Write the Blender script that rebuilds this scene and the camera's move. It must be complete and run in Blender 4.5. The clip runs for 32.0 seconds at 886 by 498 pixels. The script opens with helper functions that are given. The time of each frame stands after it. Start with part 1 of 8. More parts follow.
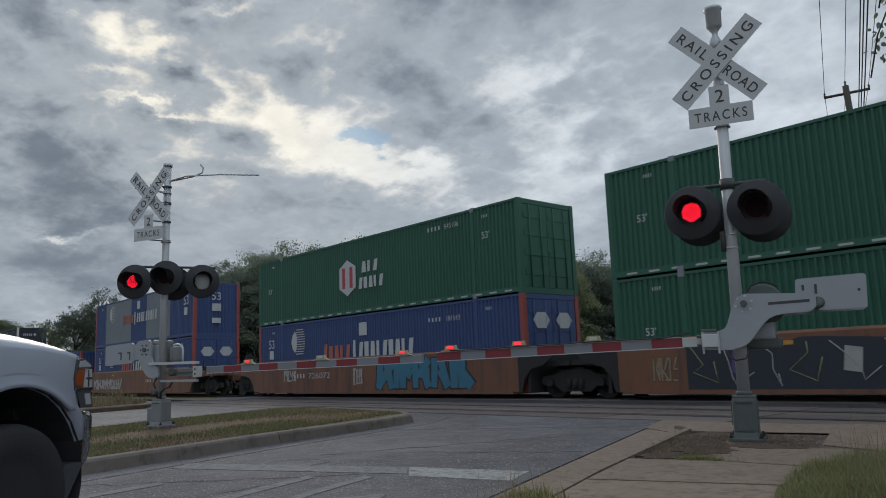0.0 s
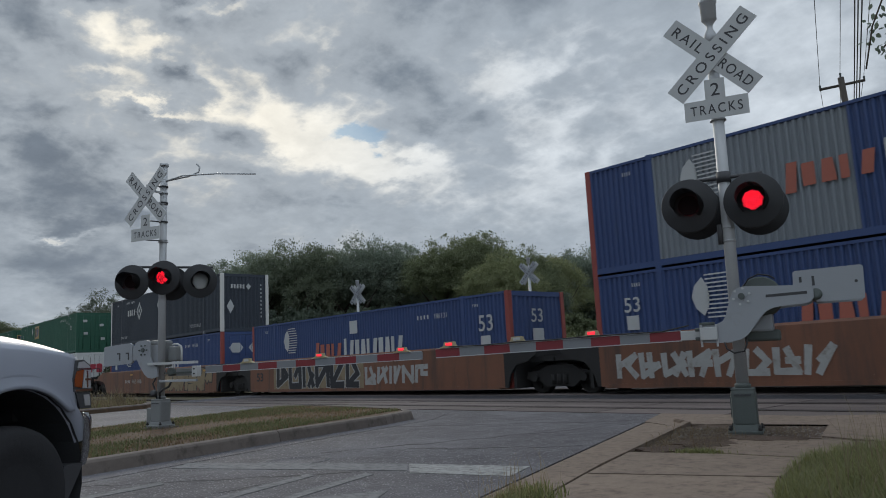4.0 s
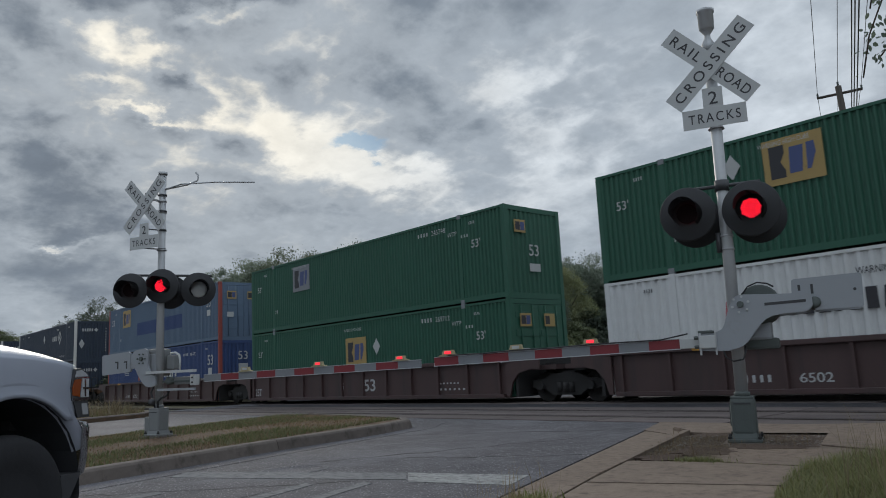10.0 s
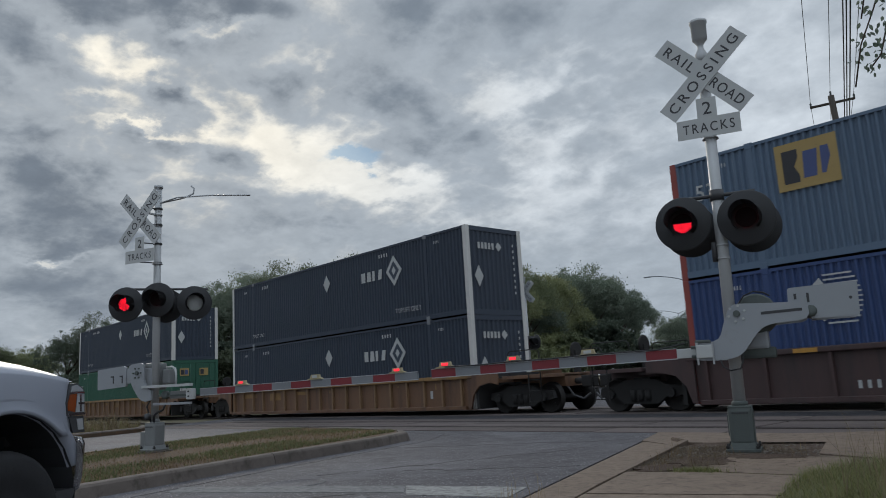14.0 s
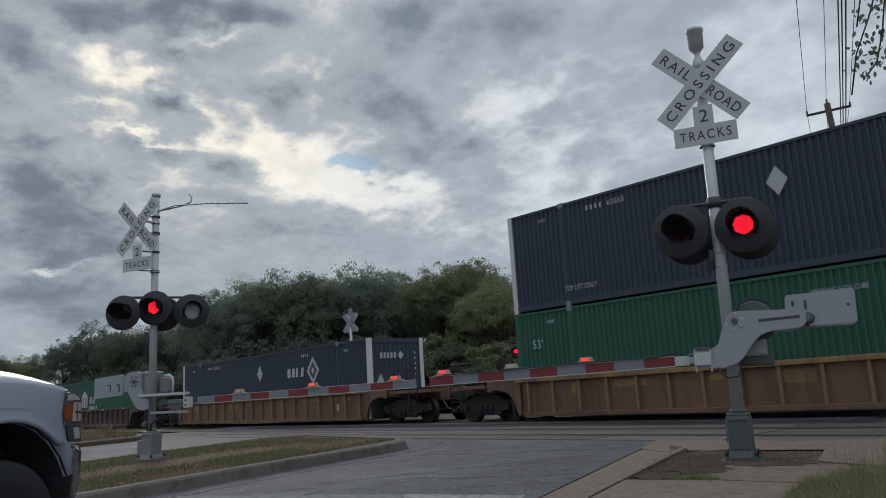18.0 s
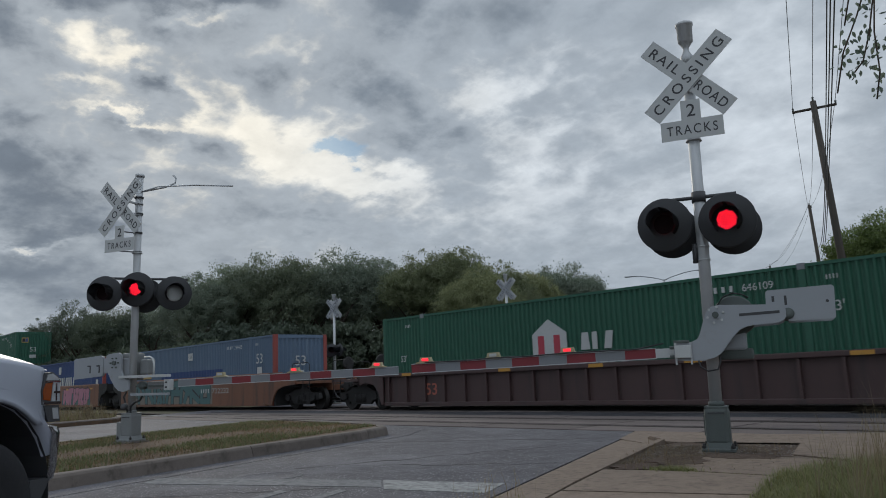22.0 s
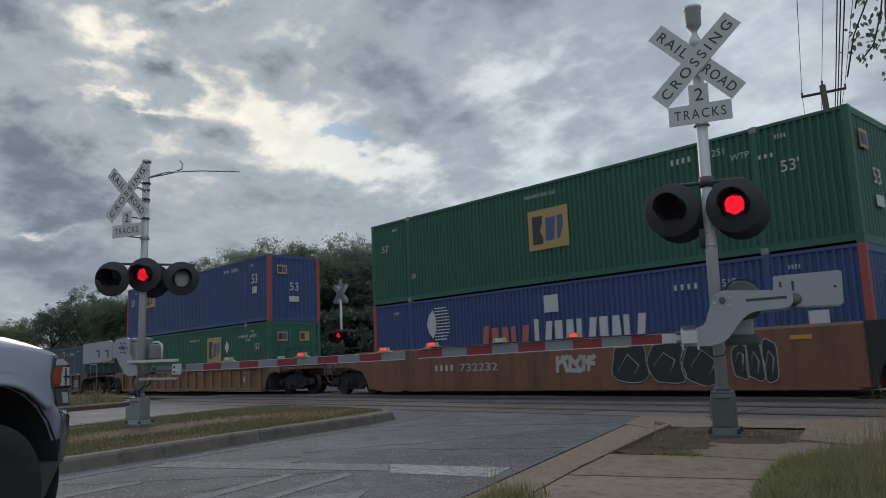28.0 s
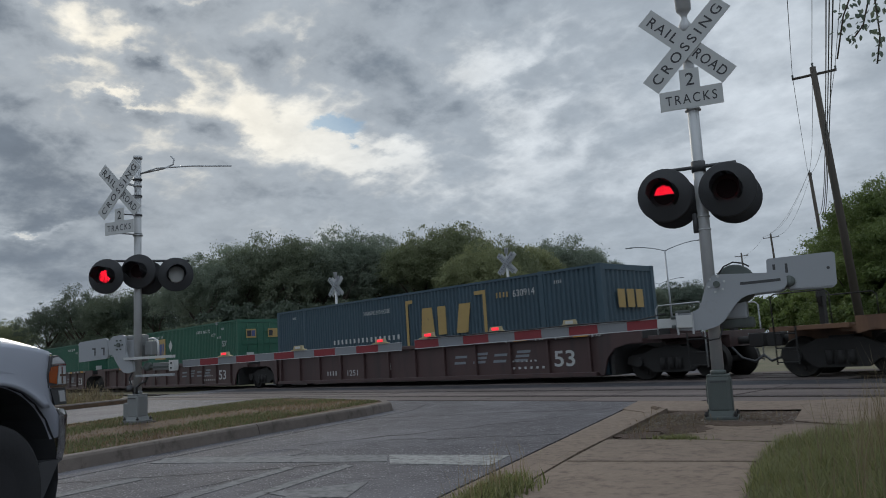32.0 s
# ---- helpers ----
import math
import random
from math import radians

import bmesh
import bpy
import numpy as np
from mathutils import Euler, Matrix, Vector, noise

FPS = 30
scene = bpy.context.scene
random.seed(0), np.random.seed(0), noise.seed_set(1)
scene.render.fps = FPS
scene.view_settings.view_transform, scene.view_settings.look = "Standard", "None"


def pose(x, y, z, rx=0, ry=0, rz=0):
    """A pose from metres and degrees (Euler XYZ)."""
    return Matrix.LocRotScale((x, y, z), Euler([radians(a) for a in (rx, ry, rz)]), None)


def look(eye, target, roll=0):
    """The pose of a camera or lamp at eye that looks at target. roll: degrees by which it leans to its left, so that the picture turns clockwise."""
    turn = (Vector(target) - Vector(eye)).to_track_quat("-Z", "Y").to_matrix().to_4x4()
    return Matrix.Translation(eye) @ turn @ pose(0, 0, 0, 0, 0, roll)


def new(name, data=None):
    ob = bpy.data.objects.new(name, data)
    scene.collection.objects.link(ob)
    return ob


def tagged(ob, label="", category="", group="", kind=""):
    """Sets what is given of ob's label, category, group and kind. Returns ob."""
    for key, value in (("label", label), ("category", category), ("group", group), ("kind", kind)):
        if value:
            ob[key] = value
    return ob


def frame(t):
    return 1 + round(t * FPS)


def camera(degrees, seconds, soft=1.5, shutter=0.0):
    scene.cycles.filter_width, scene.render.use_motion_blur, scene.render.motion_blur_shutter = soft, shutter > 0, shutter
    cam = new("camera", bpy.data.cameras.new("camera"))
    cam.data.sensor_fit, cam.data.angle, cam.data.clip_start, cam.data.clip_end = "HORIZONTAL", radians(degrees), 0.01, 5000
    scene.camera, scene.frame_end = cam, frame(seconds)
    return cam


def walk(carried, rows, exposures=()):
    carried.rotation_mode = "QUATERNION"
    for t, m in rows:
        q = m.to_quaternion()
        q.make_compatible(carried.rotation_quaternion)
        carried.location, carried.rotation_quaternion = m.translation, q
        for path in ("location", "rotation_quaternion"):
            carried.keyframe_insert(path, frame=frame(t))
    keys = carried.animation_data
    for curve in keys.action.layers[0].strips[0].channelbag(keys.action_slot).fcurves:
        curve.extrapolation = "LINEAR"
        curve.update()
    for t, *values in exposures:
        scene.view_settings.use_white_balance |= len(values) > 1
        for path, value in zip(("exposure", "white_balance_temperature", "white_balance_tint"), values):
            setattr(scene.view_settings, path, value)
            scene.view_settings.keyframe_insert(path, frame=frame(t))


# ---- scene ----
# Coordinates: x along the tracks in the train's direction, y across the tracks, z up; z = 0 at the rail heads.
cam = camera(61.1, 32.0, soft=0.95, shutter=0.1)
EYE = (0.0, 0.0, 1.0)


def view(yaw, pitch, lean):
    """Pose of a camera at EYE: yaw to the right of +y, pitch up, lean of its right side upwards."""
    y, p, r = radians(yaw), radians(pitch), radians(lean)
    fwd = Vector((math.sin(y) * math.cos(p), math.cos(y) * math.cos(p), math.sin(p)))
    right = Vector((math.cos(y), -math.sin(y), 0))
    up = right.cross(fwd)
    rr, uu = right * math.cos(r) + up * math.sin(r), up * math.cos(r) - right * math.sin(r)
    m = Matrix((rr, uu, -fwd)).transposed().to_4x4()
    m.translation = EYE
    return m


AIM = [
    (0, -48.28, 8.93, -2.15),
    (0.5, -48.38, 8.85, -2.01),
    (1, -48.39, 8.77, -2.12),
    (1.5, -48.32, 8.83, -2.23),
    (2, -48.24, 8.78, -2.41),
    (2.5, -48.23, 8.70, -2.57),
    (3, -48.18, 8.68, -2.63),
    (3.5, -48.15, 8.56, -2.79),
    (5.5, -47.96, 8.99, -3.01),
    (6, -47.96, 8.90, -2.99),
    (6.5, -48.04, 8.80, -2.94),
    (7, -48.08, 8.87, -2.85),
    (7.5, -48.11, 8.99, -2.81),
    (8, -48.10, 9.07, -2.80),
    (8.5, -48.08, 9.24, -2.86),
    (9, -47.99, 9.30, -2.96),
    (9.5, -47.94, 9.21, -2.98),
    (10, -47.98, 9.28, -2.93),
    (10.5, -47.99, 9.44, -2.87),
    (11, -47.94, 9.58, -2.92),
    (11.5, -47.88, 9.64, -3.06),
    (12, -47.76, 9.59, -3.22),
    (12.5, -47.68, 9.60, -3.34),
    (13, -47.64, 9.78, -3.32),
    (13.5, -47.60, 9.97, -3.41),
    (14, -47.64, 10.14, -3.42),
    (14.5, -47.65, 10.24, -3.37),
    (16.5, -47.61, 10.53, -3.32),
    (17, -47.58, 10.67, -3.32),
    (17.5, -47.50, 10.74, -3.43),
    (18, -47.43, 10.72, -3.53),
    (18.5, -47.43, 10.71, -3.55),
    (19, -47.43, 10.84, -3.53),
    (19.5, -47.41, 10.96, -3.63),
    (20, -47.34, 11.00, -3.75),
    (20.5, -47.23, 10.99, -3.84),
    (21, -47.16, 10.86, -3.82),
    (21.5, -46.82, 10.48, -3.03),
    (22, -46.32, 9.74, -2.40),
    (22.5, -46.27, 9.17, -2.41),
    (23, -46.36, 8.95, -3.02),
    (23.5, -46.24, 9.07, -3.60),
    (24, -45.94, 9.30, -3.76),
    (24.5, -45.74, 9.47, -3.82),
    (25, -45.78, 9.67, -3.75),
    (25.5, -45.81, 9.60, -3.48),
    (27.5, -46.66, 9.15, -2.26),
    (28, -46.86, 8.65, -2.33),
    (28.5, -46.81, 8.57, -2.72),
    (29, -46.64, 8.54, -3.26),
    (29.5, -46.38, 8.53, -3.60),
    (30, -46.33, 8.44, -3.63),
    (30.5, -46.64, 8.24, -3.27),
    (31, -46.75, 8.55, -2.92),
    (31.5, -46.64, 8.50, -3.14),
    (32, -46.46, 7.87, -3.64),
]
walk(cam, [(t, view(a, b, c)) for t, a, b, c in AIM])

# ---- world, sun ----
SUN_AZ, SUN_EL = -69.0, 21.0
sun_dir = Vector((math.sin(radians(SUN_AZ)) * math.cos(radians(SUN_EL)), math.cos(radians(SUN_AZ)) * math.cos(radians(SUN_EL)), math.sin(radians(SUN_EL))))
scene.view_settings.exposure = 0.0


class Nodes:
    """Short-hand to wire shader nodes."""

    def __init__(self, tree):
        self.t = tree
        tree.nodes.clear()

    def n(self, kind, **sets):
        nd = self.t.nodes.new(kind)
        for k, v in sets.items():
            if k == "op":
                nd.operation = v
            elif k == "blend":
                nd.blend_type = v
            elif k == "dtype":
                nd.data_type = v
        return nd

    def put(self, sock, v):
        if hasattr(v, "is_output"):
            self.t.links.new(v, sock)
        else:
            sock.default_value = v

    def math(self, op, a, b=0.0, c=0.0, clamp=False):
        nd = self.t.nodes.new("ShaderNodeMath")
        nd.operation, nd.use_clamp = op, clamp
        for s, v in zip(nd.inputs, (a, b, c)):
            self.put(s, v)
        return nd.outputs[0]

    def vmath(self, op, a, b=(0, 0, 0)):
        nd = self.t.nodes.new("ShaderNodeVectorMath")
        nd.operation = op
        self.put(nd.inputs[0], a)
        self.put(nd.inputs[1], b)
        return nd.outputs["Value"] if op in ("DOT_PRODUCT", "LENGTH", "DISTANCE") else nd.outputs[0]

    def noise(self, vec, scale, detail=5.0, rough=0.55, dist=0.0):
        nd = self.t.nodes.new("ShaderNodeTexNoise")
        self.put(nd.inputs["Vector"], vec)
        for k, v in (("Scale", scale), ("Detail", detail), ("Roughness", rough), ("Distortion", dist)):
            nd.inputs[k].default_value = v
        return nd.outputs["Fac"]

    def ramp(self, fac, stops):
        nd = self.t.nodes.new("ShaderNodeValToRGB")
        self.put(nd.inputs["Fac"], fac)
        el = nd.color_ramp.elements
        while len(el) < len(stops):
            el.new(0.5)
        for e, (p, c) in zip(el, stops):
            e.position = p
            e.color = (*c, 1) if len(c) == 3 else c
        return nd.outputs["Color"]

    def step(self, fac, lo, hi):
        nd = self.t.nodes.new("ShaderNodeMapRange")
        nd.interpolation_type = "SMOOTHSTEP"
        self.put(nd.inputs["Value"], fac)
        nd.inputs["From Min"].default_value, nd.inputs["From Max"].default_value = lo, hi
        return nd.outputs["Result"]

    def mix(self, fac, a, b, blend="MIX"):
        nd = self.t.nodes.new("ShaderNodeMix")
        nd.data_type, nd.blend_type = "RGBA", blend
        self.put(nd.inputs["Factor"], fac)
        self.put(nd.inputs["A"], a if hasattr(a, "is_output") else (*a, 1))
        self.put(nd.inputs["B"], b if hasattr(b, "is_output") else (*b, 1))
        return nd.outputs["Result"]


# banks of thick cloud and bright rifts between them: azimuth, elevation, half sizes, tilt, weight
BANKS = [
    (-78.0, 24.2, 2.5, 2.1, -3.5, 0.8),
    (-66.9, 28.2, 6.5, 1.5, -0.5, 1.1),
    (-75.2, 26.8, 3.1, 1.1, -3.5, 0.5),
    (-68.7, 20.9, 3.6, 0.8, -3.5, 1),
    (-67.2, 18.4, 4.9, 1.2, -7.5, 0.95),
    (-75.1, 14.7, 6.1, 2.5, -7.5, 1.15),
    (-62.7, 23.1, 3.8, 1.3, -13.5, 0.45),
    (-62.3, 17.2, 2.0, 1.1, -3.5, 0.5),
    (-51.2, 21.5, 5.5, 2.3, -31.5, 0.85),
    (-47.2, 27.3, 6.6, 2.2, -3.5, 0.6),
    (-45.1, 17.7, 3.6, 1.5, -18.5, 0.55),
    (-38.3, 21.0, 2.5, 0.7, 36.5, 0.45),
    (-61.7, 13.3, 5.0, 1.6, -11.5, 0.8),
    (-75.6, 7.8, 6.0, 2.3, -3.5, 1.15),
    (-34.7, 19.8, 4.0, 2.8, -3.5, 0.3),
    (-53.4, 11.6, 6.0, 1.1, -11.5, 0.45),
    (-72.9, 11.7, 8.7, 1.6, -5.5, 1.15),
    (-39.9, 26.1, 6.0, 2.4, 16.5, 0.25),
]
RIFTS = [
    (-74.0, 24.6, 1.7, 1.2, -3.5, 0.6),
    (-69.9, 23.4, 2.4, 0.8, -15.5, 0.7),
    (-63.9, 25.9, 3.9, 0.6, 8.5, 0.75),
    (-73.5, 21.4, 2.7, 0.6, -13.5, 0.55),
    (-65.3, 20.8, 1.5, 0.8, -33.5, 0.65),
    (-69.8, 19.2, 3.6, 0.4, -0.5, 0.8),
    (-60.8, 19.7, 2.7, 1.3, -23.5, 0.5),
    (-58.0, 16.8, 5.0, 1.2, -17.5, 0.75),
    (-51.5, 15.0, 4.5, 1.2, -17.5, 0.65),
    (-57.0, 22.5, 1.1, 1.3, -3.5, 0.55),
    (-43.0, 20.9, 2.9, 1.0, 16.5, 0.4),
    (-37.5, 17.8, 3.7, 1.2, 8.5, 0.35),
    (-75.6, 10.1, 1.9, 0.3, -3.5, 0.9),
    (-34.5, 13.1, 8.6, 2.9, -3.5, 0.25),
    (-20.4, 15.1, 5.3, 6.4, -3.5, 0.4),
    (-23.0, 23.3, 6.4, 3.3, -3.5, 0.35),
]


def build_sky():
    """A broken layer of cloud in front of a low sun, over the clear-sky model."""
    world = bpy.data.worlds.new("sky")
    scene.world = world
    world.use_nodes = True
    k = Nodes(world.node_tree)
    out, bg = k.n("ShaderNodeOutputWorld"), k.n("ShaderNodeBackground")
    sky = k.n("ShaderNodeTexSky")
    sky.sky_type, sky.sun_disc = "NISHITA", False
    sky.sun_elevation, sky.sun_rotation = radians(SUN_EL), radians(SUN_AZ)
    way = k.n("ShaderNodeTexCoord").outputs["Generated"]
    sep = k.n("ShaderNodeSeparateXYZ")
    k.put(sep.inputs[0], way)
    x, y, z = sep.outputs
    h = k.math("ADD", k.math("MAXIMUM", z, 0.0), 0.32)
    flat = k.n("ShaderNodeCombineXYZ")
    k.put(flat.inputs[0], k.math("DIVIDE", x, h))
    k.put(flat.inputs[1], k.math("DIVIDE", y, h))
    plane = flat.outputs[0]
    big = k.noise(k.vmath("ADD", plane, (3.1, 7.4, 0)), 1.6, 4.0, 0.5, 0.2)
    mid = k.noise(k.vmath("ADD", plane, (11.3, 2.2, 0.4)), 4.2, 8.0, 0.56, 0.2)
    puff = k.math("ABSOLUTE", k.math("MULTIPLY_ADD", k.noise(k.vmath("ADD", plane, (5.0, 1.0, 2.0)), 5.6, 7.0, 0.54, 0.1), 2.0, -1.0))
    thick = k.math("ADD", k.math("ADD", k.math("MULTIPLY_ADD", big, 1.0, -0.5), k.math("MULTIPLY_ADD", mid, 2.0, -1.0)), k.math("MULTIPLY_ADD", puff, 1.5, -0.42))
    near = k.vmath("DOT_PRODUCT", way, tuple(sun_dir))
    # the cover is more broken near the sun and high up, smoother elsewhere
    broken = k.math("MULTIPLY", k.math("MULTIPLY_ADD", k.step(z, 0.1, 0.32), 0.6, 0.4), k.math("MULTIPLY_ADD", k.step(near, 0.7, 0.95), 0.5, 0.5))
    thick = k.math("MULTIPLY_ADD", thick, broken, 0.03)
    # the edges of the banks are frayed
    fray = k.n("ShaderNodeTexNoise")
    k.put(fray.inputs["Vector"], plane)
    for name, v in (("Scale", 5.0), ("Detail", 7.0), ("Roughness", 0.6)):
        fray.inputs[name].default_value = v
    torn = k.vmath("ADD", way, k.vmath("MULTIPLY", k.vmath("SUBTRACT", fray.outputs["Color"], (0.5, 0.5, 0.5)), (0.15, 0.15, 0.12)))

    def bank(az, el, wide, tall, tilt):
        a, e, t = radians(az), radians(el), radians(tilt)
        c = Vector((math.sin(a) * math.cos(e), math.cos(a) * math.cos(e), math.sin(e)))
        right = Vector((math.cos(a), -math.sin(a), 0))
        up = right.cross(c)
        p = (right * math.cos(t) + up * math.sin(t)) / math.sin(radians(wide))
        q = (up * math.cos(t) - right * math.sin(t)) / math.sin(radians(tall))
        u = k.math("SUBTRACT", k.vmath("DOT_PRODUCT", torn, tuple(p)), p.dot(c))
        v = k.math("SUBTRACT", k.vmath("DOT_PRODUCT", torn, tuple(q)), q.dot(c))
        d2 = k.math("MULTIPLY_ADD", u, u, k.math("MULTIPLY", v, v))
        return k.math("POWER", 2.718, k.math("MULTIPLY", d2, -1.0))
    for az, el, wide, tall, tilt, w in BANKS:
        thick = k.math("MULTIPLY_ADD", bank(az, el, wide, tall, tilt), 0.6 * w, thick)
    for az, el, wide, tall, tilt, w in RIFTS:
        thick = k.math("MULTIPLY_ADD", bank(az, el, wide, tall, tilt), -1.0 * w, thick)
    glow = k.math("POWER", k.math("MAXIMUM", near, 0.0), 17.0)
    thin = k.mix(glow, (0.63, 0.695, 0.765), (0.98, 0.93, 0.81))
    middle = k.mix(glow, (0.365, 0.42, 0.482), (0.40, 0.442, 0.485))
    dense = k.mix(glow, (0.215, 0.26, 0.315), (0.165, 0.197, 0.24))
    cloud = k.mix(k.step(thick, -0.75, 0.0), thin, middle)
    cloud = k.mix(k.step(thick, 0.0, 0.8), cloud, dense)
    wisp = k.noise(k.vmath("ADD", plane, (1.7, 9.0, 5.0)), 9.0, 7.0, 0.62, 0.3)
    cloud = k.mix(1.0, cloud, k.ramp(wisp, [(0.3, (0.91, 0.912, 0.915)), (0.7, (1.09, 1.088, 1.085))]), "MULTIPLY")
    dapple = k.noise(k.vmath("ADD", plane, (2.7, 3.3, 8.0)), 17.0, 5.0, 0.6, 0.2)
    cloud = k.mix(1.0, cloud, k.ramp(dapple, [(0.35, (0.96, 0.962, 0.965)), (0.65, (1.04, 1.038, 1.035))]), "MULTIPLY")
    blue = k.mix(1.0, sky.outputs[0], (0.024, 0.036, 0.05), "MULTIPLY")
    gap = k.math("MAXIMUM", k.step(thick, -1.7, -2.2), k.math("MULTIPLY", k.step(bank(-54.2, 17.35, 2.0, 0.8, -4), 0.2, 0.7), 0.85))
    colour = k.mix(gap, cloud, blue)
    # the unseen zenith is brightened as under any overcast, to lift the ambient light
    lift = k.math("ADD", 1.0, k.math("MULTIPLY", k.step(z, 0.5, 0.9), 1.4))
    # the unseen sky opposite the sun is raised as fill for faces turned there
    lift = k.math("MULTIPLY", lift, k.math("ADD", 1.0, k.math("MULTIPLY", k.step(near, 0.25, -0.6), 0.6)))
    k.put(bg.inputs["Color"], colour)
    k.put(bg.inputs["Strength"], lift)
    k.put(out.inputs[0], bg.outputs[0])


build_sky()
sun = new("sun", bpy.data.lights.new("sun", "SUN"))
sun.data.energy, sun.data.angle, sun.data.color = 0.9, radians(14), (1.0, 0.93, 0.82)
sun.matrix_basis = look((0, 0, 0), -sun_dir)
sun.location = (0, 0, 60)

# ---- materials ----


def material(name, colour, rough=0.6, metal=0.0, vary=0.25, grain=8.0, dirt=None, dirt_amount=0.0, bump=0.05, bump_scale=40.0, streak=False, coat=0.0, per_object=0.0):
    """A painted or mineral surface: two scales of variation, soiling and a fine relief."""
    m = bpy.data.materials.new(name)
    m.use_nodes = True
    k = Nodes(m.node_tree)
    out, bsdf = k.n("ShaderNodeOutputMaterial"), k.n("ShaderNodeBsdfPrincipled")
    k.put(out.inputs[0], bsdf.outputs[0])
    place = k.n("ShaderNodeTexCoord").outputs["Object"]
    if streak:
        sc = k.n("ShaderNodeMapping")
        k.put(sc.inputs["Vector"], place)
        sc.inputs["Scale"].default_value = (1.0, 1.0, 0.12)
        coords = sc.outputs[0]
    else:
        coords = place
    a = k.noise(place, grain, 6.0, 0.6)
    b = k.noise(coords, grain * 0.16, 4.0, 0.6)
    dark = tuple(c * (1 - vary) for c in colour)
    light = tuple(min(1.0, c * (1 + vary * 0.7)) for c in colour)
    base = k.mix(k.math("ADD", k.math("MULTIPLY", a, 0.45), k.math("MULTIPLY", b, 0.55)), dark, light)
    if per_object:
        info = k.n("ShaderNodeObjectInfo").outputs["Random"]
        base = k.mix(1.0, base, k.ramp(info, [(0, (1 - per_object,) * 3), (1, (1 + per_object * 0.5,) * 3)]), "MULTIPLY")
    if dirt:
        spots = k.step(k.noise(coords, grain * 0.45, 7.0, 0.68), 0.62 - 0.3 * dirt_amount, 0.75)
        base = k.mix(k.math("MULTIPLY", spots, min(1.0, 0.35 + dirt_amount)), base, dirt)
    k.put(bsdf.inputs["Base Color"], base)
    k.put(bsdf.inputs["Roughness"], k.math("ADD", rough - 0.08, k.math("MULTIPLY", a, 0.16)))
    bsdf.inputs["Metallic"].default_value = metal
    if rough >= 0.85:
        bsdf.inputs["Specular IOR Level"].default_value = 0.25
    bsdf.inputs["Coat Weight"].default_value = coat
    if bump:
        bp = k.n("ShaderNodeBump")
        bp.inputs["Strength"].default_value = bump
        bp.inputs["Distance"].default_value = 0.02
        k.put(bp.inputs["Height"], k.noise(place, bump_scale, 6.0, 0.65))
        k.put(bsdf.inputs["Normal"], bp.outputs[0])
    return m


def glowing(name, colour, strength):
    m = bpy.data.materials.new(name)
    m.use_nodes = True
    k = Nodes(m.node_tree)
    out, bsdf = k.n("ShaderNodeOutputMaterial"), k.n("ShaderNodeBsdfPrincipled")
    k.put(out.inputs[0], bsdf.outputs[0])
    bsdf.inputs["Base Color"].default_value = (*colour, 1)
    bsdf.inputs["Emission Color"].default_value = (*colour, 1)
    bsdf.inputs["Emission Strength"].default_value = strength
    return m


def leafy(name, colour, other):
    """Leaves: varied from clump to clump, slightly see-through."""
    m = bpy.data.materials.new(name)
    m.use_nodes = True
    k = Nodes(m.node_tree)
    out, bsdf = k.n("ShaderNodeOutputMaterial"), k.n("ShaderNodeBsdfPrincipled")
    tr, ad = k.n("ShaderNodeBsdfTranslucent"), k.n("ShaderNodeMixShader")
    isl = k.n("ShaderNodeNewGeometry").outputs["Random Per Island"]
    own = k.n("ShaderNodeObjectInfo").outputs["Random"]
    big = k.noise(k.n("ShaderNodeTexCoord").outputs["Object"], 0.5, 3.0)
    base = k.mix(k.math("ADD", k.math("MULTIPLY", isl, 0.6), k.math("MULTIPLY", big, 0.4)), colour, other)
    base = k.mix(1.0, base, k.ramp(own, [(0, (0.62, 0.66, 0.68)), (1, (1.2, 1.16, 1.06))]), "MULTIPLY")
    k.put(bsdf.inputs["Base Color"], base)
    k.put(tr.inputs["Color"], base)
    bsdf.inputs["Roughness"].default_value = 0.6
    ad.inputs[0].default_value = 0.5
    k.put(ad.inputs[1], bsdf.outputs[0])
    k.put(ad.inputs[2], tr.outputs[0])
    k.put(out.inputs[0], ad.outputs[0])
    return m


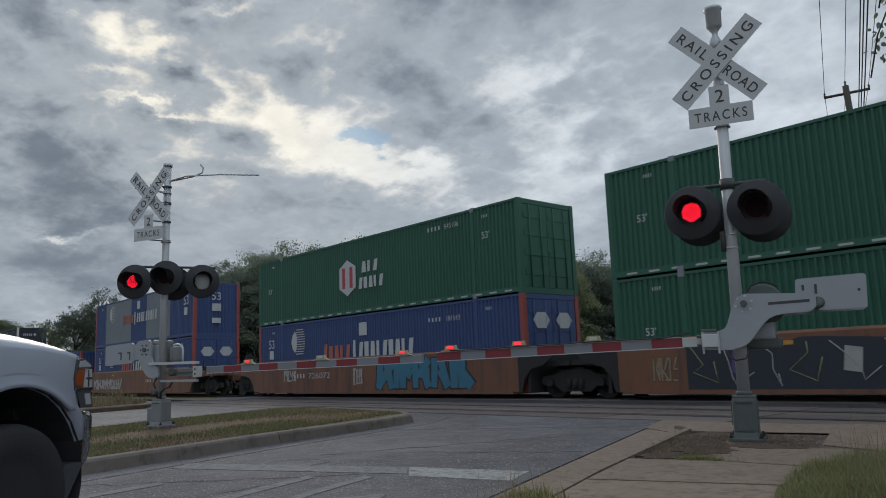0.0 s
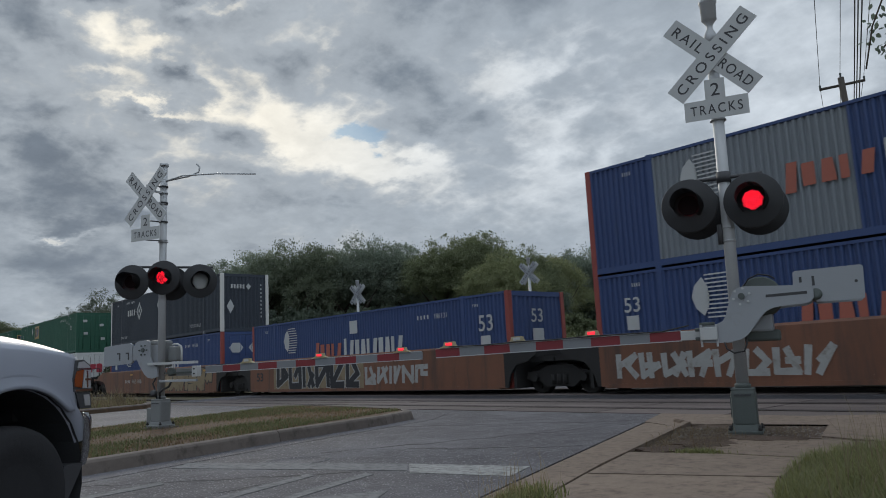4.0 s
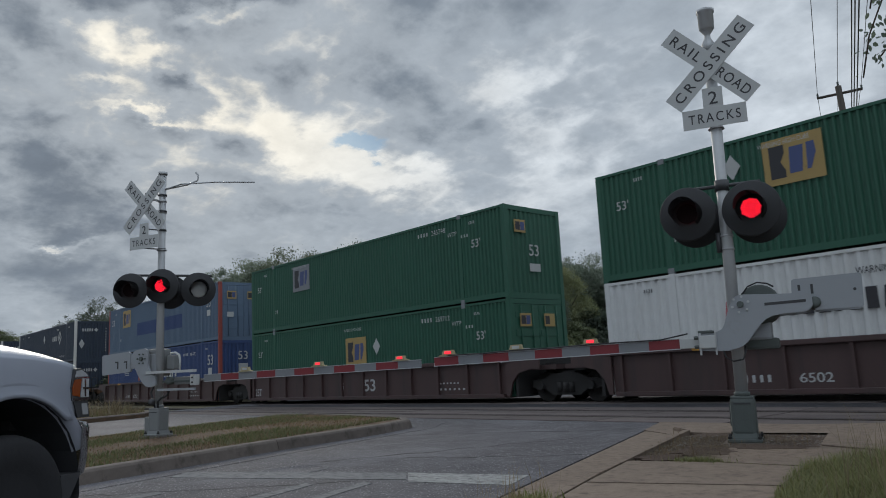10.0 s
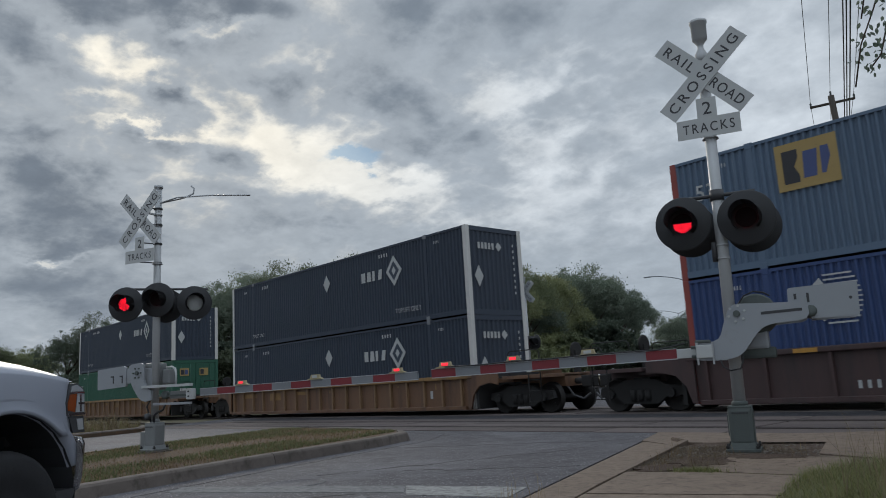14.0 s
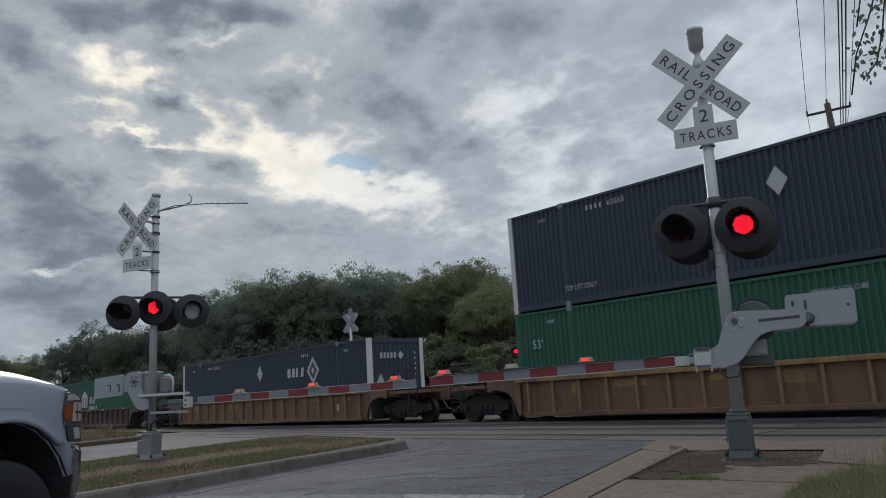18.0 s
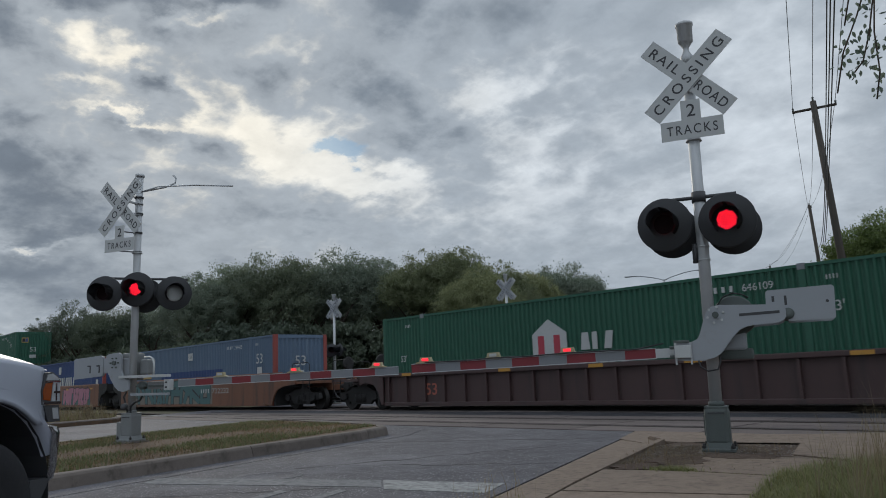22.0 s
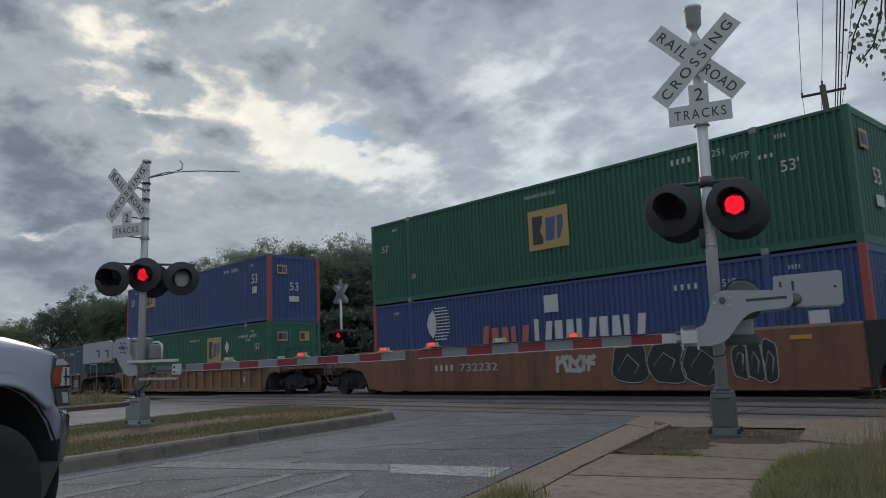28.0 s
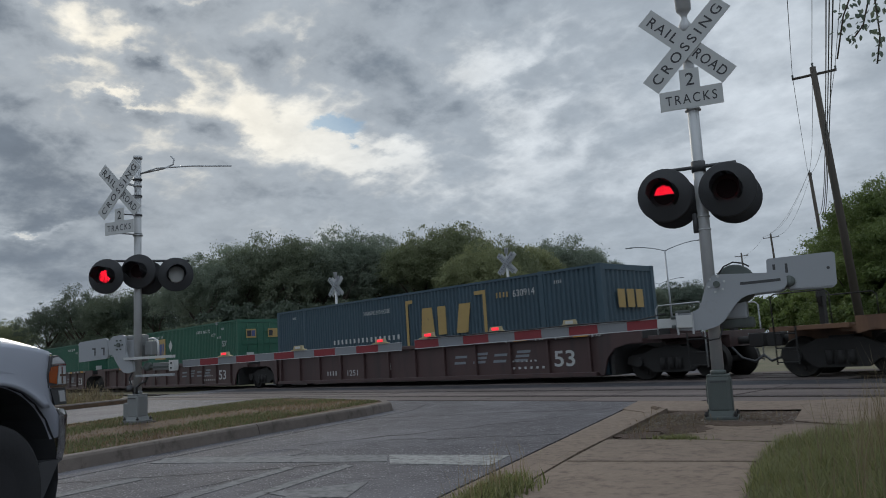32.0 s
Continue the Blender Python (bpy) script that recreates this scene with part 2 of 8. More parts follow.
def stony(name, tar, stone, scale, share):
    """Worn asphalt: pale stones in dark tar, with broad stains and wheel polish."""
    m = bpy.data.materials.new(name)
    m.use_nodes = True
    k = Nodes(m.node_tree)
    out, bsdf = k.n("ShaderNodeOutputMaterial"), k.n("ShaderNodeBsdfPrincipled")
    k.put(out.inputs[0], bsdf.outputs[0])
    place = k.n("ShaderNodeTexCoord").outputs["Object"]
    cell = k.n("ShaderNodeTexVoronoi")
    k.put(cell.inputs["Vector"], place)
    cell.inputs["Scale"].default_value = scale
    bits = k.n("ShaderNodeSeparateColor")
    k.put(bits.inputs[0], cell.outputs["Color"])
    pick = k.math("MULTIPLY", k.step(bits.outputs[0], 1 - share, 1.0), k.step(cell.outputs["Distance"], 0.5, 0.25))
    broad = k.noise(place, 0.55, 5.0, 0.62)
    fine = k.noise(place, 14.0, 5.0, 0.6)
    base = k.mix(k.math("ADD", k.math("MULTIPLY", pick, 0.95), k.math("MULTIPLY", fine, 0.12)), tar, stone)
    patchy = k.noise(place, 2.6, 6.0, 0.65)
    base = k.mix(1.0, base, k.ramp(patchy, [(0.3, (0.76, 0.76, 0.77)), (0.7, (1.24, 1.235, 1.22))]), "MULTIPLY")
    web = k.n("ShaderNodeTexVoronoi")
    web.feature = "DISTANCE_TO_EDGE"
    torn = k.n("ShaderNodeTexNoise")
    k.put(torn.inputs["Vector"], place)
    torn.inputs["Scale"].default_value, torn.inputs["Detail"].default_value = 3.0, 5.0
    k.put(web.inputs["Vector"], k.vmath("ADD", place, k.vmath("MULTIPLY", torn.outputs["Color"], (0.35, 0.35, 0.35))))
    web.inputs["Scale"].default_value = 0.9
    hair = k.math("MULTIPLY", k.step(web.outputs["Distance"], 0.012, 0.003), k.step(k.noise(place, 0.8, 3.0), 0.42, 0.55))
    base = k.mix(k.math("MULTIPLY", hair, 0.4), base, tuple(c * 0.4 for c in tar))
    base = k.mix(k.math("MULTIPLY", k.step(broad, 0.42, 0.68), 0.35), base, tuple(0.5 * (a + b) * 1.05 for a, b in zip(tar, stone)))
    k.put(bsdf.inputs["Base Color"], base)
    k.put(bsdf.inputs["Roughness"], k.math("ADD", 0.66, k.math("MULTIPLY", broad, 0.25)))
    bsdf.inputs["Specular IOR Level"].default_value = 0.1
    bp = k.n("ShaderNodeBump")
    bp.inputs["Strength"].default_value, bp.inputs["Distance"].default_value = 1.0, 0.02
    k.put(bp.inputs["Height"], k.math("ADD", pick, k.math("MULTIPLY", fine, 0.7)))
    k.put(bsdf.inputs["Normal"], bp.outputs[0])
    return m


RUST, GRIME, DUST = (0.13, 0.05, 0.025), (0.05, 0.045, 0.04), (0.3, 0.28, 0.25)
M = {
    "asphalt": stony("asphalt", (0.059, 0.0565, 0.0625), (0.315, 0.305, 0.327), 42, 0.62),
    "patch": stony("asphalt_patch", (0.028, 0.028, 0.032), (0.12, 0.12, 0.128), 30, 0.5),
    "tar": material("crack_tar", (0.02, 0.02, 0.022), 0.9, vary=0.3, grain=20),
    "concrete": material("concrete", (0.175, 0.133, 0.104), 0.9, vary=0.6, grain=24, dirt=(0.075, 0.053, 0.041), dirt_amount=0.6, bump=0.25, bump_scale=70, per_object=0.12),
    "kerb": material("kerb_concrete", (0.128, 0.107, 0.095), 0.9, vary=0.5, grain=12, dirt=(0.045, 0.038, 0.033), dirt_amount=0.5, bump=0.3, bump_scale=60, per_object=0.12),
    "panel": material("crossing_panel", (0.11, 0.089, 0.085), 0.9, vary=0.45, grain=4, dirt=(0.065, 0.055, 0.053), dirt_amount=0.5, bump=0.25, bump_scale=60, per_object=0.2),
    "soil": material("gravel_soil", (0.066, 0.044, 0.033), 0.95, vary=0.6, grain=40, dirt=(0.1, 0.085, 0.07), dirt_amount=0.15, bump=0.9, bump_scale=60),
    "turf": material("turf_soil", (0.1, 0.068, 0.045), 0.95, vary=0.6, grain=7, dirt=(0.17, 0.09, 0.055), dirt_amount=0.45, bump=0.8, bump_scale=50),
    "ground": material("far_ground", (0.13, 0.115, 0.075), 0.95, vary=0.4, grain=1.2, dirt=(0.07, 0.08, 0.04), dirt_amount=0.4, bump=0.5, bump_scale=12),
    "ballast": material("ballast", (0.16, 0.15, 0.14), 0.95, vary=0.5, grain=25, bump=1.0, bump_scale=30),
    "rail": material("rail_steel", (0.04, 0.03, 0.026), 0.7, 0.3, vary=0.3, grain=10, bump=0.1),
    "rail_top": material("rail_head", (0.05, 0.043, 0.04), 0.6, 0.3, vary=0.1, grain=10, bump=0.02),
    "paint": material("road_paint", (0.25, 0.25, 0.245), 0.85, vary=0.35, grain=25, dirt=(0.07, 0.07, 0.07), dirt_amount=0.8, bump=0.3, bump_scale=100),
    "paint_faint": material("faint_road_paint", (0.16, 0.16, 0.165), 0.85, vary=0.4, grain=25, dirt=(0.06, 0.06, 0.062), dirt_amount=0.9, bump=0.3, bump_scale=100),
    "galv": material("galvanised_steel", (0.385, 0.395, 0.405), 0.5, 0.35, vary=0.18, grain=14, dirt=(0.22, 0.21, 0.2), dirt_amount=0.2, bump=0.06, streak=True),
    "gate_and_shaded_sign": material("grey_gate_and_shaded_sign_paint", (0.265, 0.28, 0.3), 0.5, 0.2, vary=0.12, grain=6, dirt=(0.18, 0.17, 0.16), dirt_amount=0.2, bump=0.04),
    "base_grey": material("weathered_base", (0.075, 0.088, 0.084), 0.7, 0.1, vary=0.35, grain=9, dirt=(0.05, 0.05, 0.05), dirt_amount=0.35, bump=0.15),
    "base_mid": material("grey_cast_base", (0.17, 0.178, 0.18), 0.65, 0.1, vary=0.3, grain=9, dirt=(0.09, 0.085, 0.08), dirt_amount=0.3, bump=0.15),
    "lamp_black": material("matt_black_lamp", (0.026, 0.027, 0.03), 0.75, vary=0.3, grain=10, bump=0.05),
    "black": material("black_paint", (0.038, 0.039, 0.043), 0.6, vary=0.3, grain=10, bump=0.05),
    "sign": material("sign_sheet", (0.4, 0.41, 0.41), 0.5, vary=0.1, grain=12, dirt=(0.4, 0.38, 0.34), dirt_amount=0.15, bump=0.02),
    "ink": material("sign_ink", (0.035, 0.035, 0.04), 0.6, vary=0.2),
    "red": material("red_sheeting", (0.17, 0.014, 0.02), 0.5, vary=0.25, grain=14, dirt=(0.13, 0.035, 0.035), dirt_amount=0.15, bump=0.03),
    "white": material("white_sheeting", (0.165, 0.175, 0.19), 0.5, vary=0.15, grain=14, dirt=(0.12, 0.117, 0.115), dirt_amount=0.25, bump=0.03),
    "lens_dark": material("dark_lens", (0.012, 0.004, 0.005), 0.85, vary=0.3, grain=30, bump=0.1, bump_scale=200),
    "lens_clear": material("frosted_lens", (0.5, 0.52, 0.52), 0.25, vary=0.15, grain=30, bump=0.2, bump_scale=200),
    "lamp_bracket": material("pale_yellow_bracket", (0.33, 0.28, 0.16), 0.5, vary=0.25, grain=20, dirt=(0.2, 0.18, 0.13), dirt_amount=0.3, bump=0.02),
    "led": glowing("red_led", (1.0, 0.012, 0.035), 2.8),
    "led_dim": glowing("red_gate_led", (1.0, 0.03, 0.05), 0.9),
    "wood": material("weathered_wood", (0.062, 0.053, 0.045), 0.9, vary=0.4, grain=8, dirt=(0.035, 0.04, 0.035), dirt_amount=0.4, bump=0.4, bump_scale=25, streak=True),
    "wire": material("cable_black", (0.02, 0.02, 0.022), 0.7, vary=0.1, bump=0),
    "iron": material("truck_iron_and_gap_shade", (0.022, 0.021, 0.021), 0.8, 0.2, vary=0.4, grain=9, dirt=(0.026, 0.021, 0.018), dirt_amount=0.35, bump=0.2),
    "wheel": material("wheel_steel", (0.022, 0.02, 0.019), 0.6, 0.5, vary=0.3, grain=9, bump=0.1),
    "bark": material("bark", (0.07, 0.055, 0.045), 0.95, vary=0.4, grain=8, bump=0.8, bump_scale=14),
    # leaf_a: the blue cast of distant haze is mixed into the green
    "leaf_a": leafy("leaves_dark_haze_tint", (0.122, 0.157, 0.13), (0.185, 0.218, 0.165)),
    "leaf_d": leafy("leaves_undergrowth", (0.085, 0.108, 0.08), (0.125, 0.148, 0.1)),
    "leaf_b": leafy("leaves_olive", (0.15, 0.172, 0.092), (0.215, 0.235, 0.122)),
    "leaf_c": leafy("leaves_bright", (0.08, 0.112, 0.038), (0.155, 0.21, 0.065)),
    "grass": leafy("grass_green", (0.07, 0.09, 0.034), (0.215, 0.215, 0.095)),
    "grass_brown": leafy("grass_dead", (0.105, 0.074, 0.044), (0.205, 0.15, 0.09)),
    "grass_dry": leafy("grass_dry", (0.14, 0.105, 0.062), (0.27, 0.215, 0.135)),
    "car_paint": material("silver_paint", (0.3, 0.32, 0.375), 0.46, 0.3, vary=0.015, grain=3, bump=0.0, coat=0.12),
    "chrome": material("chrome", (0.62, 0.62, 0.63), 0.08, 1.0, vary=0.03, grain=4, bump=0.0),
    "tyre": material("tyre_rubber", (0.022, 0.022, 0.024), 0.85, vary=0.2, grain=30, bump=0.2),
    "amber": material("amber_lens", (0.24, 0.055, 0.014), 0.15, vary=0.2, grain=40, bump=0.05, coat=0.7),
    "lamp_lens": material("headlamp_lens", (0.6, 0.62, 0.65), 0.12, 0.5, vary=0.3, grain=20, bump=0.1, coat=0.9),
    "glass": material("tinted_glass", (0.02, 0.024, 0.028), 0.05, 0.0, vary=0.1, bump=0, coat=0.5),
    "lettering": material("white_lettering", (0.37, 0.38, 0.38), 0.6, vary=0.2, grain=12, dirt=(0.35, 0.34, 0.32), dirt_amount=0.3, bump=0.02),
    "faded_mark": material("faded_lettering", (0.06, 0.035, 0.025), 0.7, vary=0.4, grain=10),
    "letter_dark": material("black_lettering", (0.02, 0.02, 0.025), 0.6, vary=0.2),
    "letter_orange": material("orange_lettering", (0.3, 0.085, 0.055), 0.6, vary=0.25, grain=12),
    "letter_red": material("red_lettering", (0.34, 0.035, 0.055), 0.6, vary=0.2, grain=12),
    "letter_blue": material("blue_lettering", (0.045, 0.065, 0.17), 0.6, vary=0.2, grain=12),
    "yellow": material("yellow_marking", (0.31, 0.215, 0.075), 0.6, vary=0.2, grain=12, dirt=GRIME, dirt_amount=0.15),
    "amber_mark": material("amber_reflector", (0.4, 0.2, 0.03), 0.5, vary=0.2, grain=12, dirt=GRIME, dirt_amount=0.2),
    "gravel": material("loose_gravel", (0.17, 0.15, 0.135), 0.9, vary=0.5, grain=60, bump=0.3, bump_scale=90),
    "tag_blue": material("blue_spray", (0.025, 0.13, 0.2), 0.6, vary=0.5, grain=4, dirt=(0.1, 0.08, 0.04), dirt_amount=0.2),
    "tag_black": material("black_spray", (0.012, 0.012, 0.016), 0.6, vary=0.3, grain=6),
    "tag_white": material("white_spray", (0.3, 0.3, 0.29), 0.7, vary=0.4, grain=8, dirt=(0.12, 0.08, 0.05), dirt_amount=0.35),
    "tag_cream": material("cream_spray", (0.215, 0.165, 0.1), 0.7, vary=0.4, grain=5, dirt=(0.11, 0.065, 0.04), dirt_amount=0.45),
    "tag_pink": material("pink_spray", (0.34, 0.15, 0.2), 0.7, vary=0.4, grain=5, dirt=(0.14, 0.08, 0.05), dirt_amount=0.25),
    "tag_teal": material("teal_spray", (0.05, 0.11, 0.115), 0.7, vary=0.35, grain=5, dirt=(0.09, 0.07, 0.05), dirt_amount=0.2),
    "tag_night": material("night_blue_spray", (0.014, 0.018, 0.03), 0.6, vary=0.4, grain=3, dirt=(0.03, 0.03, 0.05), dirt_amount=0.3),
    "tag_lime": material("lime_spray", (0.22, 0.25, 0.08), 0.7, vary=0.4, grain=6),
    "tag_tan": material("tan_spray", (0.155, 0.135, 0.115), 0.7, vary=0.4, grain=4, dirt=(0.085, 0.06, 0.045), dirt_amount=0.3),
    "tag_violet": material("violet_spray", (0.075, 0.05, 0.15), 0.7, vary=0.3, grain=5),
}


def box_paint(name, colour, worn=0.2, dirt=RUST, vary=0.22):
    return material(name, colour, 0.6, vary=vary, grain=5, dirt=dirt, dirt_amount=worn, bump=0.04, bump_scale=30, streak=True)


M.update({
    "green": box_paint("green_container_paint", (0.013, 0.079, 0.048), 0.05, (0.015, 0.055, 0.034)),
    "blue": box_paint("blue_container_paint", (0.024, 0.05, 0.142), 0.08, (0.036, 0.055, 0.105)),
    "pale_blue": box_paint("faded_blue_paint", (0.08, 0.122, 0.182), 0.1, (0.2, 0.25, 0.28)),
    "navy": box_paint("navy_container_paint", (0.022, 0.033, 0.054), 0.05, (0.03, 0.038, 0.05)),
    "charcoal": box_paint("charcoal_container_paint", (0.02, 0.028, 0.041), 0.05, (0.03, 0.035, 0.04)),
    "slate": box_paint("slate_blue_paint", (0.03, 0.06, 0.082), 0.08, (0.05, 0.06, 0.07)),
    "white_box": box_paint("white_container_paint", (0.52, 0.53, 0.53), 0.1, (0.36, 0.33, 0.28)),
    "grey_patch": box_paint("grey_primer_paint", (0.16, 0.18, 0.2), 0.08, (0.18, 0.19, 0.2)),
    "post_red": box_paint("red_post_paint", (0.23, 0.045, 0.035), 0.25),
    "post_white": box_paint("white_post_paint", (0.5, 0.49, 0.47), 0.12),
    "car_orange": box_paint("orange_car_paint", (0.15, 0.06, 0.031), 0.62, (0.05, 0.028, 0.021), 0.45),
    "car_yellow": box_paint("weathered_yellow_car_paint", (0.14, 0.072, 0.038), 0.62, (0.06, 0.03, 0.021), 0.5),
    # lighter copy of the weathered car paint; the ribs' highlights are in its colour
    "car_rib": box_paint("weathered_highlit_rib_paint", (0.195, 0.115, 0.06), 0.55, (0.09, 0.05, 0.03), 0.4),
    "car_maroon": box_paint("maroon_car_paint", (0.056, 0.03, 0.029), 0.5, (0.026, 0.02, 0.02), 0.4),
    "chord_yellow": box_paint("yellow_chord_paint", (0.24, 0.135, 0.045), 0.7, (0.08, 0.045, 0.028), 0.4),
})

# ---- building helpers ----


def part(name, bm, mat, parent=None, label="", m=None):
    """Links a bmesh as one mesh object under a thing or a part."""
    me = bpy.data.meshes.new(name)
    bm.to_mesh(me)
    bm.free()
    return piece(name, me, mat, parent, label, m)


def piece(name, me, mat, parent=None, label="", m=None):
    """Links a ready mesh, which may be shared."""
    if mat is not None and not me.materials:
        me.materials.append(mat)
    ob = new(name, me)
    if parent is not None:
        ob.parent = parent
    if m is not None:
        ob.matrix_basis = m
    if label:
        ob["label"] = label
    return ob


def empty(name, m, label, category, group="", kind=""):
    ob = new(name)
    ob.empty_display_size = 0.2
    ob.matrix_basis = m
    return tagged(ob, label, category, group, kind)


def box(bm, x0, x1, y0, y1, z0, z1, bevel=0.0):
    vs = [bm.verts.new((x, y, z)) for x in (x0, x1) for y in (y0, y1) for z in (z0, z1)]
    fs = [bm.faces.new([vs[i] for i in q]) for q in ((0, 1, 3, 2), (4, 6, 7, 5), (0, 4, 5, 1), (2, 3, 7, 6), (0, 2, 6, 4), (1, 5, 7, 3))]
    if bevel:
        es = {e for f in fs for e in f.edges}
        bmesh.ops.bevel(bm, geom=list(es), offset=bevel, segments=2, affect="EDGES", profile=0.6)
    return bm


def boxed(*a, bevel=0.0):
    return box(bmesh.new(), *a, bevel=bevel)


def rod(bm, p, q, r, r2=None, sides=12, caps=True):
    """A round bar from p to q."""
    p, q = Vector(p), Vector(q)
    d = (q - p).normalized()
    u = d.orthogonal().normalized()
    v = d.cross(u)
    r2 = r if r2 is None else r2
    a, b = [], []
    for i in range(sides):
        w = u * math.cos(2 * math.pi * i / sides) + v * math.sin(2 * math.pi * i / sides)
        a.append(bm.verts.new(p + w * r))
        b.append(bm.verts.new(q + w * r2))
    for i in range(sides):
        j = (i + 1) % sides
        f = bm.faces.new((a[i], a[j], b[j], b[i]))
        f.smooth = sides > 6
    if caps:
        bm.faces.new(a[::-1])
        bm.faces.new(b)
    return bm


def pipe(bm, pts, r, sides=8):
    """A bent round bar through points, in one piece."""
    pts = [Vector(p) for p in pts]
    rings, u = [], None
    for i, p in enumerate(pts):
        d = (pts[min(i + 1, len(pts) - 1)] - pts[max(i - 1, 0)]).normalized()
        u = d.orthogonal().normalized() if u is None else (u - d * u.dot(d)).normalized()
        v = d.cross(u)
        rings.append([bm.verts.new(p + (u * math.cos(2 * math.pi * k / sides) + v * math.sin(2 * math.pi * k / sides)) * r) for k in range(sides)])
    for a, b in zip(rings, rings[1:]):
        for i in range(sides):
            j = (i + 1) % sides
            bm.faces.new((a[i], a[j], b[j], b[i])).smooth = True
    bm.faces.new(rings[0][::-1])
    bm.faces.new(rings[-1])
    return bm


def slab(bm, outline, z0, z1, axis="z"):
    """A flat plate: an outline pushed from z0 to z1 along an axis."""
    def put(u, v, w):
        return {"z": (u, v, w), "y": (u, w, v), "x": (w, u, v)}[axis]
    a = [bm.verts.new(put(u, v, z0)) for u, v in outline]
    b = [bm.verts.new(put(u, v, z1)) for u, v in outline]
    bm.faces.new(a)
    bm.faces.new(b[::-1])
    n = len(a)
    for i in range(n):
        j = (i + 1) % n
        bm.faces.new((a[i], b[i], b[j], a[j]))
    bmesh.ops.recalc_face_normals(bm, faces=bm.faces[:])
    return bm


def lathe(bm, prof, centre=(0, 0, 0), axis="z", sides=24):
    """Turns a profile of (radius, height) about an axis."""
    rings = []
    for r, h in prof:
        ring = []
        for i in range(sides):
            c, s = math.cos(2 * math.pi * i / sides) * r, math.sin(2 * math.pi * i / sides) * r
            o = {"z": (c, s, h), "y": (c, h, s), "x": (h, c, s)}[axis]
            ring.append(bm.verts.new(Vector(o) + Vector(centre)))
        rings.append(ring)
    for a, b in zip(rings, rings[1:]):
        for i in range(sides):
            j = (i + 1) % sides
            f = bm.faces.new((a[i], a[j], b[j], b[i]))
            f.smooth = True
    for ring in (rings[0], rings[-1]):
        bm.faces.new(ring)
    bmesh.ops.recalc_face_normals(bm, faces=bm.faces[:])
    return bm


WORDS = {}


def word_mesh(text, bold=0.0, gap=1.0):
    """The mesh of a word, one unit high, set along x in the xz plane; its left foot at the origin."""
    if (text, bold, gap) not in WORDS:
        cu = bpy.data.curves.new("word", "FONT")
        cu.body, cu.size, cu.offset = text, 1.4, bold
        cu.extrude, cu.space_character = 0.0, gap
        ob = new("word", cu)
        dg = bpy.context.evaluated_depsgraph_get()
        me = bpy.data.meshes.new_from_object(ob.evaluated_get(dg))
        bpy.data.objects.remove(ob)
        me.transform(Matrix.Rotation(radians(90), 4, "X"))
        WORDS[text, bold, gap] = me
    return WORDS[text, bold, gap]


def word(text, mat, parent, x, y, z, high, wide=None, bold=0.0, turn=0.0, tilt=0.0, name="lettering", gap=1.0):
    """Writing with its left foot at x, y, z; turn about z, tilt in its own plane. wide: total width."""
    me0 = word_mesh(text, bold, gap)
    w = max(v.co.x for v in me0.vertices)
    me = me0.copy()
    sx = (wide / w) if wide else high
    me.transform(Matrix.Diagonal((sx, 1, high, 1)))
    return piece(name, me, mat, parent, "", pose(x, y, z, 0, tilt, turn))


# ---- ground ----
RD, RN = Vector((-0.38, 0.925, 0)), Vector((0.925, 0.38, 0))  # along the road, to its right
ROAD_TURN = math.degrees(math.atan2(0.38, 0.925))


def road_point(a, b, z=0.0):
    return RD * a + RN * b + Vector((0, 0, z))


def road_slab(bm, pts, z0, z1):
    return slab(bm, [tuple(road_point(a, b).xy) for a, b in pts], z0, z1)


def build_ground():
    g = part("ground", boxed(-700, 700, -300, 1100, -0.6, -0.08), M["ground"])
    tagged(g, "dry grassy ground reaching to the horizon", "ground", kind="structure")
    # carriageway: approach lane, crossing and the road beyond
    bm = bmesh.new()
    road_slab(bm, [(-60, -7.1), (-60, -2.4), (11.0, -2.4), (13.4, -2.4), (24.5, -2.4), (130, -2.4), (130, -24), (-60, -24)], -0.3, -0.012)
    tagged(part("road", bm, M["asphalt"]), "grey worn asphalt road with cracks", "road", kind="structure")


build_ground()

TRACK_Y = (12.85, 17.7)  # centre lines of the two tracks


def road_x(y, b):
    """x of the line b metres right of the road's zero line, at a given y."""
    a = (y - RN.y * b) / RD.y
    return RD.x * a + RN.x * b


def build_tracks():
    for yc in TRACK_Y:
        bed = bmesh.new()
        slab(bed, [(yc - 2.2, -0.3), (yc + 2.2, -0.3), (yc + 1.6, -0.13), (yc - 1.6, -0.13)], -400, 400, "x")
        tagged(part("track_bed", bed, M["ballast"]), "grey crushed stone bed under the rails", "track bed", kind="structure")
        for side in (-0.755, 0.755):
            y = yc + side
            prof = [(y - 0.07, -0.17), (y + 0.07, -0.17), (y + 0.07, -0.155), (y + 0.012, -0.14), (y + 0.012, -0.045), (y + 0.036, -0.035), (y + 0.036, -0.006),
                    (y + 0.03, 0.0), (y - 0.03, 0.0), (y - 0.036, -0.006), (y - 0.036, -0.035), (y - 0.012, -0.045), (y - 0.012, -0.14), (y - 0.07, -0.155)]
            rail = part("rail", slab(bmesh.new(), prof, -400, 400, "x"), M["rail"])
            tagged(rail, "rusty steel rail with a worn bright head", "rail", "rails of the crossing", kind="structure")
            part("rail_head", boxed(-400, 400, y - 0.028, y + 0.028, 0.0005, 0.003), M["rail_top"], rail, "bright worn running surface")


